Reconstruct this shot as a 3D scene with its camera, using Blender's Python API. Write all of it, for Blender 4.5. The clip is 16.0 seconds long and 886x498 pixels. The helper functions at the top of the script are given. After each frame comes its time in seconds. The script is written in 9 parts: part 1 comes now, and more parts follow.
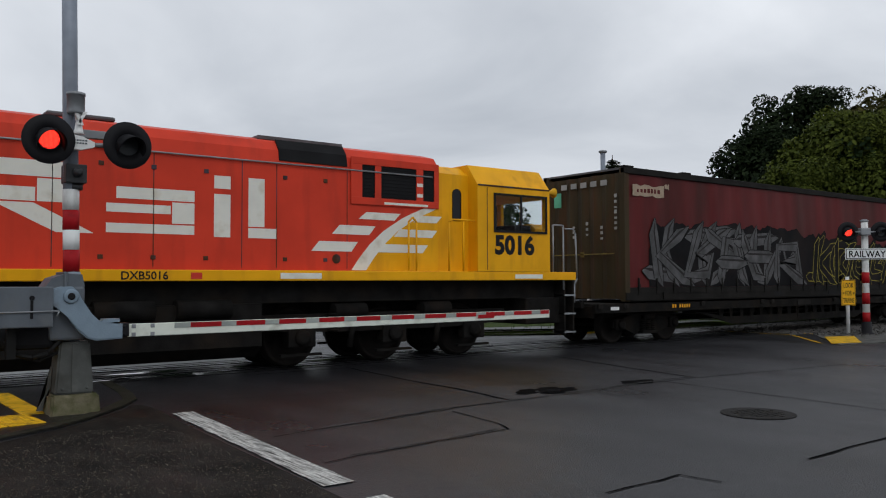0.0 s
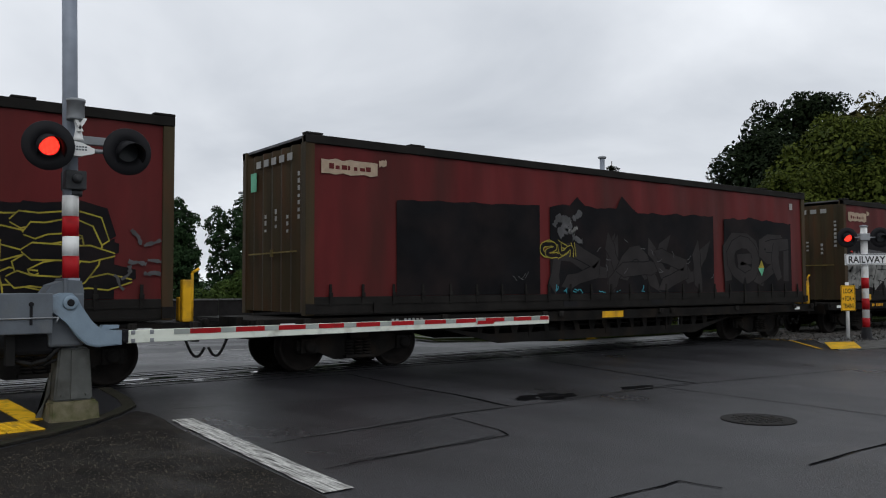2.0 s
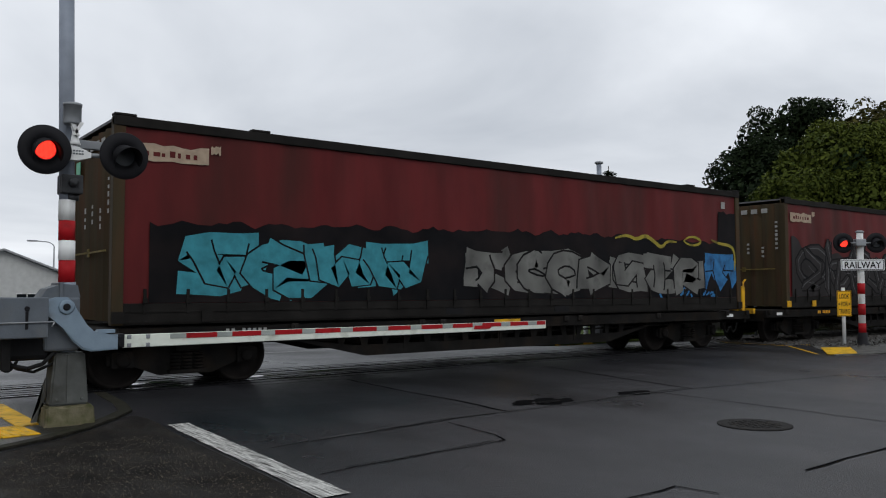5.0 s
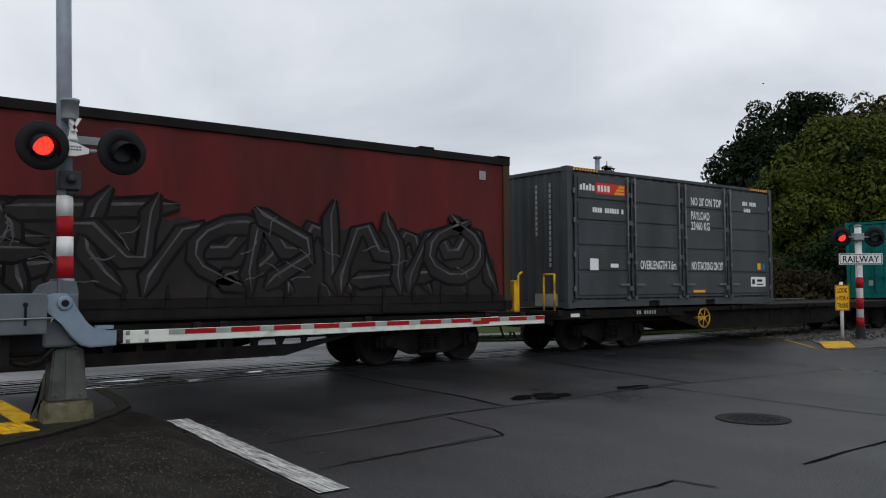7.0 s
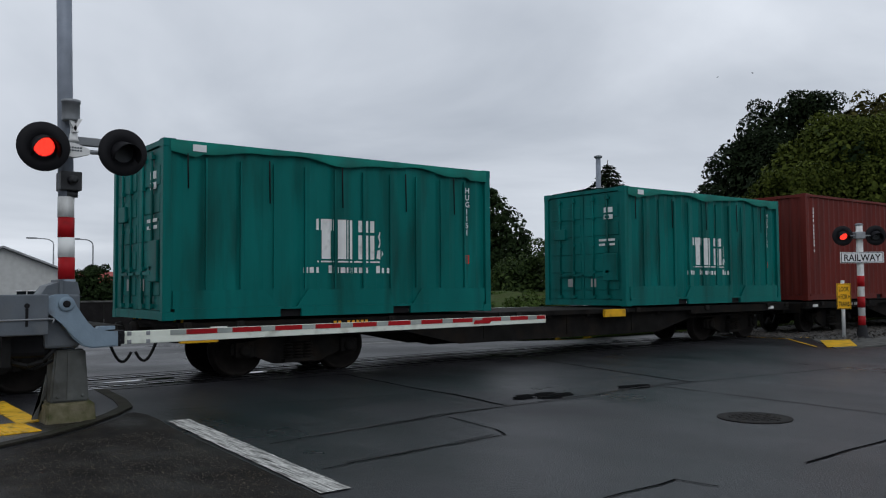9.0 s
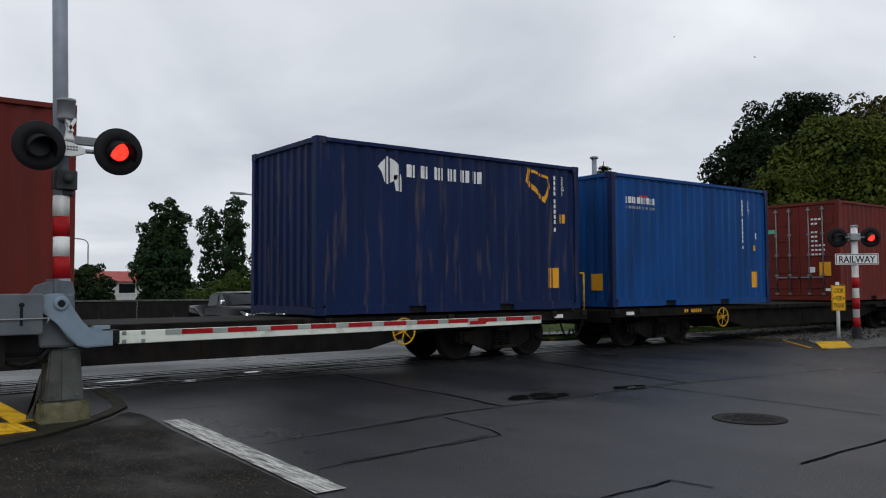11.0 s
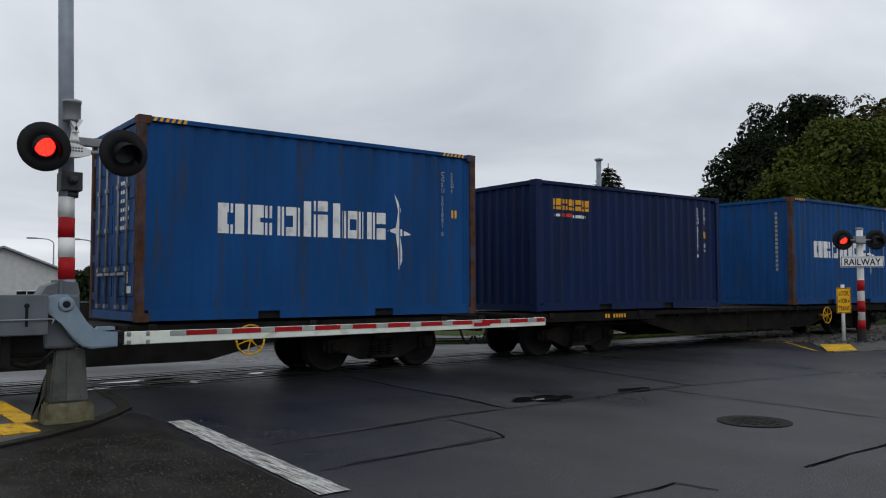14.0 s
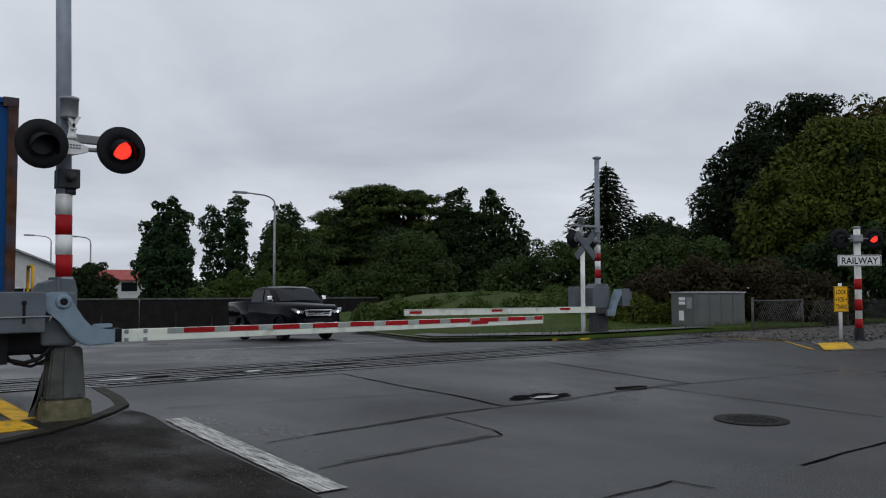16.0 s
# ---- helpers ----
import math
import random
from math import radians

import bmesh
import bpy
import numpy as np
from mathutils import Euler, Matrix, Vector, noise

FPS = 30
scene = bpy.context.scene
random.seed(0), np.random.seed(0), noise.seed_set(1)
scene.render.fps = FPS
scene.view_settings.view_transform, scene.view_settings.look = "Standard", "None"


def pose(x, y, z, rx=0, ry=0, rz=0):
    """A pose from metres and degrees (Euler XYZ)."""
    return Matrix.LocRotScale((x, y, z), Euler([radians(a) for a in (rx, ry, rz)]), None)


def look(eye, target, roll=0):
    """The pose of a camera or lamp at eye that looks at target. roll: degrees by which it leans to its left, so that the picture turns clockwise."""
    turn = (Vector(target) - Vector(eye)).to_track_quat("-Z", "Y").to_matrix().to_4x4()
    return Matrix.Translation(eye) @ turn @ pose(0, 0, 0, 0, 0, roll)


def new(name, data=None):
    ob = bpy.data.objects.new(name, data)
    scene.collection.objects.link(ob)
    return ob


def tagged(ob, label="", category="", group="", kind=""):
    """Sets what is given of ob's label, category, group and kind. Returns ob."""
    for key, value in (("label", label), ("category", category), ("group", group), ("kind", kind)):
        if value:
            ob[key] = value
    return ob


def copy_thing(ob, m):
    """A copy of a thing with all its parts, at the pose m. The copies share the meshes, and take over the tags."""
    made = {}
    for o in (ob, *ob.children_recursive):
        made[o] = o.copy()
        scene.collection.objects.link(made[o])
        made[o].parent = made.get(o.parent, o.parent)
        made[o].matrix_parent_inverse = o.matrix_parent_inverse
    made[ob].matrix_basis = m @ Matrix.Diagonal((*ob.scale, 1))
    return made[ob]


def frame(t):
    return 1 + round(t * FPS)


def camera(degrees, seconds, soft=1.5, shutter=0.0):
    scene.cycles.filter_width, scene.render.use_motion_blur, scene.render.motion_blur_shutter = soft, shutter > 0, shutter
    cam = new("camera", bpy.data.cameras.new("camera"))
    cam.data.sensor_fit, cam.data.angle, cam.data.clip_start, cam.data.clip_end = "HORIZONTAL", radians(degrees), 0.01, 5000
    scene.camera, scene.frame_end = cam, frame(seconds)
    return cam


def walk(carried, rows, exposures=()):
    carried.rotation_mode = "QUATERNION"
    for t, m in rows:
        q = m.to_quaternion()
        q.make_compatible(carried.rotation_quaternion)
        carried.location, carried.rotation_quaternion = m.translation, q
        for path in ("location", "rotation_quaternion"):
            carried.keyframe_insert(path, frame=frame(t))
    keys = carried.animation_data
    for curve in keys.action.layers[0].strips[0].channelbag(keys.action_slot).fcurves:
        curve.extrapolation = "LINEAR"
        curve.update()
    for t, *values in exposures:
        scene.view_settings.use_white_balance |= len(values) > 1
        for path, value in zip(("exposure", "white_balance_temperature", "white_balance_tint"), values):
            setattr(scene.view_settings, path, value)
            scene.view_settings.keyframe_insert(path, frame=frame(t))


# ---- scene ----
# camera: handheld, standing still on the near footpath
EYE = (0.0, 0.0, 1.38)
cam = camera(57.07, 16.0, soft=1.1)
PATH = (
    (0.0, -37.054, 2.250, 0.168),
    (0.5, -36.966, 2.218, 0.306),
    (1.0, -36.896, 2.287, 0.283),
    (1.5, -37.000, 2.441, 0.226),
    (2.0, -37.081, 2.668, 0.228),
    (2.5, -37.021, 2.873, 0.138),
    (3.0, -37.062, 2.884, 0.266),
    (3.5, -37.161, 3.018, 0.237),
    (6.0, -37.441, 2.825, 0.199),
    (6.5, -37.479, 2.626, 0.288),
    (7.0, -37.407, 2.664, 0.288),
    (7.5, -37.484, 2.620, 0.385),
    (8.0, -37.517, 2.586, 0.318),
    (8.5, -37.416, 2.602, 0.366),
    (9.0, -37.325, 2.648, 0.454),
    (11.5, -37.656, 2.667, 0.273),
    (12.0, -37.624, 2.628, 0.280),
    (12.5, -37.614, 2.602, 0.257),
    (13.0, -37.539, 2.714, 0.179),
    (13.5, -37.414, 2.730, 0.298),
    (14.0, -37.327, 2.798, 0.164),
    (14.5, -37.190, 2.726, 0.286),
    (15.0, -37.185, 2.664, 0.206),
    (15.5, -37.212, 2.718, 0.225),
    (16.0, -37.480, 2.654, 0.063),
)
walk(cam, [(t, pose(*EYE, 90 + p, r, y)) for t, y, p, r in PATH],
     exposures=[(0.0, -0.10, 6450, 10), (2.0, 0.04, 6500, 10), (7.5, 0.03, 6450, 10), (9.0, -0.2, 6250, 10), (11.5, 0.02, 6480, 10), (13.0, 0.0, 6480, 10), (14.0, -0.08, 6450, 10), (15.0, -0.10, 6400, 10), (16.0, -0.22, 6300, 10)])

# ---- light: flat overcast sky ----
world = bpy.data.worlds.new("overcast_sky")
scene.world = world
world.use_nodes = True


def build_sky():
    nt = world.node_tree
    n, l = nt.nodes, nt.links
    bg = n["Background"]
    co = n.new("ShaderNodeTexCoord")
    sep = n.new("ShaderNodeSeparateXYZ")
    l.new(co.outputs["Generated"], sep.inputs[0])
    zc = n.new("ShaderNodeMath")
    zc.operation = "ADD"
    zc.inputs[1].default_value = 0.22
    l.new(sep.outputs["Z"], zc.inputs[0])
    zm = n.new("ShaderNodeMath")
    zm.operation = "MAXIMUM"
    zm.inputs[1].default_value = 0.08
    l.new(zc.outputs[0], zm.inputs[0])
    parts = []
    for axis in "XY":
        d = n.new("ShaderNodeMath")
        d.operation = "DIVIDE"
        l.new(sep.outputs[axis], d.inputs[0])
        l.new(zm.outputs[0], d.inputs[1])
        parts.append(d)
    comb = n.new("ShaderNodeCombineXYZ")
    l.new(parts[0].outputs[0], comb.inputs[0])
    l.new(parts[1].outputs[0], comb.inputs[1])
    big = n.new("ShaderNodeTexNoise")
    big.inputs["Scale"].default_value = 0.75
    big.inputs["Detail"].default_value = 6.0
    big.inputs["Roughness"].default_value = 0.5
    big.inputs["Distortion"].default_value = 0.5
    l.new(comb.outputs[0], big.inputs["Vector"])
    ramp = n.new("ShaderNodeValToRGB")
    e = ramp.color_ramp.elements
    e[0].position, e[0].color = 0.30, (0.53, 0.570, 0.630, 1)
    e[1].position, e[1].color = 0.68, (0.97, 1.005, 1.055, 1)
    l.new(big.outputs["Fac"], ramp.inputs[0])
    sky = n.new("ShaderNodeTexSky")
    sky.sky_type = "NISHITA"
    sky.sun_disc = False
    sky.sun_elevation, sky.sun_rotation = radians(48), radians(150)
    dim = n.new("ShaderNodeVectorMath")
    dim.operation = "SCALE"
    dim.inputs["Scale"].default_value = 0.05
    l.new(sky.outputs[0], dim.inputs[0])
    mix = n.new("ShaderNodeMix")
    mix.data_type = "RGBA"
    mix.inputs["Factor"].default_value = 0.93
    l.new(dim.outputs[0], mix.inputs["A"])
    l.new(ramp.outputs[0], mix.inputs["B"])
    l.new(mix.outputs["Result"], bg.inputs["Color"])
    bg.inputs["Strength"].default_value = 1.0


build_sky()
sun = new("sun", bpy.data.lights.new("sun", "SUN"))
sun.data.energy, sun.data.angle, sun.data.color = 0.5, radians(35), (1.0, 0.97, 0.93)
sun.matrix_world = look((0, -30, 40), (14, 12, 0))


# ---- materials ----
def material(name, col, rough=0.6, metal=0.0, vary=0.25, scale=3.0, stretch=(1, 1, 1), dirt=None, amount=0.3,
             dirt_scale=1.2, dirt_stretch=(1, 1, 1), bump=0.15, bump_scale=40.0, rough_vary=0.15, spec=0.12, glow=0.0):
    """Paint, stone, metal or leaf with variation at two scales, dirt in patches and fine relief."""
    m = bpy.data.materials.new(name)
    m.use_nodes = True
    nt = m.node_tree
    n, l = nt.nodes, nt.links
    b = n["Principled BSDF"]
    co = n.new("ShaderNodeTexCoord")

    def noise_at(sc, st, detail=5.0):
        mp = n.new("ShaderNodeMapping")
        mp.inputs["Scale"].default_value = st
        l.new(co.outputs["Object"], mp.inputs[0])
        t = n.new("ShaderNodeTexNoise")
        t.inputs["Scale"].default_value, t.inputs["Detail"].default_value = sc, detail
        l.new(mp.outputs[0], t.inputs["Vector"])
        return t

    fine = noise_at(scale, stretch)
    ramp = n.new("ShaderNodeValToRGB")
    e = ramp.color_ramp.elements
    e[0].position, e[1].position = 0.3, 0.7
    e[0].color = (*[c * (1 - vary) for c in col], 1)
    e[1].color = (*[min(1, c * (1 + vary)) for c in col], 1)
    l.new(fine.outputs["Fac"], ramp.inputs[0])
    out = ramp.outputs[0]
    if dirt:
        d = noise_at(dirt_scale, dirt_stretch, 8.0)
        dr = n.new("ShaderNodeValToRGB")
        dr.color_ramp.elements[0].position = 0.62 - amount * 0.5
        dr.color_ramp.elements[1].position = 0.78 - amount * 0.2
        l.new(d.outputs["Fac"], dr.inputs[0])
        mx = n.new("ShaderNodeMix")
        mx.data_type = "RGBA"
        mx.inputs["B"].default_value = (*dirt, 1)
        l.new(dr.outputs[0], mx.inputs["Factor"])
        l.new(out, mx.inputs["A"])
        out = mx.outputs["Result"]
    l.new(out, b.inputs["Base Color"])
    rm = n.new("ShaderNodeMapRange")
    rm.inputs["To Min"].default_value = max(0.03, rough - rough_vary)
    rm.inputs["To Max"].default_value = min(1.0, rough + rough_vary)
    l.new(noise_at(scale * 0.6, stretch).outputs["Fac"], rm.inputs["Value"])
    l.new(rm.outputs[0], b.inputs["Roughness"])
    b.inputs["Metallic"].default_value = metal
    b.inputs["Specular IOR Level"].default_value = spec
    if bump:
        bn = n.new("ShaderNodeBump")
        bn.inputs["Strength"].default_value = bump
        bn.inputs["Distance"].default_value = 0.01
        l.new(noise_at(bump_scale, (1, 1, 1)).outputs["Fac"], bn.inputs["Height"])
        l.new(bn.outputs[0], b.inputs["Normal"])
    if glow:
        b.inputs["Emission Color"].default_value = (*col, 1)
        b.inputs["Emission Strength"].default_value = glow
    return m


def wet_asphalt(name, base, wet_scale=0.35, dry=0.66, wet=0.33, chips=0.10, chip_scale=34.0, spec=0.42):
    """Damp road: aggregate grain, patches and a sheen that comes and goes."""
    m = bpy.data.materials.new(name)
    m.use_nodes = True
    n, l = m.node_tree.nodes, m.node_tree.links
    b = n["Principled BSDF"]
    co = n.new("ShaderNodeTexCoord")

    def noise_at(sc, detail=6.0, st=(1, 1, 1)):
        mp = n.new("ShaderNodeMapping")
        mp.inputs["Scale"].default_value = st
        l.new(co.outputs["Object"], mp.inputs[0])
        t = n.new("ShaderNodeTexNoise")
        t.inputs["Scale"].default_value, t.inputs["Detail"].default_value = sc, detail
        l.new(mp.outputs[0], t.inputs["Vector"])
        return t.outputs["Fac"]

    grain = n.new("ShaderNodeTexVoronoi")
    grain.inputs["Scale"].default_value = 75.0
    l.new(co.outputs["Object"], grain.inputs["Vector"])
    r1 = n.new("ShaderNodeValToRGB")
    r1.color_ramp.elements[0].color = (*[c * 0.35 for c in base], 1)
    r1.color_ramp.elements[1].color = (*[c * 2.1 for c in base], 1)
    l.new(grain.outputs["Color"], r1.inputs[0])
    r2 = n.new("ShaderNodeValToRGB")
    r2.color_ramp.elements[0].position, r2.color_ramp.elements[1].position = 0.32, 0.70
    r2.color_ramp.elements[0].color = (0.5, 0.5, 0.52, 1)
    r2.color_ramp.elements[1].color = (1.4, 1.38, 1.36, 1)
    l.new(noise_at(wet_scale * 2.2, st=(1.6, 0.55, 1)), r2.inputs[0])
    mx = n.new("ShaderNodeMix")
    mx.data_type, mx.blend_type = "RGBA", "MULTIPLY"
    mx.inputs["Factor"].default_value = 1.0
    l.new(r1.outputs[0], mx.inputs["A"])
    l.new(r2.outputs[0], mx.inputs["B"])
    # scattered pale stone chips and brownish dirt
    chip = n.new("ShaderNodeTexVoronoi")
    chip.inputs["Scale"].default_value = chip_scale
    l.new(co.outputs["Object"], chip.inputs["Vector"])
    cr = n.new("ShaderNodeValToRGB")
    cr.color_ramp.elements[0].position, cr.color_ramp.elements[0].color = chips, (1, 1, 1, 1)
    cr.color_ramp.elements[1].position, cr.color_ramp.elements[1].color = chips + 0.06, (0, 0, 0, 1)
    l.new(chip.outputs["Distance"], cr.inputs[0])
    gate = n.new("ShaderNodeMath")
    gate.operation = "GREATER_THAN"
    gate.inputs[1].default_value = 0.52
    l.new(noise_at(3.0), gate.inputs[0])
    both = n.new("ShaderNodeMath")
    both.operation = "MULTIPLY"
    l.new(cr.outputs[0], both.inputs[0])
    l.new(gate.outputs[0], both.inputs[1])
    pale = n.new("ShaderNodeMix")
    pale.data_type = "RGBA"
    pale.inputs["B"].default_value = (base[0] * 7, base[1] * 6.6, base[2] * 5.6, 1)
    l.new(both.outputs[0], pale.inputs["Factor"])
    l.new(mx.outputs["Result"], pale.inputs["A"])
    l.new(pale.outputs["Result"], b.inputs["Base Color"])
    rr = n.new("ShaderNodeMapRange")
    rr.inputs["From Min"].default_value, rr.inputs["From Max"].default_value = 0.35, 0.65
    rr.inputs["To Min"].default_value, rr.inputs["To Max"].default_value = wet, dry
    l.new(noise_at(wet_scale, st=(1.0, 0.6, 1)), rr.inputs["Value"])
    l.new(rr.outputs[0], b.inputs["Roughness"])
    bn = n.new("ShaderNodeBump")
    b.inputs["Specular IOR Level"].default_value = spec
    bn.inputs["Strength"].default_value, bn.inputs["Distance"].default_value = 0.45, 0.008
    l.new(grain.outputs["Distance"], bn.inputs["Height"])
    l.new(bn.outputs[0], b.inputs["Normal"])
    return m


def glass(name, tint=(0.02, 0.025, 0.03)):
    """Dark tinted vehicle glass with a clear reflection."""
    return material(name, [c * 0.5 for c in tint], 0.05, 0.0, 0.1, 2.0, bump=0, rough_vary=0.03, spec=0.16)


def clear_pane(name):
    """Thin clear glazing: mostly see-through, with a clean reflection."""
    m = bpy.data.materials.new(name)
    m.use_nodes = True
    n, l = m.node_tree.nodes, m.node_tree.links
    b = n["Principled BSDF"]
    b.inputs["Base Color"].default_value = (0.80, 0.84, 0.84, 1)
    b.inputs["Roughness"].default_value = 0.03
    b.inputs["IOR"].default_value = 1.12
    b.inputs["Transmission Weight"].default_value = 1.0
    return m


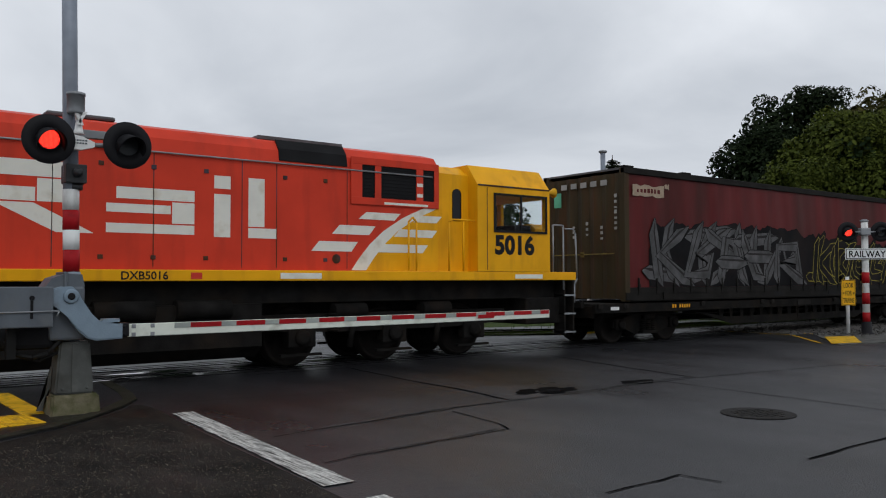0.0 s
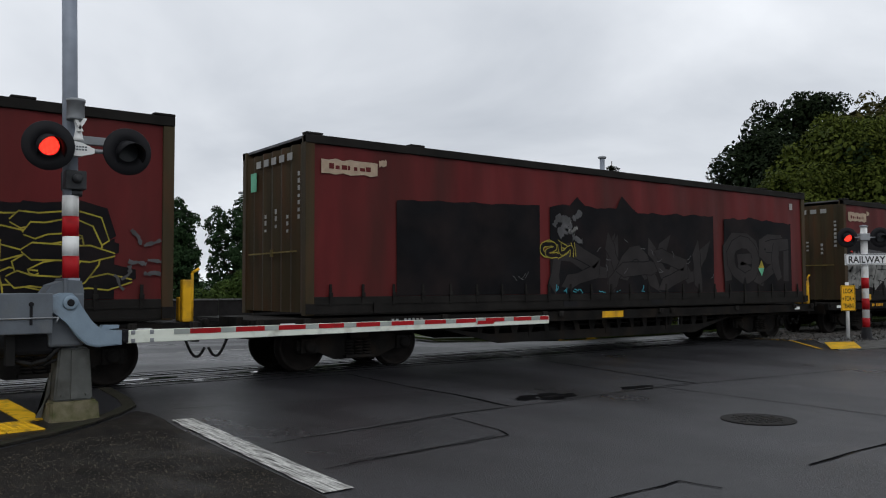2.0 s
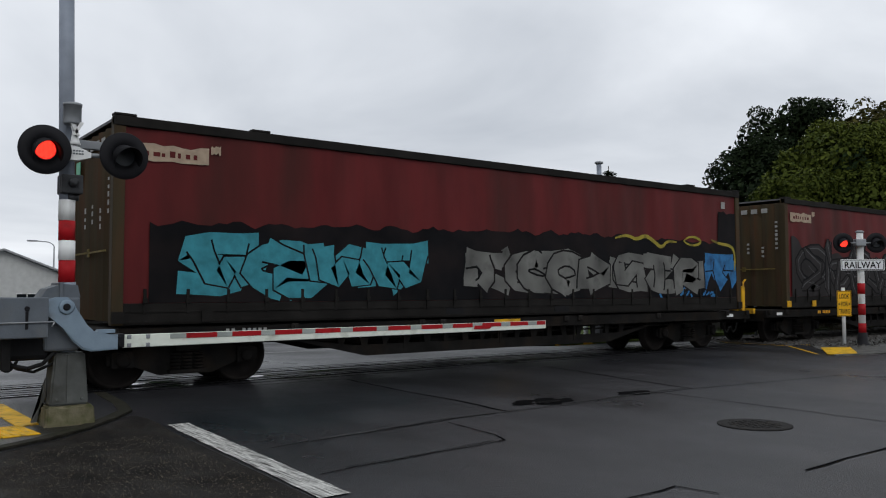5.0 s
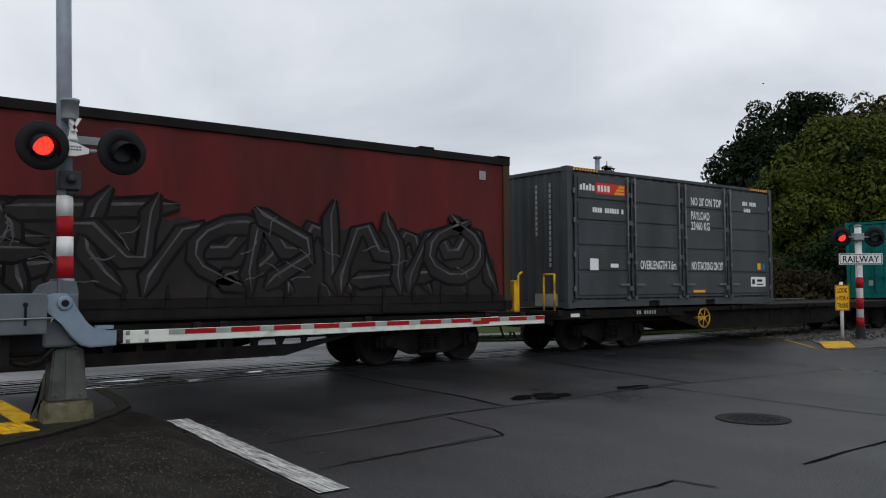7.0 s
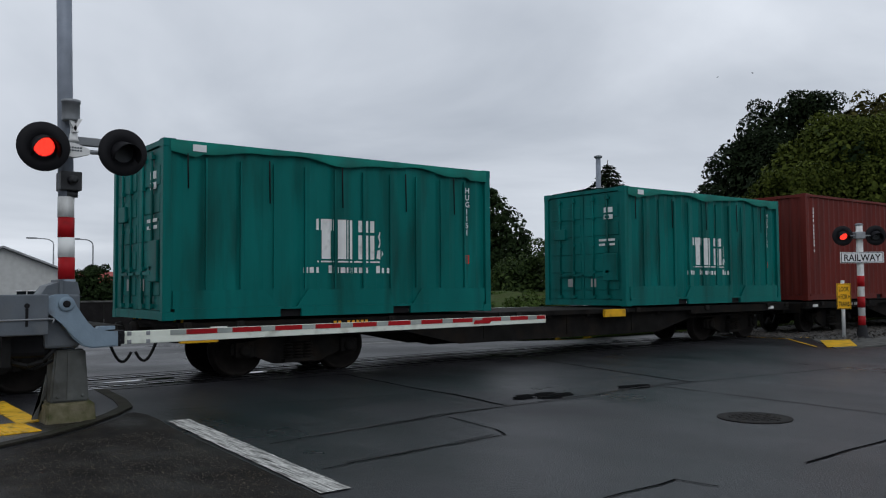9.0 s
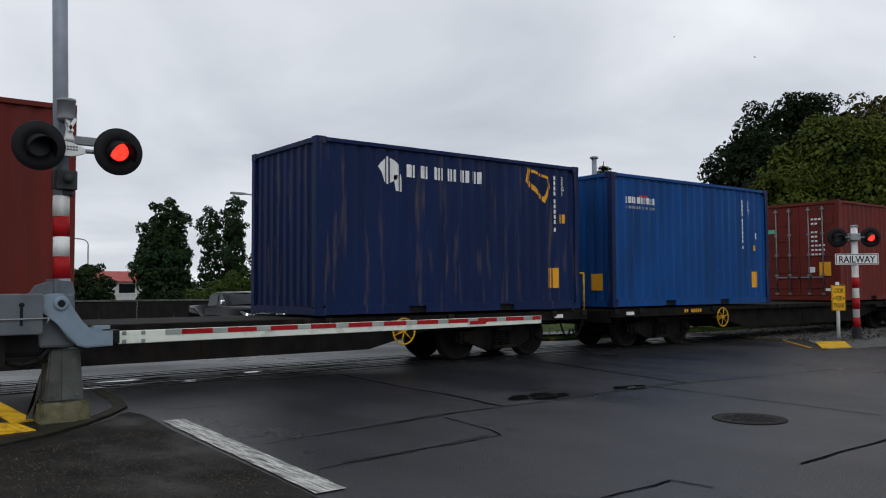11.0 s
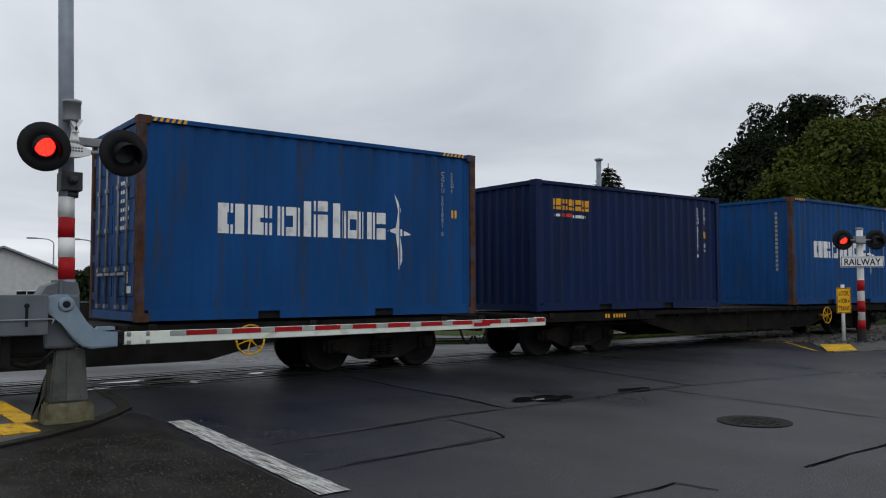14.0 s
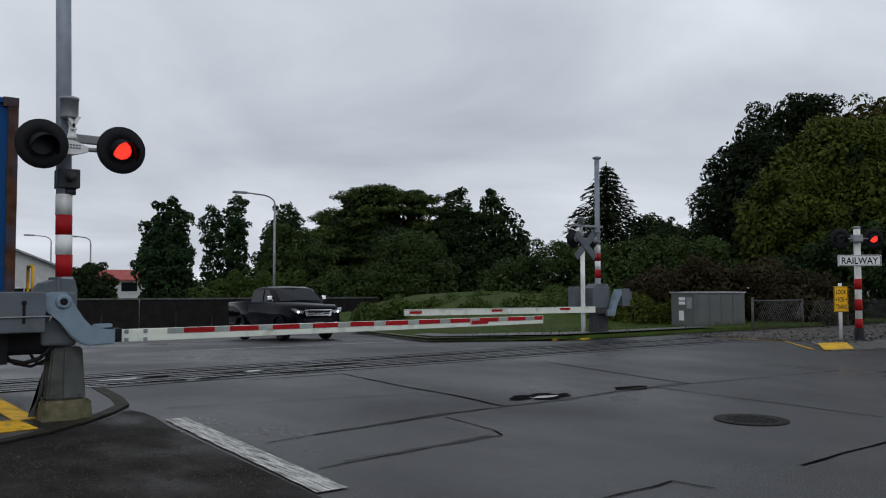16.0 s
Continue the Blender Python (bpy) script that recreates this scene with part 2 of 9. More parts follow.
M = {
    "pane": clear_pane("clear_cab_glass"),
    "asphalt": wet_asphalt("damp_asphalt", (0.0130, 0.0132, 0.0152), dry=0.54, wet=0.27, spec=0.40),
    "asphalt_side": wet_asphalt("coarse_dark_asphalt", (0.0085, 0.0072, 0.0056), 1.6, 0.95, 0.50, 0.22, 30.0, spec=0.16),
    "crack": material("bitumen_seal", (0.0035, 0.0035, 0.0038), 0.85, bump=0.3, spec=0.02),
    "joint": material("pale_worn_joint", (0.055, 0.055, 0.056), 0.6, vary=0.5, scale=14, dirt=(0.02, 0.02, 0.021), amount=0.5, dirt_scale=6, bump=0.4),
    "water": material("standing_water", (0.014, 0.014, 0.015), 0.05, vary=0.1, bump=0, rough_vary=0.03, spec=0.5),
    "chips": material("loose_stone_chips", (0.050, 0.043, 0.033), 0.7, vary=0.9, scale=60, bump=0),
    "road_white": material("worn_road_paint", (0.52, 0.52, 0.49), 0.6, vary=0.35, scale=45, stretch=(1, 0.5, 1), dirt=(0.045, 0.043, 0.04), amount=0.44, dirt_scale=16, dirt_stretch=(3.2, 0.22, 1), bump=0.4, bump_scale=80),
    "road_yellow": material("yellow_road_paint", (0.72, 0.42, 0.02), 0.5, dirt=(0.12, 0.09, 0.04), amount=0.2, dirt_scale=9, bump=0.3, bump_scale=80),
    "concrete": material("weathered_concrete", (0.22, 0.215, 0.20), 0.75, dirt=(0.07, 0.075, 0.05), amount=0.4, dirt_scale=3, bump=0.5, bump_scale=30),
    "concrete_dark": material("stained_concrete", (0.115, 0.115, 0.11), 0.7, dirt=(0.04, 0.042, 0.036), amount=0.4, dirt_scale=4, bump=0.5, bump_scale=30),
    "paving": material("damp_grey_paving", (0.085, 0.085, 0.086), 0.42, dirt=(0.05, 0.05, 0.05), amount=0.4, dirt_scale=1.5, bump=0.3, bump_scale=40, spec=0.4),
    "kerbstone": material("dirty_brown_kerb", (0.028, 0.025, 0.019), 0.7, vary=0.4, scale=6, dirt=(0.02, 0.022, 0.012), amount=0.45, dirt_scale=5, bump=0.8, bump_scale=25),
    "block": material("mossy_concrete", (0.17, 0.15, 0.10), 0.85, dirt=(0.06, 0.065, 0.025), amount=0.45, dirt_scale=7, bump=0.8, bump_scale=25),
    "iron": material("cast_iron", (0.016, 0.0155, 0.015), 0.7, 0.1, bump=0.5, dirt=(0.035, 0.030, 0.025), dirt_scale=14),
    "rail": material("rail_steel", (0.42, 0.42, 0.43), 0.28, 0.95, 0.15, bump=0.05, stretch=(0.2, 4, 1)),
    "rail_side": material("rusty_rail", (0.09, 0.055, 0.035), 0.8, 0.2, bump=0.4),
    "rubber": material("black_rubber", (0.008, 0.008, 0.009), 0.85, bump=0.2, spec=0.03),
    "ballast": material("grey_ballast", (0.085, 0.080, 0.075), 0.9, vary=0.6, scale=25, bump=1.0, bump_scale=30),
    "sleeper": material("weathered_sleeper", (0.13, 0.115, 0.10), 0.85, vary=0.4, scale=5, bump=0.6),
    "grass": material("mown_grass", (0.036, 0.060, 0.009), 0.9, vary=0.4, scale=2.5, dirt=(0.044, 0.050, 0.012), amount=0.35, dirt_scale=0.6, bump=1.0, bump_scale=60),
    "galv": material("galvanised_steel", (0.27, 0.285, 0.30), 0.5, 0.35, 0.2, 6, dirt=(0.20, 0.21, 0.22), amount=0.3, dirt_scale=3, bump=0.12),
    "fence_pipe": material("dull_fence_pipe", (0.10, 0.105, 0.10), 0.7, 0.1, 0.2, 6, dirt=(0.05, 0.05, 0.045), amount=0.35, dirt_scale=4, bump=0.12, spec=0.08),
    "pole_grey": material("grey_blue_pole_paint", (0.25, 0.28, 0.33), 0.5, 0.2, 0.15, 5, dirt=(0.16, 0.17, 0.19), amount=0.3, dirt_stretch=(2, 2, 0.3), bump=0.1),
    "mech_blue": material("pale_blue_cast_alloy", (0.225, 0.295, 0.36), 0.45, 0.25, 0.15, 4, dirt=(0.15, 0.17, 0.19), amount=0.28, dirt_scale=4, bump=0.15),
    "mech_grey": material("grey_enamel_box", (0.115, 0.130, 0.148), 0.5, 0.2, 0.15, 4, dirt=(0.13, 0.14, 0.15), amount=0.3, dirt_scale=5, bump=0.15),
    "mech_dark": material("dark_greasy_steel", (0.05, 0.052, 0.055), 0.55, 0.4, 0.3, 5, bump=0.3),
    "white": material("white_enamel", (0.74, 0.75, 0.74), 0.45, vary=0.06, dirt=(0.40, 0.40, 0.38), amount=0.18, dirt_scale=5, dirt_stretch=(1, 1, 0.4), bump=0.05),
    "arm_white": material("cream_white_arm_paint", (0.70, 0.74, 0.66), 0.45, vary=0.06, dirt=(0.40, 0.42, 0.36), amount=0.15, dirt_scale=4, bump=0.05),
    "red": material("signal_red_band", (0.34, 0.010, 0.014), 0.45, vary=0.12, dirt=(0.17, 0.010, 0.012), amount=0.2, dirt_scale=6, bump=0.05),
    "grey_band": material("grey_reflective_band", (0.30, 0.33, 0.31), 0.5, bump=0.05),
    "black": material("matt_black_enamel", (0.012, 0.012, 0.014), 0.55, vary=0.2, bump=0.12),
    "led": material("lit_red_led", (0.75, 0.008, 0.008), 0.4, vary=0.0, bump=0, glow=0.55),
    "led_hot": material("lit_orange_led", (1.0, 0.050, 0.028), 0.4, vary=0.0, bump=0, glow=1.9),
    "led_off": material("unlit_smoky_lens", (0.05, 0.055, 0.06), 0.22, vary=0.2, bump=0.1),
    "sign_white": material("retroreflective_white", (0.72, 0.74, 0.75), 0.4, vary=0.05, bump=0.02),
    "sign_yellow": material("yellow_sign_sheet", (0.85, 0.46, 0.02), 0.4, vary=0.08, bump=0.02),
    "cabinet": material("grey_cabinet_paint", (0.125, 0.13, 0.13), 0.5, 0.1, 0.12, 2, dirt=(0.12, 0.125, 0.12), amount=0.3, dirt_stretch=(1, 1, 0.3), bump=0.08),
    "mesh": material("fence_wire", (0.16, 0.165, 0.17), 0.5, 0.6, bump=0.1),
    "bark": material("brown_bark", (0.055, 0.042, 0.03), 0.9, vary=0.4, scale=8, stretch=(1, 1, 0.2), bump=0.8),
    "wall_dark": material("dark_stained_fence", (0.013, 0.012, 0.012), 0.8, vary=0.3, scale=3, bump=0.3),
    "house": material("white_weatherboard", (0.52, 0.53, 0.52), 0.6, vary=0.08, bump=0.1),
    "roof_grey": material("grey_iron_roof", (0.33, 0.34, 0.35), 0.5, 0.2, bump=0.15),
    "roof_red": material("red_iron_roof", (0.32, 0.07, 0.06), 0.55, bump=0.15),
    "glass": glass("dark_glass"),
    "car": material("black_car_paint", (0.0018, 0.0022, 0.005), 0.05, 0.0, 0.15, 2, bump=0, rough_vary=0.02, spec=0.07),
    "chrome": material("bright_chrome", (0.75, 0.76, 0.78), 0.12, 1.0, 0.05, bump=0, rough_vary=0.05),
    "head": material("lit_headlamp", (0.95, 0.97, 1.0), 0.2, vary=0.0, bump=0, glow=1.6),
    "lens": material("clear_headlamp_lens", (0.35, 0.37, 0.40), 0.12, 0.4, bump=0, rough_vary=0.05),
    "tyre": material("tyre_rubber", (0.012, 0.012, 0.012), 0.8, bump=0.3),
    # train
    "frame": material("sooty_wagon_frame", (0.0105, 0.0100, 0.0095), 0.8, 0.0, 0.4, 4, dirt=(0.020, 0.0155, 0.012), amount=0.28, dirt_scale=2.5, bump=0.4, spec=0.06),
    "deck": material("dusty_wagon_deck", (0.022, 0.0205, 0.019), 0.85, 0.0, 0.35, 3, dirt=(0.018, 0.016, 0.014), amount=0.4, dirt_scale=2, bump=0.5),
    "wheel": material("dark_wheel_steel", (0.0125, 0.0105, 0.0095), 0.75, 0.1, 0.35, 6, bump=0.4),
    "wheel_tread": material("polished_tread", (0.30, 0.29, 0.28), 0.35, 0.9, 0.2, 6, bump=0.1),
    "yellow": material("safety_yellow_paint", (0.66, 0.36, 0.015), 0.5, vary=0.12, dirt=(0.16, 0.09, 0.03), amount=0.28, dirt_scale=4, bump=0.1),
    "loco_red": material("faded_red_loco_paint", (0.62, 0.050, 0.024), 0.48, vary=0.10, scale=1.5, dirt=(0.47, 0.042, 0.022), amount=0.22, dirt_scale=1.6, dirt_stretch=(2, 2, 0.35), bump=0.08, bump_scale=12),
    "loco_yellow": material("yellow_loco_paint", (0.80, 0.385, 0.006), 0.42, vary=0.10, scale=1.5, dirt=(0.60, 0.28, 0.012), amount=0.18, dirt_scale=1.8, dirt_stretch=(2, 2, 0.35), bump=0.08, bump_scale=12),
    "loco_white": material("off_white_loco_paint", (0.74, 0.73, 0.66), 0.5, vary=0.06, dirt=(0.55, 0.50, 0.40), amount=0.12, dirt_scale=3, bump=0.05),
    "loco_grey": material("sooty_grey_roof_paint", (0.10, 0.10, 0.105), 0.6, vary=0.25, bump=0.15),
    "soot": material("black_grille", (0.010, 0.010, 0.011), 0.7, vary=0.2, bump=0.3, bump_scale=25),
    "maroon": material("faded_maroon_curtain", (0.106, 0.0145, 0.0150), 0.55, vary=0.22, scale=1.4, stretch=(1.2, 1, 0.35), dirt=(0.058, 0.014, 0.012), amount=0.38, dirt_scale=0.8, dirt_stretch=(1.5, 1, 0.3), bump=0.25, bump_scale=5),
    "olive": material("grimy_olive_steel", (0.045, 0.034, 0.018), 0.65, vary=0.25, scale=2, stretch=(2, 2, 0.3), dirt=(0.065, 0.034, 0.017), amount=0.35, dirt_scale=2.5, dirt_stretch=(2, 2, 0.4), bump=0.15),
    "olive_pale": material("chipped_yellow_bar", (0.16, 0.12, 0.035), 0.65, vary=0.3, scale=6, bump=0.1),
    "dirty_black": material("grimy_black_rail", (0.012, 0.011, 0.010), 0.75, vary=0.35, bump=0.3),
    "buff": material("rolled_on_black_paint", (0.0060, 0.0060, 0.0070), 0.65, vary=0.35, scale=1.5, dirt=(0.016, 0.012, 0.012), amount=0.4, dirt_scale=1.2, bump=0.15, bump_scale=8, spec=0.07),
    "buff_grey": material("rolled_on_grey_paint", (0.021, 0.0185, 0.0185), 0.6, vary=0.3, scale=1.5, bump=0.15, bump_scale=8),
    "silver": material("dull_silver_spray", (0.185, 0.185, 0.175), 0.6, 0.0, 0.35, 5, dirt=(0.045, 0.045, 0.043), amount=0.36, dirt_scale=3, bump=0.1),
    "silver_dull": material("grimy_silver_spray", (0.150, 0.150, 0.140), 0.55, 0.0, 0.3, 4, dirt=(0.05, 0.05, 0.047), amount=0.35, dirt_scale=2, bump=0.1),
    "grey_spray": material("dark_grey_spray", (0.085, 0.085, 0.088), 0.55, 0.0, 0.3, 4, dirt=(0.04, 0.04, 0.04), amount=0.35, dirt_scale=3, bump=0.1),
    "yellow_spray": material("dull_yellow_spray", (0.30, 0.25, 0.035), 0.6, 0, 0.25, 5, dirt=(0.08, 0.07, 0.02), amount=0.3, dirt_scale=4, bump=0.1),
    "blue_spray": material("bright_blue_spray", (0.03, 0.15, 0.34), 0.6, 0, 0.25, 5, dirt=(0.02, 0.06, 0.13), amount=0.3, dirt_scale=4, bump=0.1),
    "teal_spray": material("teal_spray", (0.04, 0.22, 0.27), 0.6, 0, 0.25, 5, bump=0.1),
    "box_grey": material("slate_grey_container", (0.055, 0.062, 0.066), 0.5, 0, 0.10, 2, dirt=(0.040, 0.043, 0.045), amount=0.3, dirt_stretch=(1, 1, 0.3), bump=0.06),
    "box_green": material("sea_green_container", (0.002, 0.128, 0.116), 0.5, 0, 0.16, 1.5, stretch=(1, 1, 0.3), dirt=(0.004, 0.066, 0.058), amount=0.3, dirt_scale=1.5, dirt_stretch=(2, 2, 0.3), bump=0.06),
    "tarp": material("green_tarpaulin", (0.006, 0.150, 0.118), 0.6, 0, 0.18, 2, dirt=(0.015, 0.09, 0.075), amount=0.3, bump=0.5, bump_scale=7),
    "box_red": material("brown_red_container", (0.125, 0.020, 0.015), 0.52, 0, 0.14, 1.5, stretch=(1, 1, 0.3), dirt=(0.095, 0.021, 0.017), amount=0.3, dirt_scale=1.2, dirt_stretch=(2, 2, 0.25), bump=0.06),
    "box_navy": material("navy_container", (0.004, 0.014, 0.060), 0.5, 0, 0.15, 1.5, stretch=(1, 1, 0.3), dirt=(0.005, 0.013, 0.042), amount=0.3, dirt_stretch=(2, 2, 0.3), bump=0.06),
    "box_navy_worn": material("worn_navy_container", (0.006, 0.016, 0.064), 0.55, 0, 0.15, 1.5, stretch=(1, 1, 0.3), dirt=(0.075, 0.062, 0.065), amount=0.10, dirt_scale=3.0, dirt_stretch=(3, 3, 0.3), bump=0.06),
    "box_blue": material("bright_blue_container", (0.004, 0.056, 0.215), 0.5, 0, 0.14, 1.5, stretch=(1, 1, 0.3), dirt=(0.005, 0.038, 0.135), amount=0.3, dirt_stretch=(2, 2, 0.3), bump=0.06),
    "box_blue_worn": material("worn_blue_container", (0.005, 0.055, 0.185), 0.55, 0, 0.18, 1.5, stretch=(1, 1, 0.3), dirt=(0.028, 0.045, 0.08), amount=0.16, dirt_scale=2.4, dirt_stretch=(3, 3, 0.3), bump=0.06),
    "rust": material("rusted_post", (0.075, 0.036, 0.021), 0.8, 0, 0.45, 6, dirt=(0.05, 0.07, 0.12), amount=0.3, dirt_scale=4, dirt_stretch=(1, 1, 0.4), bump=0.3),
    "deck_white": material("white_lettering_paint", (0.72, 0.73, 0.72), 0.5, vary=0.06, dirt=(0.42, 0.42, 0.42), amount=0.15, dirt_scale=5, bump=0.03),
    "faint_white": material("faded_white_lettering", (0.30, 0.30, 0.29), 0.6, vary=0.2, bump=0.03),
    "label_cream": material("torn_cream_sticker", (0.36, 0.28, 0.205), 0.6, vary=0.2, scale=8, bump=0.05),
    "label_orange": material("orange_yellow_label", (0.72, 0.34, 0.02), 0.5, vary=0.1, bump=0.02),
    "green_sticker": material("mint_green_sticker", (0.12, 0.42, 0.26), 0.5, bump=0.02),
    "logo_red": material("logo_red_paint", (0.55, 0.045, 0.03), 0.5, vary=0.05, bump=0.02),
    "steel_bar": material("galvanised_lock_rod", (0.20, 0.205, 0.21), 0.45, 0.6, 0.2, 8, bump=0.1),
    "hose": material("black_hose", (0.012, 0.012, 0.012), 0.6, bump=0.1),
}


def leaf_material(name, lo, hi, rough=0.6):
    """Leaves: each leaf its own shade."""
    m = bpy.data.materials.new(name)
    m.use_nodes = True
    n, l = m.node_tree.nodes, m.node_tree.links
    b = n["Principled BSDF"]
    geo = n.new("ShaderNodeNewGeometry")
    co = n.new("ShaderNodeTexCoord")
    big = n.new("ShaderNodeTexNoise")
    big.inputs["Scale"].default_value = 0.7
    l.new(co.outputs["Object"], big.inputs["Vector"])
    add = n.new("ShaderNodeMath")
    add.operation = "MULTIPLY_ADD"
    add.inputs[1].default_value = 0.45
    l.new(geo.outputs["Random Per Island"], add.inputs[0])
    sc = n.new("ShaderNodeMath")
    sc.operation = "MULTIPLY"
    sc.inputs[1].default_value = 0.6
    l.new(big.outputs["Fac"], sc.inputs[0])
    l.new(sc.outputs[0], add.inputs[2])
    r = n.new("ShaderNodeValToRGB")
    r.color_ramp.elements[0].position, r.color_ramp.elements[1].position = 0.15, 0.85
    r.color_ramp.elements[0].color, r.color_ramp.elements[1].color = (*lo, 1), (*hi, 1)
    l.new(add.outputs[0], r.inputs[0])
    l.new(r.outputs[0], b.inputs["Base Color"])
    b.inputs["Roughness"].default_value = rough
    b.inputs["Specular IOR Level"].default_value = 0.05
    return m


LEAF = {
    "poplar": leaf_material("dark_poplar_leaves", (0.0099, 0.0225, 0.0095), (0.0260, 0.0520, 0.0190)),
    "layer": leaf_material("layered_tree_leaves", (0.013, 0.028, 0.009), (0.075, 0.105, 0.024)),
    "round": leaf_material("dull_green_leaves", (0.0135, 0.027, 0.0105), (0.055, 0.084, 0.023)),
    "bright": leaf_material("fresh_green_leaves", (0.017, 0.029, 0.006), (0.092, 0.112, 0.018)),
    "pine": leaf_material("dark_pine_needles", (0.0052, 0.011, 0.005), (0.02, 0.031, 0.0119)),
    "brown": leaf_material("brownish_green_leaves", (0.026, 0.026, 0.009), (0.08, 0.072, 0.02)),
    "red": leaf_material("reddish_brown_leaves", (0.0196, 0.0159, 0.0085), (0.0491, 0.0400, 0.0186)),
    # Deep green leaves; the same dark colour paints shade inside crowns and undergrowth.
    "shade": leaf_material("deep_green_and_shade_leaves", (0.0064, 0.014, 0.006), (0.03, 0.05, 0.0165)),
    "shrub": leaf_material("yellow_green_shrub_leaves", (0.0242, 0.0469, 0.0101), (0.0710, 0.1079, 0.0245)),
}


# ---- mesh helpers ----
def box(bm, x0, x1, y0, y1, z0, z1, bevel=0.0):
    v = [bm.verts.new((x, y, z)) for x in (x0, x1) for y in (y0, y1) for z in (z0, z1)]
    fs = [bm.faces.new([v[i] for i in q]) for q in ((0, 1, 3, 2), (4, 6, 7, 5), (0, 4, 5, 1), (2, 3, 7, 6), (0, 2, 6, 4), (1, 5, 7, 3))]
    if bevel:
        bmesh.ops.bevel(bm, geom=list({e for f in fs for e in f.edges}), offset=bevel, segments=2, affect="EDGES", profile=0.5)
    return v


def rod(bm, a, b, r, n=10, r2=None):
    """A round bar from a to b."""
    a, b = Vector(a), Vector(b)
    d = (b - a)
    q = d.to_track_quat("Z", "Y")
    rings = []
    for p, rad in ((a, r), (b, r if r2 is None else r2)):
        rings.append([bm.verts.new(p + q @ Vector((rad * math.cos(2 * math.pi * i / n), rad * math.sin(2 * math.pi * i / n), 0))) for i in range(n)])
    for i in range(n):
        j = (i + 1) % n
        f = bm.faces.new((rings[0][i], rings[0][j], rings[1][j], rings[1][i]))
        f.smooth = True
    bm.faces.new(rings[0][::-1])
    bm.faces.new(rings[1])


def pipe(bm, pts, r, n=8):
    for a, b in zip(pts, pts[1:]):
        rod(bm, a, b, r, n)


def lathe(bm, prof, n=24, axis="Z", at=(0, 0, 0)):
    """Turn (radius, height) pairs about an axis."""
    rings = []
    at = Vector(at)
    for r, h in prof:
        ring = []
        for i in range(n):
            c, s = r * math.cos(2 * math.pi * i / n), r * math.sin(2 * math.pi * i / n)
            p = {"Z": (c, s, h), "Y": (c, h, s), "X": (h, c, s)}[axis]
            ring.append(bm.verts.new(at + Vector(p)))
        rings.append(ring)
    for a, b in zip(rings, rings[1:]):
        for i in range(n):
            j = (i + 1) % n
            bm.faces.new((a[i], a[j], b[j], b[i])).smooth = True
    bm.faces.new(rings[0][::-1])
    bm.faces.new(rings[-1])


def slab(bm, poly, y0, y1, plane="XZ"):
    """A flat outline given thickness: XZ outline along y, XY outline along z, YZ outline along x."""
    def at(u, w, d):
        return {"XZ": (u, d, w), "XY": (u, w, d), "YZ": (d, u, w)}[plane]
    a = [bm.verts.new(at(u, w, y0)) for u, w in poly]
    b = [bm.verts.new(at(u, w, y1)) for u, w in poly]
    bm.faces.new(a)
    bm.faces.new(b[::-1])
    k = len(poly)
    for i in range(k):
        j = (i + 1) % k
        bm.faces.new((a[j], a[i], b[i], b[j]))


def part(name, bm, mat, parent=None, label="", at=None):
    bmesh.ops.recalc_face_normals(bm, faces=bm.faces[:])
    me = bpy.data.meshes.new(name)
    bm.to_mesh(me)
    bm.free()
    me.materials.append(M[mat] if isinstance(mat, str) else mat)
    ob = new(name, me)
    if parent:
        ob.parent = parent
    if at:
        ob.location = at
    if label:
        tagged(ob, label)
    return ob


def share(name, me, parent, m):
    ob = new(name, me)
    ob.parent = parent
    ob.matrix_basis = m
    return ob


def split_part(name, bm, mat, parent, label=""):
    """Each loose piece of the mesh as a part of its own."""
    left = set(bm.verts)
    while left:
        seed = left.pop()
        isle, stack = {seed}, [seed]
        while stack:
            for e in stack.pop().link_edges:
                for v in e.verts:
                    if v not in isle:
                        isle.add(v)
                        stack.append(v)
        left -= isle
        one = bmesh.new()
        at = {v: one.verts.new(v.co) for v in isle}
        for f in {f for v in isle for f in v.link_faces}:
            one.faces.new([at[v] for v in f.verts]).smooth = f.smooth
        part(name, one, mat, parent, label)
    bm.free()


def boxes(name, dims, mat, parent, label="", bevel=0.0):
    if 1 < len(dims) <= 8:
        for d in dims:
            boxes(name, [d], mat, parent, label, bevel)
        return None
    bm = bmesh.new()
    for d in dims:
        box(bm, *d, bevel=bevel)
    return part(name, bm, mat, parent, label)


def lettering(text, size, squeeze=1.0, weight=0.018):
    """Built-in font as a flat mesh in XY, its lower left at the origin."""
    cu = bpy.data.curves.new("lettering", "FONT")
    cu.body, cu.size, cu.resolution_u, cu.offset = text, size, 3, size * weight
    tmp = bpy.data.objects.new("lettering", cu)
    me = bpy.data.meshes.new_from_object(tmp)
    bm = bmesh.new()
    bm.from_mesh(me)
    bpy.data.objects.remove(tmp)
    bpy.data.meshes.remove(me)
    bpy.data.curves.remove(cu)
    for v in bm.verts:
        v.co.x *= squeeze
    return bm


def on_side(bm, x, y, z):
    """Stand a flat XY mesh up on a side that faces -y."""
    for v in bm.verts:
        v.co = Vector((x + v.co.x, y, z + v.co.y))
    return bm


# ---- ground ----
TRACK = 12.685           # centre line of the track, which runs along x
SIDE = 11.466            # near side of the containers
FLOOR = 0.93             # underside of the containers above the rails


def ground_z(x, y):
    """Level at the crossing, falling away beyond it."""
    drop = 0.038 * min(max(y - 14.2, 0.0), 34.0)
    keep = min(max((27.0 - x) / 9.0, 0.25), 1.0)
    return -drop * keep


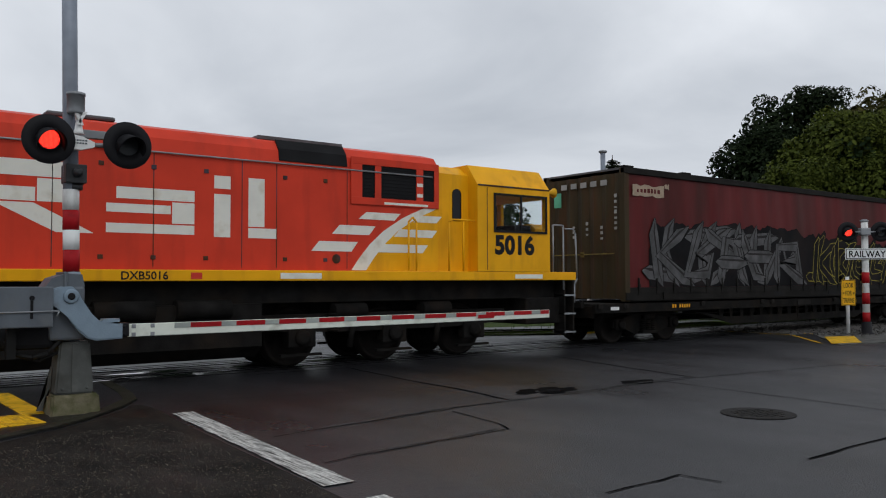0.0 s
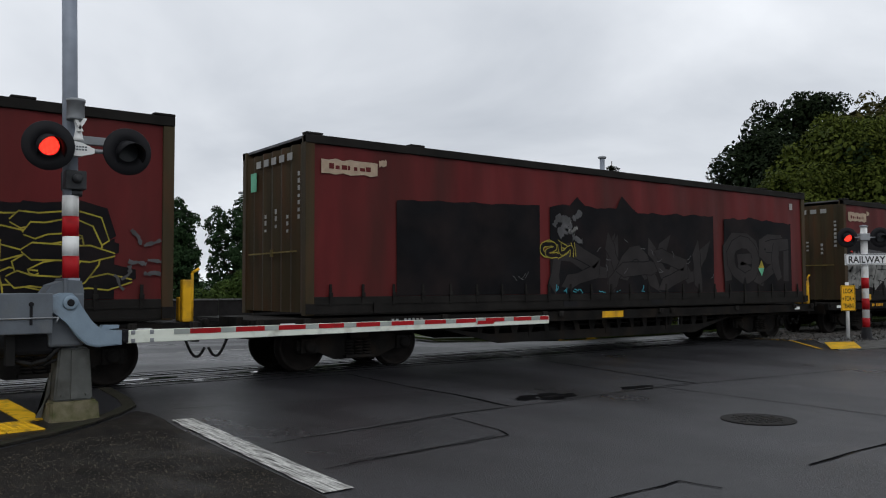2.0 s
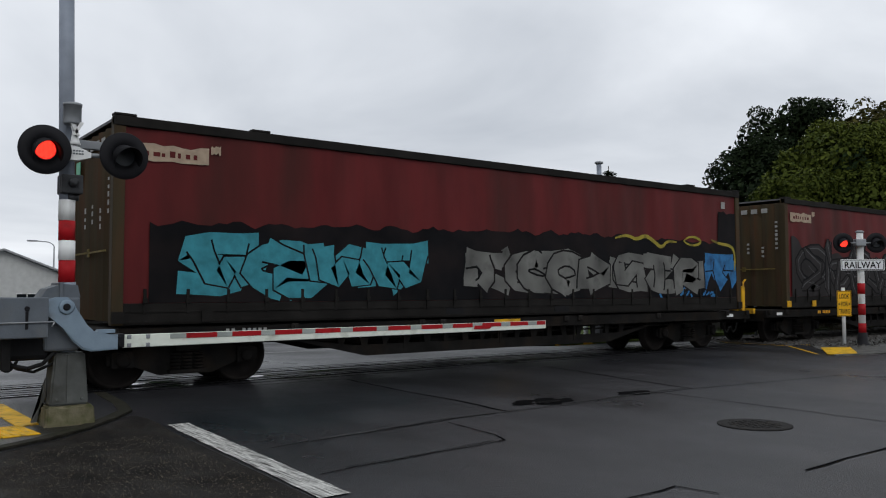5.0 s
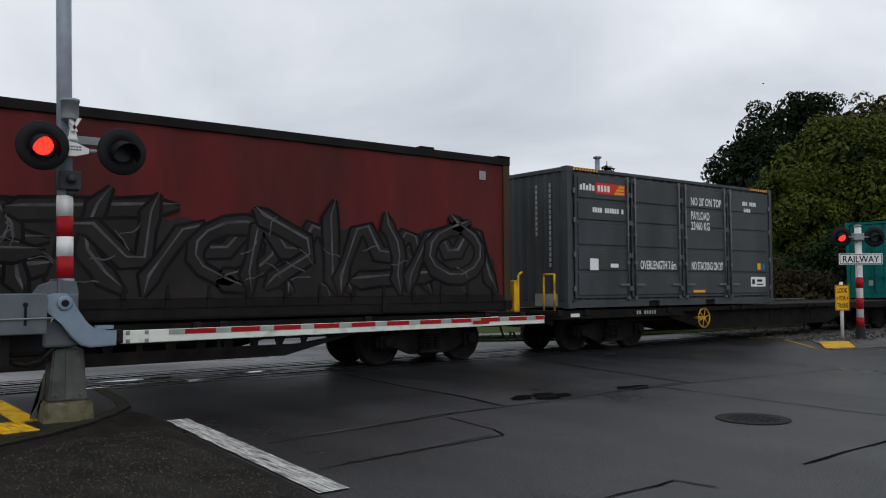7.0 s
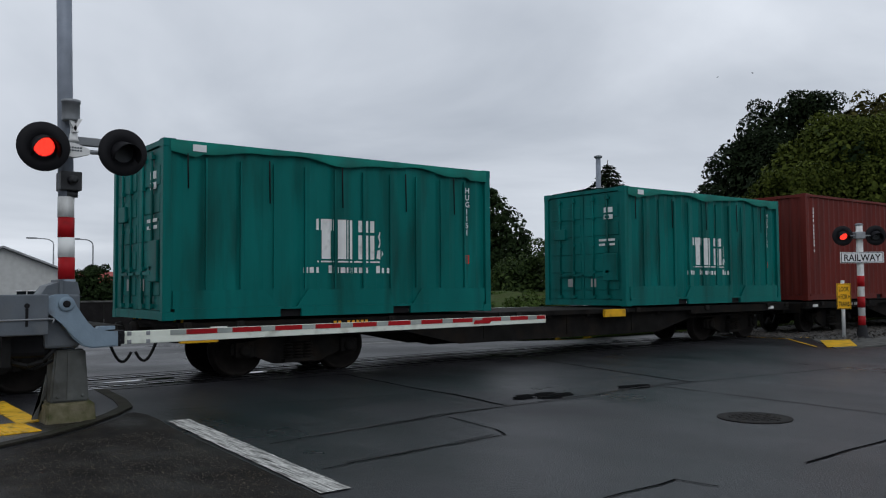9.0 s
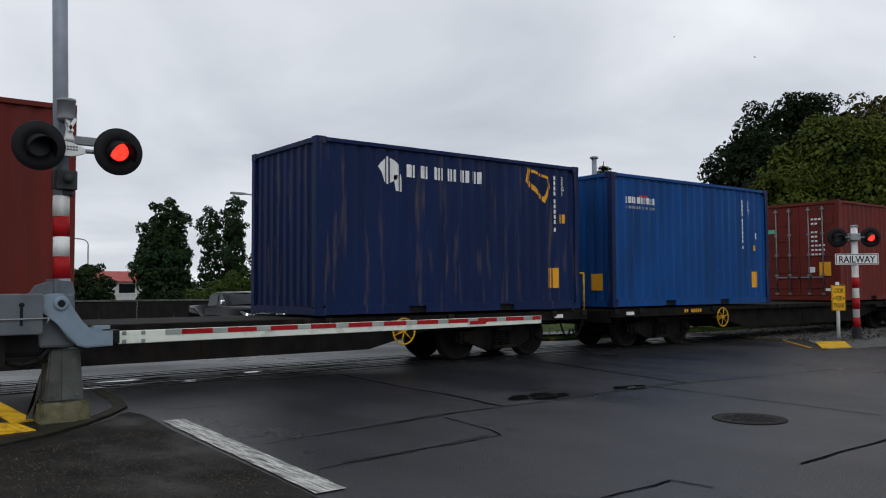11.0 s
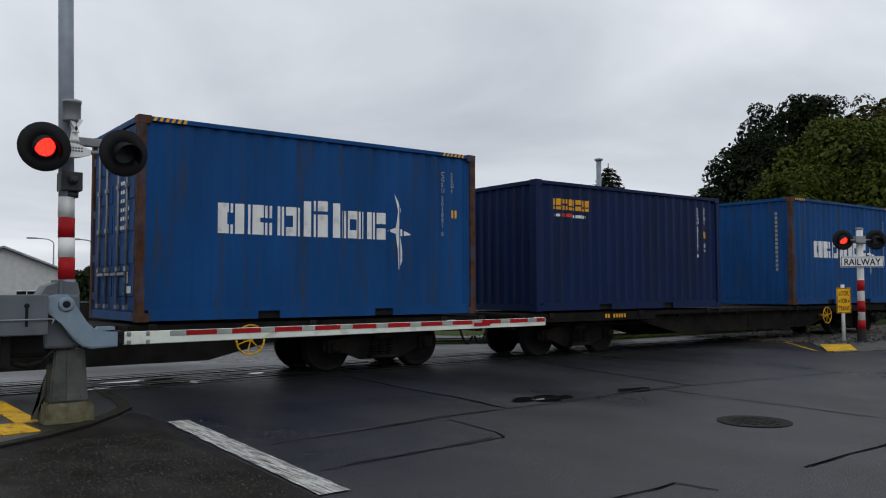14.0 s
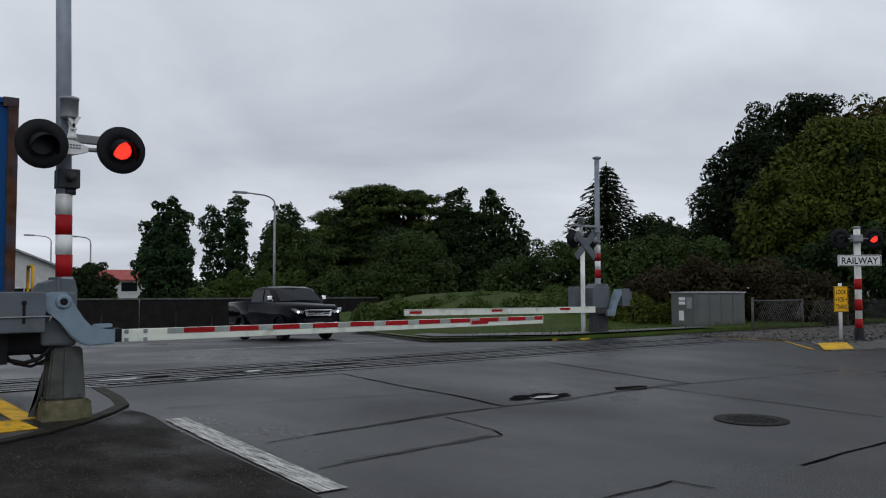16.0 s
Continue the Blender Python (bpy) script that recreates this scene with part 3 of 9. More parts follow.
def build_ground():
    xs = [-900, -300, -100, -40, -15, -5, 0, 3, 6, 9, 12, 15, 18, 19.5, 21, 23, 25, 27, 30, 35, 45, 70, 140, 400, 1200]
    ys = [-900, -200, -40, -10, 0, 5, 10, 14.2, 16, 18, 20, 23, 26, 30, 34, 39, 44, 48.2, 60, 90, 160, 400, 1500]
    bm = bmesh.new()
    g = [[bm.verts.new((x, y, ground_z(x, y))) for y in ys] for x in xs]
    for i in range(len(xs) - 1):
        for j in range(len(ys) - 1):
            bm.faces.new((g[i][j], g[i + 1][j], g[i + 1][j + 1], g[i][j + 1])).smooth = True
    tagged(part("ground", bm, "asphalt"), "damp dark grey asphalt road over the level crossing", "road", kind="structure")


build_ground()


def flat(bm, pts, lift, grid=False):
    """A thin sheet on the ground, following its fall."""
    v = [bm.verts.new((x, y, ground_z(x, y) + lift)) for x, y in pts]
    return bm.faces.new(v)


def ribbon(bm, pts, w, lift, wobble=0.0, rng=random):
    """A strip of width w along a line on the ground."""
    fine = []
    for (x0, y0), (x1, y1) in zip(pts, pts[1:]):
        k = max(2, int(math.hypot(x1 - x0, y1 - y0) / 0.25))
        fine += [(x0 + (x1 - x0) * i / k + rng.uniform(-wobble, wobble), y0 + (y1 - y0) * i / k + rng.uniform(-wobble, wobble)) for i in range(k)]
    fine.append(pts[-1])
    prev = None
    for i, (x, y) in enumerate(fine):
        ax, ay = fine[max(0, i - 1)]
        bx, by = fine[min(len(fine) - 1, i + 1)]
        d = math.hypot(bx - ax, by - ay) or 1
        nx, ny = -(by - ay) / d, (bx - ax) / d
        ww = w * 0.5 * (1 + rng.uniform(-1, 1) * min(0.5, wobble * 20))
        cur = [bm.verts.new((x + s * nx * ww, y + s * ny * ww, ground_z(x, y) + lift)) for s in (-1, 1)]
        if prev:
            bm.faces.new((prev[0], prev[1], cur[1], cur[0]))
        prev = cur


def build_road_surface():
    rng = random.Random(3)
    # side strip of coarser seal beside the white line
    bm = bmesh.new()
    flat(bm, [(-30, -20), (2.2, -20), (2.5, 0), (2.62, 4.0), (2.80, 8.10), (2.87, 8.75), (2.88, 9.15), (2.82, 9.42), (2.72, 9.38), (2.55, 9.10), (2.1, 8.6), (1.75, 8.28), (1.2, 7.92), (-0.6, 7.2), (-30, 5)], 0.004)
    tagged(part("pavement_side", bm, "asphalt_side"), "coarse dark asphalt shoulder beside the white line", "road shoulder", kind="structure")
    # long bitumen seals and cracks
    bm = bmesh.new()
    for pts, w in CRACKS:
        ribbon(bm, pts, w * 0.95, 0.006, 0.016, rng)
    tagged(part("trim_cracks", bm, "crack"), "black bitumen-sealed cracks across the asphalt", "crack", kind="structure")
    bm = bmesh.new()
    for cx, cy, rx, ry in ((7.25, 7.40, 0.42, 0.24), (8.85, 7.30, 0.22, 0.12)):
        for _ in range(26):
            a, r = rng.uniform(0, 6.28), math.sqrt(rng.random())
            x, y = cx + rx * r * math.cos(a), cy + ry * r * math.sin(a)
            s = rng.uniform(0.05, 0.14)
            pts = [(x + s * rng.uniform(0.6, 1.3) * math.cos(k * 1.047) * 1.4, y + s * rng.uniform(0.5, 1.0) * math.sin(k * 1.047)) for k in range(6)]
            flat(bm, pts, 0.005 + rng.uniform(0, 0.0006))
    tagged(part("trim_patches", bm, "crack"), "small dark bitumen repairs in the road", "road patch", kind="structure")
    # pale worn joints
    bm = bmesh.new()
    for pts, w in (([(3.72, 6.80), (4.54, 6.96), (5.41, 7.08), (6.71, 7.07), (7.39, 7.04), (8.57, 7.19), (9.94, 7.22)], 0.035), ([(3.31, 5.64), (4.34, 5.69), (5.0, 5.80)], 0.028), ([(3.2, 9.3), (4.6, 9.0), (6.2, 8.6)], 0.02)):
        ribbon(bm, pts, w, 0.0075, 0.022, rng)
    tagged(part("trim_joints", bm, "joint"), "pale worn paving joints across the road", "paving joint", kind="structure")
    # a broken patch of seal beside the joint, its hollow holding water
    bm = bmesh.new()
    for cx, cy, rx, ry in ((7.25, 7.36, 0.20, 0.08), (8.85, 7.28, 0.08, 0.04)):
        flat(bm, [(cx + rx * rng.uniform(0.7, 1.2) * math.cos(q * 0.449), cy + ry * rng.uniform(0.7, 1.2) * math.sin(q * 0.449)) for q in range(14)], 0.0085)
    for cx, cy, rx, ry in ((4.25, 12.02, 0.75, 0.05), (4.6, 11.86, 0.55, 0.035), (3.9, 12.62, 0.6, 0.12), (5.6, 12.55, 0.7, 0.10), (7.2, 12.70, 0.6, 0.08), (2.9, 11.95, 0.4, 0.04), (6.3, 11.90, 0.6, 0.04)):
        flat(bm, [(cx + rx * rng.uniform(0.75, 1.15) * math.cos(q * 0.314), cy + ry * rng.uniform(0.6, 1.2) * math.sin(q * 0.314)) for q in range(20)], 0.0085)
    tagged(part("water_puddles", bm, "water"), "thin puddles lying along the rails and in worn seal", "puddle", kind="structure")
    # white edge line
    bm = bmesh.new()
    prev = None
    for i in range(61):
        y = 8.52 - i * 0.14
        x = 3.0 - 0.055 * (8.52 - y)
        if abs(y - 4.66) < 0.08:
            prev = None
            continue
        a = bm.verts.new((x - 0.115 + rng.uniform(-0.006, 0.006), y, 0.010))
        b = bm.verts.new((x + 0.115 + rng.uniform(-0.006, 0.006), y, 0.010))
        if prev:
            bm.faces.new((*prev, b, a))
        prev = (a, b)
    tagged(part("road_marking_edge", bm, "road_white"), "worn white painted edge line on the asphalt", "road marking", kind="structure")
    # markings beyond the crossing and the lane line where the car waits
    bm = bmesh.new()
    ribbon(bm, [(7.0, 20.2), (13.5, 19.4)], 0.13, 0.012)
    tagged(part("road_marking_stop", bm, "road_white"), "faded white limit line beyond the tracks", "road marking", kind="structure")
    bm = bmesh.new()
    ribbon(bm, [(19.3, 13.0), (19.2, 11.0), (17.2, 9.2)], 0.055, 0.012)
    ribbon(bm, [(20.2, 12.2), (19.9, 10.6)], 0.09, 0.012)
    tagged(part("road_marking_path", bm, "road_yellow"), "faded yellow footpath guide lines", "road marking", kind="structure")


CRACKS = (
    ([(3.19, 6.71), (3.89, 6.85), (4.7, 6.9), (5.53, 7.03), (6.32, 7.08), (7.36, 7.09), (8.34, 7.12), (9.12, 7.1)], 0.016),
    ([(3.05, 5.54), (3.95, 5.62), (5.08, 5.74), (5.2, 5.99), (5.3, 6.87)], 0.018),
    ([(9.12, 7.1), (9.06, 6.09), (9.02, 5.16), (8.94, 4.04)], 0.022),
    ([(6.06, 3.36), (6.76, 3.38), (7.58, 3.39)], 0.03),
    ([(4.07, 3.63), (4.45, 3.62), (4.84, 3.64), (4.9, 3.34)], 0.022),
    ([(5.08, 11.34), (5.92, 11.35), (6.64, 11.31), (6.48, 9.55), (6.44, 8.22), (6.32, 7.08)], 0.035),
    ([(10.66, 10.89), (10.13, 8.57), (9.83, 7.09)], 0.035),
    ([(9.12, 7.1), (9.83, 7.09), (11.51, 6.88), (13.34, 6.72)], 0.022),
)
build_road_surface()


def build_manhole():
    bm = bmesh.new()
    lathe(bm, [(0.37, 0.0), (0.37, 0.010), (0.345, 0.011), (0.335, 0.006), (0.33, 0.006), (0.325, 0.010)], 36)
    for i in range(-4, 5):
        for j in range(-4, 5):
            if i * i + j * j < 17:
                box(bm, i * 0.066 - 0.02, i * 0.066 + 0.02, j * 0.066 - 0.02, j * 0.066 + 0.02, 0.009, 0.0145)
    ob = part("manhole_cover", bm, "iron", at=(7.69, 4.80, 0.0))
    tagged(ob, "round dark cast-iron manhole cover set in the road", "manhole cover")


build_manhole()


def build_footpath():
    """Raised corner of footpath under the near barrier, with kerb and tactile tiles."""
    edge = [(3.12, 11.7), (3.02, 10.4), (2.90, 9.75), (2.62, 9.30), (2.20, 8.78), (1.75, 8.36), (1.2, 8.0), (-0.6, 7.28), (-12, 3.5)]
    bm = bmesh.new()
    top = [(-12, 11.7)] + edge
    slab(bm, top, -0.2, 0.020, "XY")
    tagged(part("pavement_near", bm, "asphalt"), "low dark footpath corner under the barrier post", "footpath", kind="structure")
    bm = bmesh.new()
    inner = [(x - 0.14, y + 0.05) for x, y in edge]
    for i in range(len(edge) - 1):
        slab(bm, [edge[i], edge[i + 1], inner[i + 1], inner[i]], -0.1, 0.030, "XY")
    tagged(part("pavement_kerb", bm, "kerbstone"), "worn low concrete kerb round the footpath corner", "kerb", kind="structure")
    tile = tagged(new("tactile_paving"), "yellow tactile warning tiles set in the footpath", "tactile paving", kind="structure")
    k = 0
    for i in range(4):
        cx = 0.35 + i * 0.34
        bm = bmesh.new()
        box(bm, 0, 0.33, 0, 0.66, 0, 0.012, 0.003)
        for a in range(5):
            for b in range(10):
                lathe(bm, [(0.016, 0.010), (0.012, 0.017)], 6, at=(0.035 + a * 0.065, 0.035 + b * 0.065, 0))
        ob = part("tile", bm, "road_yellow", tile)
        ob.matrix_basis = pose(cx + 0.02, 8.52 + i * 0.03, 0.021, 0, 0, 6)
    bm = bmesh.new()
    slab(bm, [(1.62, 9.22), (1.84, 9.30), (1.80, 11.2), (1.56, 11.2)], 0.021, 0.031, "XY")
    tagged(part("road_marking_edge_strip", bm, "road_yellow"), "orange yellow painted strip along the footpath edge", "road marking", kind="structure")


build_footpath()


def build_chips():
    """Loose pale and rusty stone chips scattered on the coarse shoulder."""
    rng = random.Random(41)
    verts, faces = [], []
    for _ in range(11000):
        x = rng.uniform(-1.2, 2.62)
        y = rng.uniform(3.6, 7.0 + 0.40 * (min(x, 2.0) + 0.6))
        s = rng.uniform(0.003, 0.0075) * (1.7 if rng.random() < 0.10 else 1.0)
        a = rng.uniform(0, 3.1)
        k = len(verts)
        for i in range(4):
            r = s * rng.uniform(0.7, 1.4)
            verts.append((x + r * math.cos(a + i * 1.571), y + r * math.sin(a + i * 1.571), 0.004))
        verts.append((x + rng.uniform(-0.3, 0.3) * s, y + rng.uniform(-0.3, 0.3) * s, 0.004 + s * 0.9))
        faces += [(k + i, k + (i + 1) % 4, k + 4) for i in range(4)]
    me = bpy.data.meshes.new("stone_chips")
    me.from_pydata(verts, [], faces)
    me.materials.append(M["chips"])
    ob = new("stone_chips", me)
    tagged(ob, "loose pale stone chips on the coarse shoulder", "gravel", kind="stuff")


build_chips()


def build_track():
    bm = bmesh.new()
    sides = bmesh.new()
    for y in (TRACK - 0.5335, TRACK + 0.5335):
        box(bm, -120, 260, y - 0.034, y + 0.034, -0.03, 0.006)
        box(sides, -120, 260, y - 0.026, y + 0.026, -0.16, -0.031)
    tagged(part("track_rails", bm, "rail"), "pair of polished steel rails set in the road", "rail", kind="structure")
    tagged(part("track_webs", sides, "rail_side"), "rusty webs under the rails", "rail", kind="structure")
    bm = bmesh.new()
    for y in (TRACK - 0.5335, TRACK + 0.5335):
        for s in (-1, 1):
            box(bm, -8, 19.2, y + s * 0.085 - 0.050, y + s * 0.085 + 0.050, -0.02, 0.0075)
            box(bm, -8, 19.2, y + s * 0.42 - 0.015, y + s * 0.42 + 0.015, -0.02, 0.0045)
    tagged(part("track_flangeway", bm, "rubber"), "black rubber flangeway strips beside the rails", "flangeway", kind="structure")
    bm = bmesh.new()
    rng = random.Random(9)
    nx, ny = 90, 10
    g = [[bm.verts.new((19.4 + i * 0.55 + rng.uniform(-.1, .1), 10.75 + j * 0.42, (0.012 if 0 < j < ny - 1 else -0.3) + rng.uniform(-0.01, 0.025))) for j in range(ny)] for i in range(nx)]
    for i in range(nx - 1):
        for j in range(ny - 1):
            bm.faces.new((g[i][j], g[i + 1][j], g[i + 1][j + 1], g[i][j + 1]))
    for _ in range(2500):
        x, y, s = 19.4 + rng.random() ** 2 * 30, rng.uniform(10.7, 14.5), rng.uniform(0.02, 0.05)
        if min(abs(y - TRACK + 0.5335), abs(y - TRACK - 0.5335)) < 0.1:
            continue
        p = [bm.verts.new((x + s * rng.uniform(-1, 1), y + s * rng.uniform(-1, 1), 0.02 + s * rng.uniform(0, 1.1))) for _ in range(4)]
        for q in ((0, 1, 2), (0, 2, 3), (0, 1, 3), (1, 2, 3)):
            bm.faces.new([p[k] for k in q])
    tagged(part("ballast", bm, "ballast"), "grey crushed stone ballast under the track", "ballast", kind="stuff")
    bm = bmesh.new()
    box(bm, -0.11, 0.11, -1.05, 1.05, -0.1, 0.045, 0.01)
    first = part("sleeper", bm, "sleeper", at=(19.9, TRACK, -0.03))
    tagged(first, "weathered wooden railway sleeper in the ballast", "sleeper", "sleepers")
    for i in range(1, 40):
        copy_thing(first, pose(19.9 + i * 0.68, TRACK, -0.03))


build_track()


# ---- train ----
SPEED = 12.2             # metres a second, towards -x
PITCH, FIRST = 16.87, 12.25   # wagon length over couplers, and the front of the leading wagon at the start
RAIL_TOP = 0.006
moving = []              # (thing, x at the start, y, z)
rolling = []             # (wheelset, x at the start, pose in its bogie, radius)


def wheelset_mesh(r):
    bm = bmesh.new()
    for s in (-1, 1):
        y = s * 0.5335
        lathe(bm, [(0.10, y - s * 0.07), (0.12, y - s * 0.06), (0.13, y - s * 0.02), (r * 0.82, y - s * 0.015), (r * 0.84, y - s * 0.062), (r + 0.028, y - s * 0.06), (r + 0.026, y - s * 0.035),
                   (r, y - s * 0.025), (r - 0.004, y + s * 0.068), (r * 0.86, y + s * 0.070), (r * 0.84, y + s * 0.022), (0.16, y + s * 0.012), (0.12, y + s * 0.07), (0.085, y + s * 0.09)], 28, "Y")
    rod(bm, (0, -0.72, 0), (0, 0.72, 0), 0.075, 12)
    bmesh.ops.recalc_face_normals(bm, faces=bm.faces[:])
    me = bpy.data.meshes.new("wheelset")
    bm.to_mesh(me)
    bm.free()
    me.materials.append(M["wheel"])
    return me


WHEELS = wheelset_mesh(0.42)
LOCO_WHEELS = wheelset_mesh(0.47)


def bogie_mesh():
    """Three-piece freight bogie frame: cast sides with axle boxes, springs, bolster, brake beams."""
    bm = bmesh.new()
    for s in (-1, 1):
        y0, y1 = sorted((s * 0.70, s * 0.80))
        slab(bm, [(-1.12, 0.36), (-1.12, 0.52), (-0.78, 0.56), (-0.40, 0.66), (0.40, 0.66), (0.78, 0.56), (1.12, 0.52), (1.12, 0.36), (0.78, 0.34), (0.40, 0.19), (-0.40, 0.19), (-0.78, 0.34)], y0, y1)
        for x in (-0.92, 0.92):
            box(bm, x - 0.15, x + 0.15, min(s * 0.66, s * 0.86), max(s * 0.66, s * 0.86), 0.31, 0.55, 0.02)
            lathe(bm, [(0.10, s * 0.84), (0.10, s * 0.90), (0.06, s * 0.92)], 14, "Y", at=(x, 0, 0.425))
        for x in (-0.17, 0.0, 0.17):
            for k in range(5):
                lathe(bm, [(0.065, 0.27 + k * 0.05), (0.075, 0.285 + k * 0.05), (0.065, 0.30 + k * 0.05)], 10, at=(x, s * 0.835, 0))
        box(bm, -0.28, 0.28, min(s * 0.72, s * 0.92), max(s * 0.72, s * 0.92), 0.215, 0.262)
    box(bm, -0.19, 0.19, -0.9, 0.9, 0.52, 0.68, 0.03)
    for x in (-0.42, 0.42):
        box(bm, x - 0.05, x + 0.05, -0.6, 0.6, 0.33, 0.42)
        for s in (-1, 1):
            box(bm, x * 1.02 - 0.035, x * 1.02 + 0.035, s * 0.53 - 0.05, s * 0.53 + 0.05, 0.28, 0.52)
    bmesh.ops.recalc_face_normals(bm, faces=bm.faces[:])
    me = bpy.data.meshes.new("bogie")
    bm.to_mesh(me)
    bm.free()
    me.materials.append(M["frame"])
    return me


BOGIE = bogie_mesh()


def coupler(bm, x, s):
    """Drawhook and buffer at a wagon end; s points outward."""
    box(bm, *sorted((x - s * 0.1, x + s * 0.26)), -0.09, 0.09, 0.56, 0.74, 0.02)
    lathe(bm, [(0.06, x + s * 0.02), (0.06, x + s * 0.22), (0.15, x + s * 0.23), (0.16, x + s * 0.30), (0.12, x + s * 0.33)], 16, "X", at=(0, 0, 0.74))


def hose_loop(bm, x, s, y):
    pts = [(x + s * 0.42 * math.sin(k * math.pi / 8) * 0.9, y, 0.68 - 0.30 * math.sin(k * math.pi / 8)) for k in range(9)]
    pts = [(x + s * 0.02 + s * 0.33 * k / 8, y, 0.66 - 0.34 * math.sin(math.pi * k / 8 * 0.8)) for k in range(9)]
    pipe(bm, pts, 0.022, 6)


def wagon(k, style):
    """A bogie flat wagon; x 0 is its leading end."""
    x0 = FIRST + k * PITCH
    top = tagged(new("flat_wagon"), {
        "curtain": "sooty black bogie flat wagon carrying a long curtain-sided container",
        "box": "dark bogie flat wagon carrying shipping containers on its deck",
        "empty": "dark bogie flat wagon with half its deck empty",
    }[style], "flat wagon", "wagons of the goods train")
    L0, L1 = 0.38, PITCH - 0.38
    w = 1.16
    c = TRACK
    # side sills and deck
    bm = bmesh.new()
    for s in (-1, 1):
        ya, yb = sorted((s * w, s * (w - 0.09)))
        if style == "curtain":
            box(bm, L0, L1, ya, yb, 0.70, 0.885)
            box(bm, L0, L1, *sorted((s * (w + 0.025), s * (w - 0.005))), 0.70, 0.725)
        else:
            for a, b in ((L0, 4.55), (L1 - 4.17, L1)):
                box(bm, a, b, ya, yb, 0.715, 0.885)
                box(bm, a, b, *sorted((s * (w + 0.03), s * (w - 0.005))), 0.715, 0.735)
            box(bm, 4.55, L1 - 4.17, ya, yb, 0.80, 0.885)
    split_part("side_sill", bm, "frame", top)
    bm = bmesh.new()
    box(bm, L0, L1, -w + 0.092, w - 0.092, 0.84, 0.892)
    for i in range(14):
        x = 1.0 + i * 1.14
        box(bm, x - 0.05, x + 0.05, -w + 0.094, w - 0.094, 0.74, 0.838)
    part("deck", bm, "deck", top, "dusty grey steel deck")
    # fishbelly centre sills
    bm = bmesh.new()
    prof = [(3.9, 0.60), (5.4, 0.30), (PITCH - 5.4, 0.30), (PITCH - 3.9, 0.60), (PITCH - 0.5, 0.62), (PITCH - 0.5, 0.835), (0.5, 0.835), (0.5, 0.62)]
    if style == "curtain":
        prof = [(3.9, 0.62), (PITCH - 3.9, 0.62), (PITCH - 0.5, 0.62), (PITCH - 0.5, 0.835), (0.5, 0.835), (0.5, 0.62)]
        rng = random.Random(k)
        for s in (-1, 1):
            y = s * (w - 0.16)
            slab(bm, [(3.9, 0.66), (5.4, 0.32), (PITCH - 5.4, 0.32), (PITCH - 3.9, 0.66), (PITCH - 5.2, 0.50), (5.2, 0.50)], y - 0.02, y + 0.02)
            for i in range(17):
                x = 4.9 + i * 0.43
                slab(bm, [(x, 0.49), (x + rng.uniform(0.05, 0.14), 0.49), (x + rng.uniform(0.06, 0.22), 0.72), (x + rng.uniform(-0.10, 0.02), 0.72)], y - 0.018, y + 0.018)
    for s in (-1, 1):
        slab(bm, prof, s * 0.36 - 0.02, s * 0.36 + 0.02)
        if style == "curtain":
            continue
        slab(bm, [(4.2, 0.66), (5.6, 0.34), (PITCH - 5.6, 0.34), (PITCH - 4.2, 0.66), (PITCH - 4.2, 0.835), (4.2, 0.835)], s * (w - 0.16) - 0.015, s * (w - 0.16) + 0.015)
    box(bm, 0.5, PITCH - 0.5, -0.38, 0.38, 0.805, 0.836)
    for x in (6.2, 8.4, 10.4):
        box(bm, x - 0.03, x + 0.03, -w + 0.13, w - 0.13, 0.40, 0.83)
    part("underframe", bm, "frame", top)
    bm = bmesh.new()
    coupler(bm, 0.38, -1)
    coupler(bm, PITCH - 0.38, 1)
    for x, s in ((L0, -1), (L1, 1)):
        box(bm, *sorted((x, x - s * 0.09)), -w + 0.1, w - 0.1, 0.60, 0.836)
    split_part("coupler", bm, "frame", top)
    bm = bmesh.new()
    hose_loop(bm, 0.38, -1, -0.35)
    hose_loop(bm, PITCH - 0.38, 1, -0.35)
    split_part("brake_hose", bm, "hose", top)
    bm = bmesh.new()
    rod(bm, (6.6, -0.75, 0.52), (7.7, -0.75, 0.52), 0.17, 14)
    rod(bm, (9.2, -0.7, 0.55), (9.75, -0.7, 0.55), 0.12, 12)
    box(bm, 8.3, 8.75, -0.85, -0.6, 0.42, 0.66, 0.02)
    pipe(bm, [(1.2, -0.95, 0.66), (5.0, -0.95, 0.60), (12.0, -0.95, 0.60), (15.6, -0.95, 0.66)], 0.018, 6)
    part("brake_gear", bm, "frame", top)
    # twist-lock pedestals, pale marker plates and lettering bars
    bm = bmesh.new()
    for x in (0.5, 1.3, 4.0, 6.45, 6.9, 10.0, 10.4, 12.9, 15.5, 16.35):
        box(bm, x - 0.06, x + 0.06, -w - 0.055, -w + 0.0, 0.79, 0.90, 0.012)
        box(bm, x - 0.022, x + 0.022, -w - 0.075, -w - 0.055, 0.815, 0.875)
    split_part("twistlock", bm, "deck", top)
    boxes("marker_plate", [(0.85, 1.10, -w - 0.012, -w - 0.001, 0.755, 0.825), (PITCH - 1.35, PITCH - 1.1, -w - 0.012, -w - 0.001, 0.755, 0.825)], "deck_white", top, "pale reflective plate")
    boxes("lettering", [(2.9 + i * 0.085, 2.95 + i * 0.085, -w - 0.006, -w - 0.001, 0.765, 0.845) for i in (0, 1, 3, 4, 5, 6, 7)], "faint_white" if k % 2 else "label_orange", top, "small painted number bars")
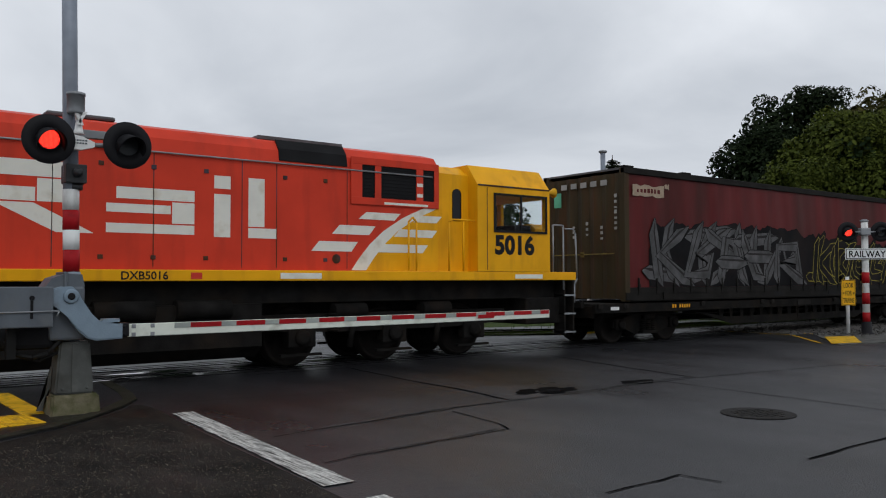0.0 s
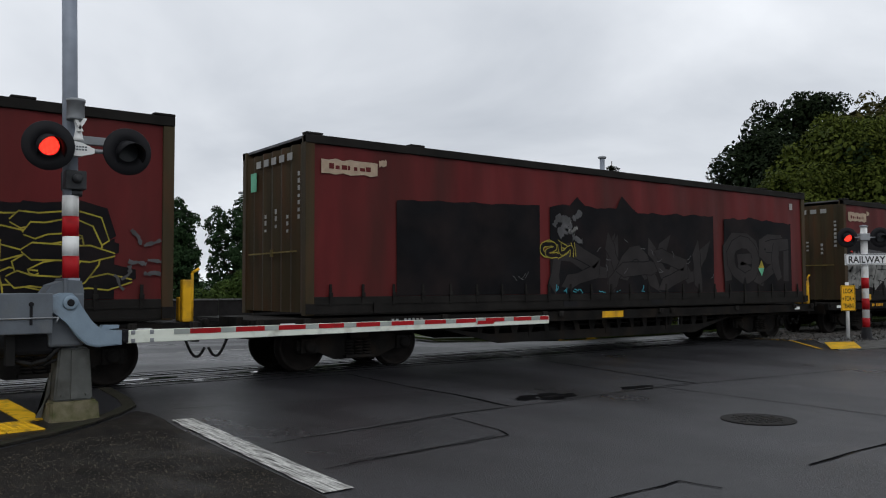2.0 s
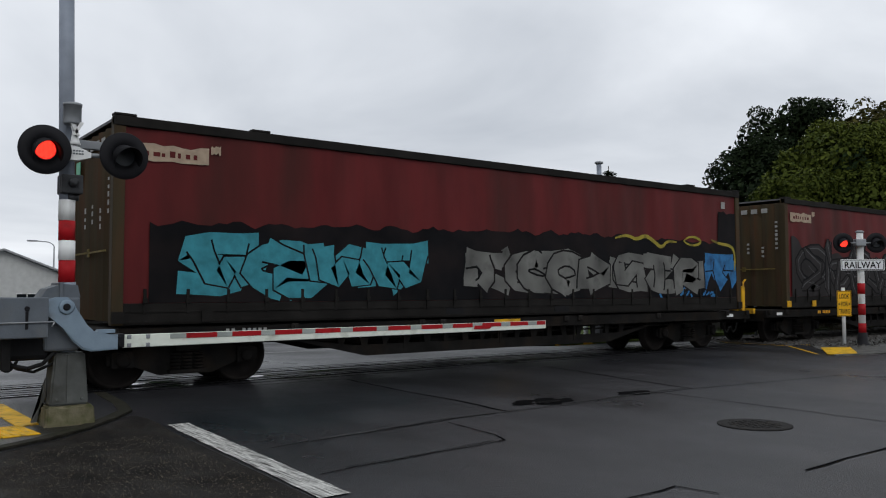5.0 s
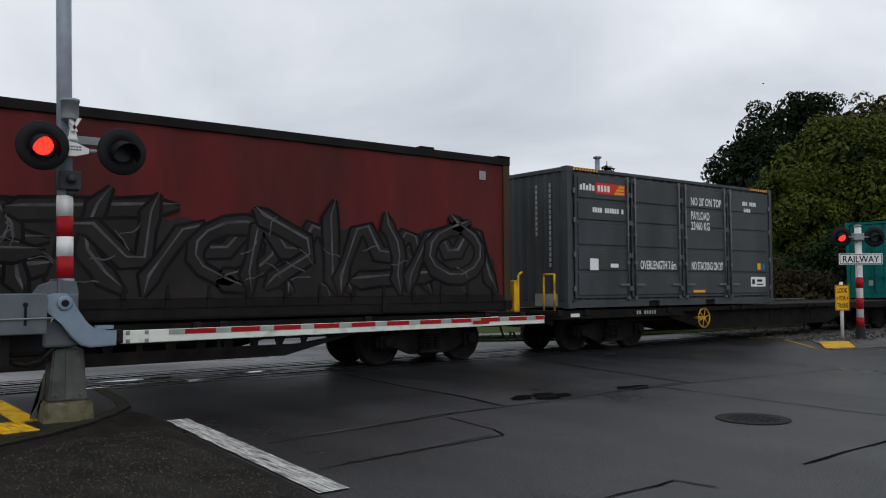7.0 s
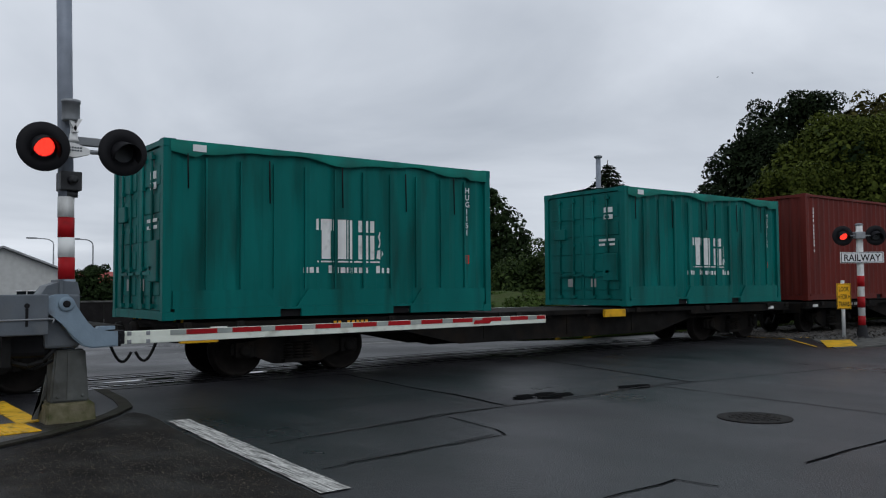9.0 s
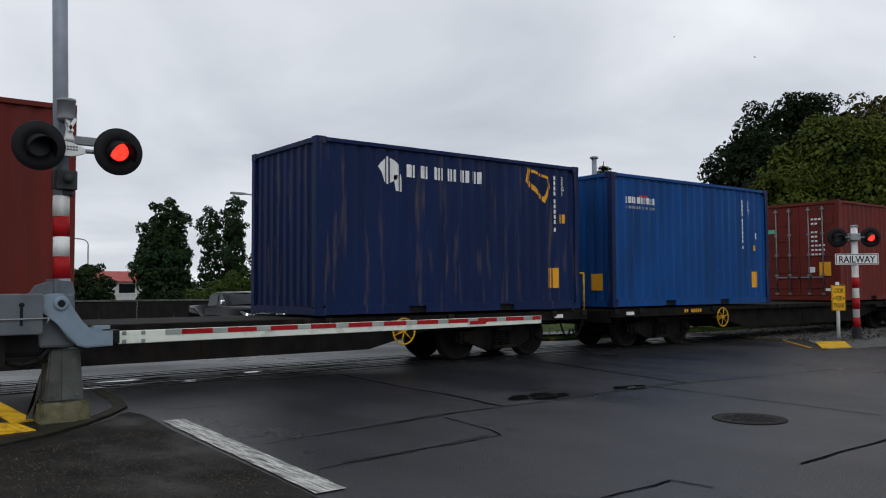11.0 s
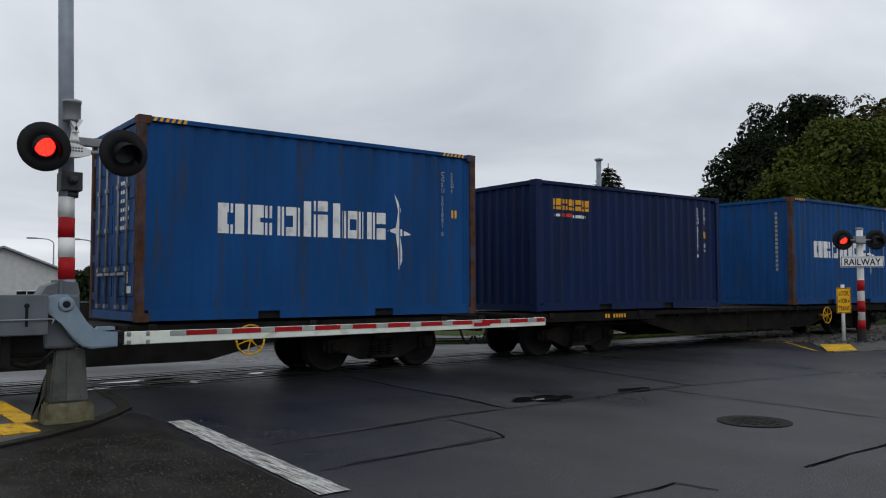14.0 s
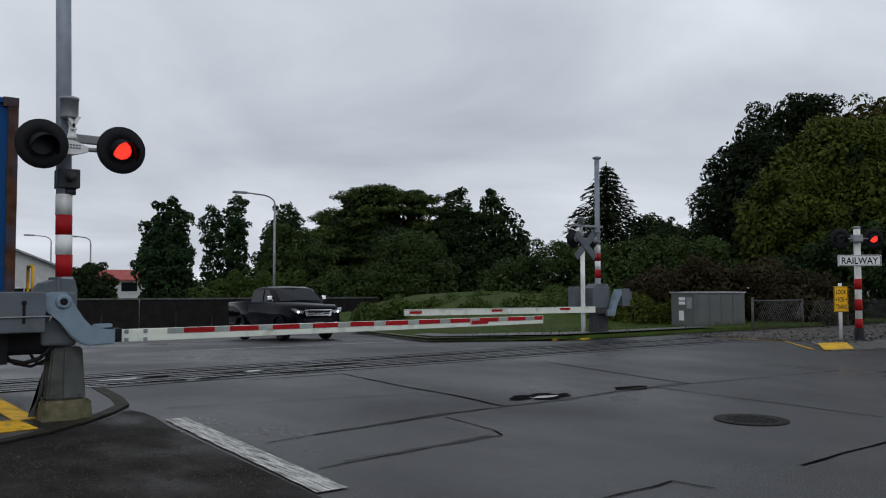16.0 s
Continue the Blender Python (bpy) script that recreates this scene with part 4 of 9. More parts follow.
    if style == "curtain":
        boxes("number_board", [(8.1, 8.75, -w - 0.03, -w - 0.026, 0.735, 0.865)], "yellow" if k != 0 else "deck", top, "dull yellow number board")
        boxes("coupler_head", [(-0.02 + 0.3, 0.38, -0.85, -0.15, 0.80, 0.93)], "yellow" if k in (3, 4) else "frame", top)
    elif k != 6:
        bm = bmesh.new()
        for x in ({5: 5.2, 8: 4.28}.get(k, 11.83),):
            ring = [(x + 0.22 * math.cos(i * math.pi / 12), -w - 0.09, 0.63 + 0.22 * math.sin(i * math.pi / 12)) for i in range(25)]
            pipe(bm, ring, 0.015, 6)
            for i in range(6):
                a = i * math.pi / 3 + 0.3
                rod(bm, (x, -w - 0.09, 0.63), (x + 0.22 * math.cos(a), -w - 0.09, 0.63 + 0.22 * math.sin(a)), 0.010, 6)
            rod(bm, (x, -w - 0.11, 0.63), (x, -w + 0.2, 0.63), 0.035, 10)
        part("handbrake_wheel", bm, "yellow", top, "yellow spoked handbrake wheel")
    # end handrail / handbrake stand at the trailing end
    bm = bmesh.new()
    if style == "curtain":
        box(bm, PITCH - 0.66, PITCH - 0.52, -w + 0.02, -w + 0.14, 0.893, 1.50, 0.02)
        pipe(bm, [(PITCH - 0.50, -w + 0.08, 0.893), (PITCH - 0.50, -w + 0.08, 1.60), (PITCH - 0.40, -w + 0.08, 1.66)], 0.022, 8)
        box(bm, PITCH - 0.62, PITCH - 0.40, -w + 0.3, -w + 0.42, 0.893, 1.25, 0.02)
    elif k in (5, 6, 9):
        for y in (-w + 0.05, w - 0.35):
            pipe(bm, [(0.45, y, 0.893), (0.45, y, 1.62), (0.45, y + 0.3, 1.62), (0.45, y + 0.3, 0.893)], 0.022, 8)
        if k == 6:
            box(bm, 0.385, 0.95, -w - 0.07, -w - 0.002, 0.60, 0.80, 0.01)
            box(bm, 9.3, 9.95, -w - 0.07, -w - 0.002, 0.72, 0.878, 0.01)
    else:
        pipe(bm, [(PITCH - 0.42, -w + 0.05, 0.893), (PITCH - 0.42, -w + 0.05, 1.65), (PITCH - 0.42, -w + 0.35, 1.65), (PITCH - 0.42, -w + 0.35, 0.893)], 0.02, 8)
    part("end_handrail", bm, "yellow", top, "yellow painted end handrail")
    # bogies and wheelsets
    for bx in (2.44, PITCH - 2.44):
        b = share("bogie", BOGIE, top, pose(bx, 0, 0))
        for ax in (-0.92, 0.92):
            ws = share("wheelset", WHEELS, b, pose(ax, 0, 0.42 + RAIL_TOP))
            rolling.append((ws, x0 + bx + ax, (ax, 0, 0.42 + RAIL_TOP), 0.42))
    moving.append((top, x0, c, 0.0))
    return top


# corrugated steel: depth at a distance u along the wall
def ripple(u, p=0.278, d=0.036):
    f = (u / p) % 1.0
    if f < 0.25:
        return 0.0
    if f < 0.5:
        return d * (f - 0.25) / 0.25
    if f < 0.75:
        return d
    return d * (1 - (f - 0.75) / 0.25)


def breaks(a, b, p=0.278):
    us = [a] + [k * p / 4 for k in range(int(a / p * 4) + 1, int(b / p * 4) + 1) if a + 1e-4 < k * p / 4 < b - 1e-4] + [b]
    return us


def corrugated(bm, a, b, z0, z1, place, p=0.278, d=0.036):
    """A corrugated sheet between a and b; place(u, depth, z) gives the point."""
    prev = None
    for u in breaks(a, b, p):
        q = ripple(u - a, p, d)
        cur = (bm.verts.new(place(u, q, z0)), bm.verts.new(place(u, q, z1)))
        if prev:
            bm.faces.new((prev[0], cur[0], cur[1], prev[1]))
        prev = cur


def drape(bm, start, p=0.278, d=0.036, lift=0.004, y0=0.034):
    """Lay a flat marking (standing in XZ) into the corrugations that begin at start."""
    xs = [v.co.x for v in bm.verts]
    for u in breaks(0, max(xs) - start + 0.01, p)[1:-1]:
        x = u + start
        if min(xs) < x < max(xs):
            bmesh.ops.bisect_plane(bm, geom=bm.verts[:] + bm.edges[:] + bm.faces[:], plane_co=(x, 0, 0), plane_no=(1, 0, 0))
    for v in bm.verts:
        v.co.y = y0 + ripple(v.co.x - start, p, d) - lift
    return bm


def quads(bm, rects, y=0.0):
    for x0, x1, z0, z1 in rects:
        bm.faces.new([bm.verts.new(q) for q in ((x0, y, z0), (x1, y, z0), (x1, y, z1), (x0, y, z1))])
    return bm


def poly(bm, pts, y=0.0):
    bm.faces.new([bm.verts.new((x, y, z)) for x, z in pts])
    return bm


def corner_castings(bm, L, W, H):
    for x in (0, L - 0.178):
        for y in (0, W - 0.162):
            for z in (0, H - 0.118):
                box(bm, x - 0.002, x + 0.18, y - 0.004, y + 0.166, z - 0.002, z + 0.12, 0.006)


def door_gear(bm, W, H, x):
    """Four lock rods with brackets, handles and hinges on an end that faces -x."""
    for y in (0.50, 0.92, W - 0.92, W - 0.50):
        rod(bm, (x - 0.035, y, 0.16), (x - 0.035, y, H - 0.14), 0.019, 8)
        for z in (0.2, 0.75, 1.35, 1.95, H - 0.22):
            box(bm, x - 0.06, x - 0.004, y - 0.05, y + 0.05, z - 0.03, z + 0.03)
        s = 1 if y < W / 2 else -1
        box(bm, x - 0.065, x - 0.045, *sorted((y, y + s * 0.34)), 0.66, 0.70)
    for y in (0.075, W - 0.075):
        for z in (0.35, 0.95, 1.65, H - 0.4):
            box(bm, x - 0.03, x - 0.002, y - 0.05, y + 0.05, z - 0.06, z + 0.06)


def container(s, L, H, mat, label, end="wall", post=None, p=0.278, group="containers on the train", flush_text=True):
    """A steel box container: near side at y 0, leading end at x 0, base at z 0."""
    W = 2.438
    top = tagged(new("shipping_container"), label, "shipping container", group)
    bm = bmesh.new()
    for x in (0, L - 0.12):
        for y in (0, W - 0.12):
            box(bm, x, x + 0.12, y, y + 0.12, 0.118, H - 0.118, 0.008)
    split_part("corner_post", bm, post or mat, top, "rust-streaked corner posts" if post else "")
    bm = bmesh.new()
    corner_castings(bm, L, W, H)
    split_part("corner_casting", bm, post or mat, top)
    bm = bmesh.new()
    for y in (0.006, W - 0.066):
        box(bm, 0.178, L - 0.178, y, y + 0.06, H - 0.075, H - 0.008, 0.006)
    for x in (0.006, L - 0.066):
        box(bm, x, x + 0.06, 0.162, W - 0.162, H - 0.09, H - 0.008, 0.006)
    split_part("top_rail", bm, mat, top)
    bm = bmesh.new()
    for y in (0.004, W - 0.054):
        cuts = [0.178, L * 0.5 - 1.22, L * 0.5 - 0.86, L * 0.5 + 0.86, L * 0.5 + 1.22, L - 0.178]
        for a, b in zip(cuts[::2], cuts[1::2]):
            box(bm, a, b, y, y + 0.05, 0.012, 0.165)
        for a, b in ((cuts[1], cuts[2]), (cuts[3], cuts[4])):
            box(bm, a, b, y, y + 0.05, 0.128, 0.165)
    for x in (0.004, L - 0.064):
        box(bm, x, x + 0.06, 0.162, W - 0.162, 0.012, 0.14)
    split_part("bottom_rail", bm, mat, top)
    boxes("fork_pocket", [(L * 0.5 + q - 0.178, L * 0.5 + q + 0.178, 0.06, W - 0.06, 0.014, 0.126) for q in (-1.04, 1.04)], "soot", top, "dark fork pockets")
    bm = bmesh.new()
    corrugated(bm, 0.12, L - 0.12, 0.16, H - 0.07, lambda u, q, z: (u, 0.034 + q, z), p)
    part("side_panel", bm, mat, top)
    bm = bmesh.new()
    corrugated(bm, 0.12, L - 0.12, 0.16, H - 0.07, lambda u, q, z: (u, W - 0.034 - q, z), p)
    part("side_panel", bm, mat, top)
    bm = bmesh.new()
    corrugated(bm, 0.12, W - 0.12, 0.12, H - 0.08, lambda u, q, z: (L - 0.03 - q, u, z), 0.25)
    part("end_panel", bm, mat, top)
    bm = bmesh.new()
    corrugated(bm, 0.06, L - 0.06, 0.05, W - 0.05, lambda u, q, z: (u, z, H - 0.012 - q * 0.5), 0.21)
    part("roof", bm, mat, top)
    boxes("floor", [(0.06, L - 0.06, 0.06, W - 0.06, 0.13, 0.155)], "deck", top)
    if end == "doors":
        for y0, y1 in ((0.13, W / 2 - 0.006), (W / 2 + 0.006, W - 0.13)):
            bm = bmesh.new()
            box(bm, 0.035, 0.075, y0, y1, 0.145, H - 0.10, 0.006)
            for z in [0.35 + i * (H - 0.75) / 4.6 for i in range(5)]:
                box(bm, 0.022, 0.036, y0 + 0.08, y1 - 0.08, z, z + 0.28, 0.01)
            part("door", bm, mat, top)
        bm = bmesh.new()
        door_gear(bm, W, H, 0.04)
        split_part("lock_gear", bm, "steel_bar" if mat != "box_green" else mat, top, "vertical lock rods and hinges")
    else:
        bm = bmesh.new()
        corrugated(bm, 0.12, W - 0.12, 0.12, H - 0.08, lambda u, q, z: (0.03 + q, u, z), 0.25)
        part("end_panel", bm, mat, top)
    moving.append((top, s, SIDE, FLOOR))
    return top


def vertical_code(top, x, z, text, mat, H=0.11, p=0.278):
    """Characters stacked downward on the near side."""
    bm = bmesh.new()
    zz = z
    for ch in text:
        if ch == "|":
            box_z = [(x, x + H * 0.6, zz, zz + H * 0.9)]
            quads(bm, box_z)
        elif ch != " ":
            b = on_side(lettering(ch, H * 1.35), x, 0, zz)
            me = bpy.data.meshes.new("t")
            b.to_mesh(me)
            b.free()
            bm.from_mesh(me)
            bpy.data.meshes.remove(me)
        zz -= H * 1.22 if ch != " " else H * 0.6
    drape(bm, 0.12, p)
    proud = min(v.co.y for v in bm.verts) - 0.002
    for v in bm.verts:
        v.co.y = proud
    part("code", bm, mat, top, "white characters stacked down the side")


def end_code(top, mat, W=2.438, y=0.75, z=2.3, n=8):
    """Unreadable small lines on a leading end or door."""
    bm = bmesh.new()
    for i in range(n):
        zz = z - i * 0.13 - (0.12 if i > 1 else 0)
        for k in range(random.Random(i).randint(2, 4)):
            y0 = y - k * 0.11
            bm.faces.new([bm.verts.new(q) for q in ((0.017, y0, zz), (0.017, y0 - 0.08, zz), (0.017, y0 - 0.08, zz + 0.055), (0.017, y0, zz + 0.055))])
    part("end_marking", bm, mat, top, "rows of small white bars")


def side_label(top, rects, mat, label="", p=0.278, name="sticker", lift=0.004):
    bm = quads(bmesh.new(), rects)
    drape(bm, 0.12, p, lift=lift)
    part(name, bm, mat, top, label)


# pale word-mark shapes: blocks with slots, as (x0, x1, z0, z1) in units of the mark's height
BLOCK_TALL = [(0, .64, .70, 1), (0, .64, 0, .30), (0, .22, .30, .70), (.42, .64, .30, .70)]
BLOCK_WIDE = [(0, .62, .58, 1), (0, .62, 0, .42), (0, .30, .42, .58)]
BLOCK_SLIM = [(0, .20, 0, 1.24)]
BLOCK_HIGH = [(0, .44, 0, .80), (0, .44, .92, 1.28)]


def wide_mark(top, x, z, h, mat, p, bird=True, white="deck_white", wide=1.39):
    """The wide white block word-mark with its soaring bird shape."""
    bm = bmesh.new()
    u = x
    low = -0.33 if h > 0.46 else 0.0
    for m, w in ((BLOCK_TALL, .74), (BLOCK_WIDE, .74), (BLOCK_TALL, .72), (BLOCK_SLIM, .28), (BLOCK_HIGH, .54), (BLOCK_SLIM, .28), (BLOCK_TALL, .72), (BLOCK_WIDE, .74)):
        quads(bm, [(u + a * h * wide, u + b * h * wide, z + max(c, low) * h, z + d * h) for a, b, c, d in m])
        u += w * h * 1.02 * wide
    drape(bm, 0.12, p)
    split_part("word_mark", bm, white, top, "white block word-mark on the side")
    if bird:
        bm = bmesh.new()
        poly(bm, [(u - .1 * h, z + .35 * h), (u + .35 * h, z + .52 * h), (u + .95 * h, z + .22 * h), (u + .45 * h, z + .16 * h)])
        poly(bm, [(u + .22 * h, z + .45 * h), (u + .40 * h, z + .46 * h), (u + .52 * h, z + 1.2 * h), (u + .16 * h, z + 1.75 * h), (u + .34 * h, z + 1.1 * h)])
        poly(bm, [(u + .22 * h, z + .25 * h), (u + .48 * h, z + .2 * h), (u + .62 * h, z - .7 * h), (u + .38 * h, z - 1.15 * h), (u + .36 * h, z - .6 * h)])
        bmesh.ops.triangulate(bm, faces=bm.faces[:])
        drape(bm, 0.12, p)
        part("bird_mark", bm, white, top, "white soaring bird shape")


def curtain_container(k, s, paint):
    """A long curtain-sided container: steel ends, curtain sides with buckled straps."""
    L, H, W = 14.80, 2.89, 2.438
    top = tagged(new("curtain_container"), paint["label"], "curtain-sided container", "curtain-sided containers on the train")
    bm = bmesh.new()
    for x in (0, L - 0.16):
        for y in (0, W - 0.14):
            box(bm, x, x + 0.16, y, y + 0.14, 0.0, H - 0.02, 0.01)
    split_part("corner_post", bm, "olive", top)
    bm = bmesh.new()
    for y in (-0.015, W - 0.105):
        box(bm, 0.0, L, y, y + 0.12, H - 0.15, H - 0.01, 0.012)
    for x in (0.0, 2.0, L - 2.1, L - 0.3):
        box(bm, x, x + 0.3, -0.02, 0.14, H - 0.012, H + 0.025, 0.01)
    split_part("top_rail", bm, "dirty_black", top, "grimy black top rail")
    boxes("roof", [(0.05, L - 0.05, 0.10, W - 0.10, H - 0.05, H - 0.008)], "loco_grey", top)
    bm = bmesh.new()
    for y in (0.012, W - 0.10):
        box(bm, 0.16, L - 0.16, y, y + 0.09, 0.0, 0.30, 0.01)
        box(bm, 0.16, L - 0.16, y - 0.014, y + 0.02, 0.175, 0.195)
        box(bm, 0.16, L - 0.16, y - 0.014, y + 0.02, 0.03, 0.05)
    split_part("bottom_rail", bm, "dirty_black", top, "grimy bottom rail")
    boxes("fork_pocket", [(L * 0.5 + q - 0.2, L * 0.5 + q + 0.2, 0.006, 0.2, 0.05, 0.16) for q in (-1.5, 1.2)], "soot", top)
    bm = bmesh.new()
    for side, sy in ((0, 0.03), (1, W - 0.03)):
        cols = []
        nx, nz = 120, 8
        for i in range(nx + 1):
            x = 0.155 + (L - 0.31) * i / nx
            col = []
            for j in range(nz + 1):
                z = 0.30 + (H - 0.44) * j / nz
                wv = 0.010 * math.sin(x * 5.3) * (0.4 + j / nz) * 0.6 + 0.006 * math.sin(x * 11.7 + z * 2 + k)
                col.append(bm.verts.new((x, sy + (wv if side == 0 else -wv), z)))
            cols.append(col)
        for a, b in zip(cols, cols[1:]):
            for j in range(nz):
                bm.faces.new((a[j], b[j], b[j + 1], a[j + 1])).smooth = True
    part("curtain", bm, "maroon", top, "faded maroon vinyl curtain")
    bm = bmesh.new()
    for i in range(24):
        x = 0.45 + i * 0.605
        box(bm, x - 0.022, x + 0.022, -0.006, 0.012, 0.16, 0.50)
        box(bm, x - 0.035, x + 0.035, -0.022, -0.004, 0.30, 0.37, 0.006)
    split_part("buckle_strap", bm, "dirty_black", top)
    for x in (0.0, 1.25, 11.9, L - 0.16):
        boxes("lashing_plate", [(x, x + 0.17, -0.03, -0.002, 0.03, 0.19)], "yellow" if k in (2, 4) and x < 2 else "dirty_black", top)
    bm = bmesh.new()
    corrugated(bm, 0.14, W - 0.14, 0.05, H - 0.12, lambda u, q, z: (0.03 + q * 1.3, u, z), 0.36, 0.05)
    part("end_panel", bm, "olive", top, "grimy olive corrugated end wall")
    bm = bmesh.new()
    corrugated(bm, 0.14, W - 0.14, 0.05, H - 0.12, lambda u, q, z: (L - 0.03 - q * 1.3, u, z), 0.36, 0.05)
    part("end_panel", bm, "olive", top)
    boxes("end_marking", [(0.012, 0.018, 0.5 + i * 0.3, 0.68 + i * 0.3, H - 0.36, H - 0.24) for i in range(5)], "faint_white", top, "faded bars")
    boxes("end_bar", [(-0.012, 0.004, 0.30, W - 0.30, 1.02, 1.045), (-0.012, 0.004, W * 0.5 - 0.05, W * 0.5 + 0.05, 0.97, 1.09)], "olive_pale", top, "yellowish lashing bar")
    rng = random.Random(k + 9)
    for yy, z0, z1 in ((0.22, 1.55, 2.45), (0.62, 1.35, 1.75), (1.05, 1.45, 1.80), (1.45, 1.40, 1.75)):
        boxes("end_marking", [(0.006, 0.010, yy, yy + 0.07, z0 + q * 0.115, z0 + q * 0.115 + rng.uniform(0.04, 0.085)) for q in range(int((z1 - z0) / 0.115))], "faint_white", top)
    boxes("end_sticker", [(0.016, 0.024, W - 0.55, W - 0.32, H - 0.75, H - 0.42)], "green_sticker", top, "mint green sticker")
    # torn cream label by the leading top corner
    bm = bmesh.new()
    rng = random.Random(k + 50)
    for a, b, c, d in ((0.28, 1.34, H - 0.63, H - 0.34), (1.37, 1.52, H - 0.44, H - 0.28)):
        n = 8
        pts = [(a + (b - a) * i / n, c + rng.uniform(0, 0.05)) for i in range(n + 1)] + [(b - (b - a) * i / n, d - rng.uniform(0, 0.05)) for i in range(n + 1)]
        poly(bm, pts, 0.0085)
    split_part("sticker", bm, "label_cream", top, "torn cream sticker")
    for i in range(7):
        bm = bmesh.new()
        quads(bm, [(0.42 + i * 0.115, 0.42 + i * 0.115 + rng.uniform(0.04, 0.10), H - 0.53, H - 0.45 + rng.uniform(-0.03, 0.02))], 0.0045)
        part("sticker_bar", bm, "maroon", top)
    boxes("small_sticker", [(L - 0.75, L - 0.6, 0.004, 0.0075, H - 0.46, H - 0.30)], "faint_white", top)
    graffiti(top, k, paint, L)
    moving.append((top, s, SIDE, FLOOR))


def blob_outline(cx, cz, rx, rz, n, rng, rough=0.25):
    return [(cx + rx * math.cos(2 * math.pi * i / n) * (1 + rng.uniform(-rough, rough)), cz + rz * math.sin(2 * math.pi * i / n) * (1 + rng.uniform(-rough, rough))) for i in range(n)]


# bent strokes that graffiti letters are put together from, in a unit cell
STROKES = (
    (((0.0, 0.0), (0.28, 1.0), (0.62, 0.92), (0.95, 0.0)), ((0.12, 0.42), (0.80, 0.36))),
    (((0.0, 1.0), (0.18, 0.05), (0.50, 0.72), (0.72, 0.0), (1.0, 0.95)),),
    (((0.0, 0.92), (0.98, 1.0)), ((0.50, 0.95), (0.40, 0.45), (0.56, 0.0))),
    (((0.10, 1.0), (0.14, 0.0)), ((0.98, 1.0), (0.24, 0.52), (1.0, 0.0))),
    (((0.98, 0.88), (0.30, 1.0), (0.06, 0.52), (0.26, 0.05), (1.0, 0.12)), ((0.20, 0.55), (0.82, 0.50))),
    (((0.10, 0.0), (0.06, 0.95), (0.78, 0.95), (0.82, 0.55), (0.20, 0.48), (0.98, -0.03)),),
    (((0.95, 0.92), (0.30, 1.0), (0.14, 0.64), (0.84, 0.42), (0.74, 0.04), (0.0, 0.08)),),
    (((0.06, 0.0), (0.12, 1.0), (0.86, 0.05), (0.92, 1.0)),),
    (((0.50, 1.0), (0.08, 0.72), (0.10, 0.20), (0.52, 0.0), (0.92, 0.26), (0.90, 0.78), (0.50, 1.0)),),
)


def rounded(pts, times):
    """Corners cut off again and again."""
    for _ in range(times):
        out = [pts[0]]
        for (ax, az), (bx, bz) in zip(pts, pts[1:]):
            out += [(ax * 0.75 + bx * 0.25, az * 0.75 + bz * 0.25), (ax * 0.25 + bx * 0.75, az * 0.25 + bz * 0.75)]
        pts = out + [pts[-1]]
    return pts


def band(bm, pts, widths, y, clip):
    """A flat strip of changing width along a bent line, with mitred corners."""
    prev = None
    n = len(pts)
    for i, (x, z) in enumerate(pts):
        ax, az = pts[max(0, i - 1)]
        bx, bz = pts[min(n - 1, i + 1)]
        d = math.hypot(bx - ax, bz - az) or 1
        nx, nz = -(bz - az) / d, (bx - ax) / d
        cur = []
        for q in (-1, 1):
            px, pz = x + q * nx * widths[i] / 2, z + q * nz * widths[i] / 2
            cur.append(bm.verts.new((min(max(px, clip[0]), clip[1]), y, min(max(pz, clip[2]), clip[3]))))
        if prev:
            bm.faces.new((prev[0], cur[0], cur[1], prev[1]))
        prev = cur


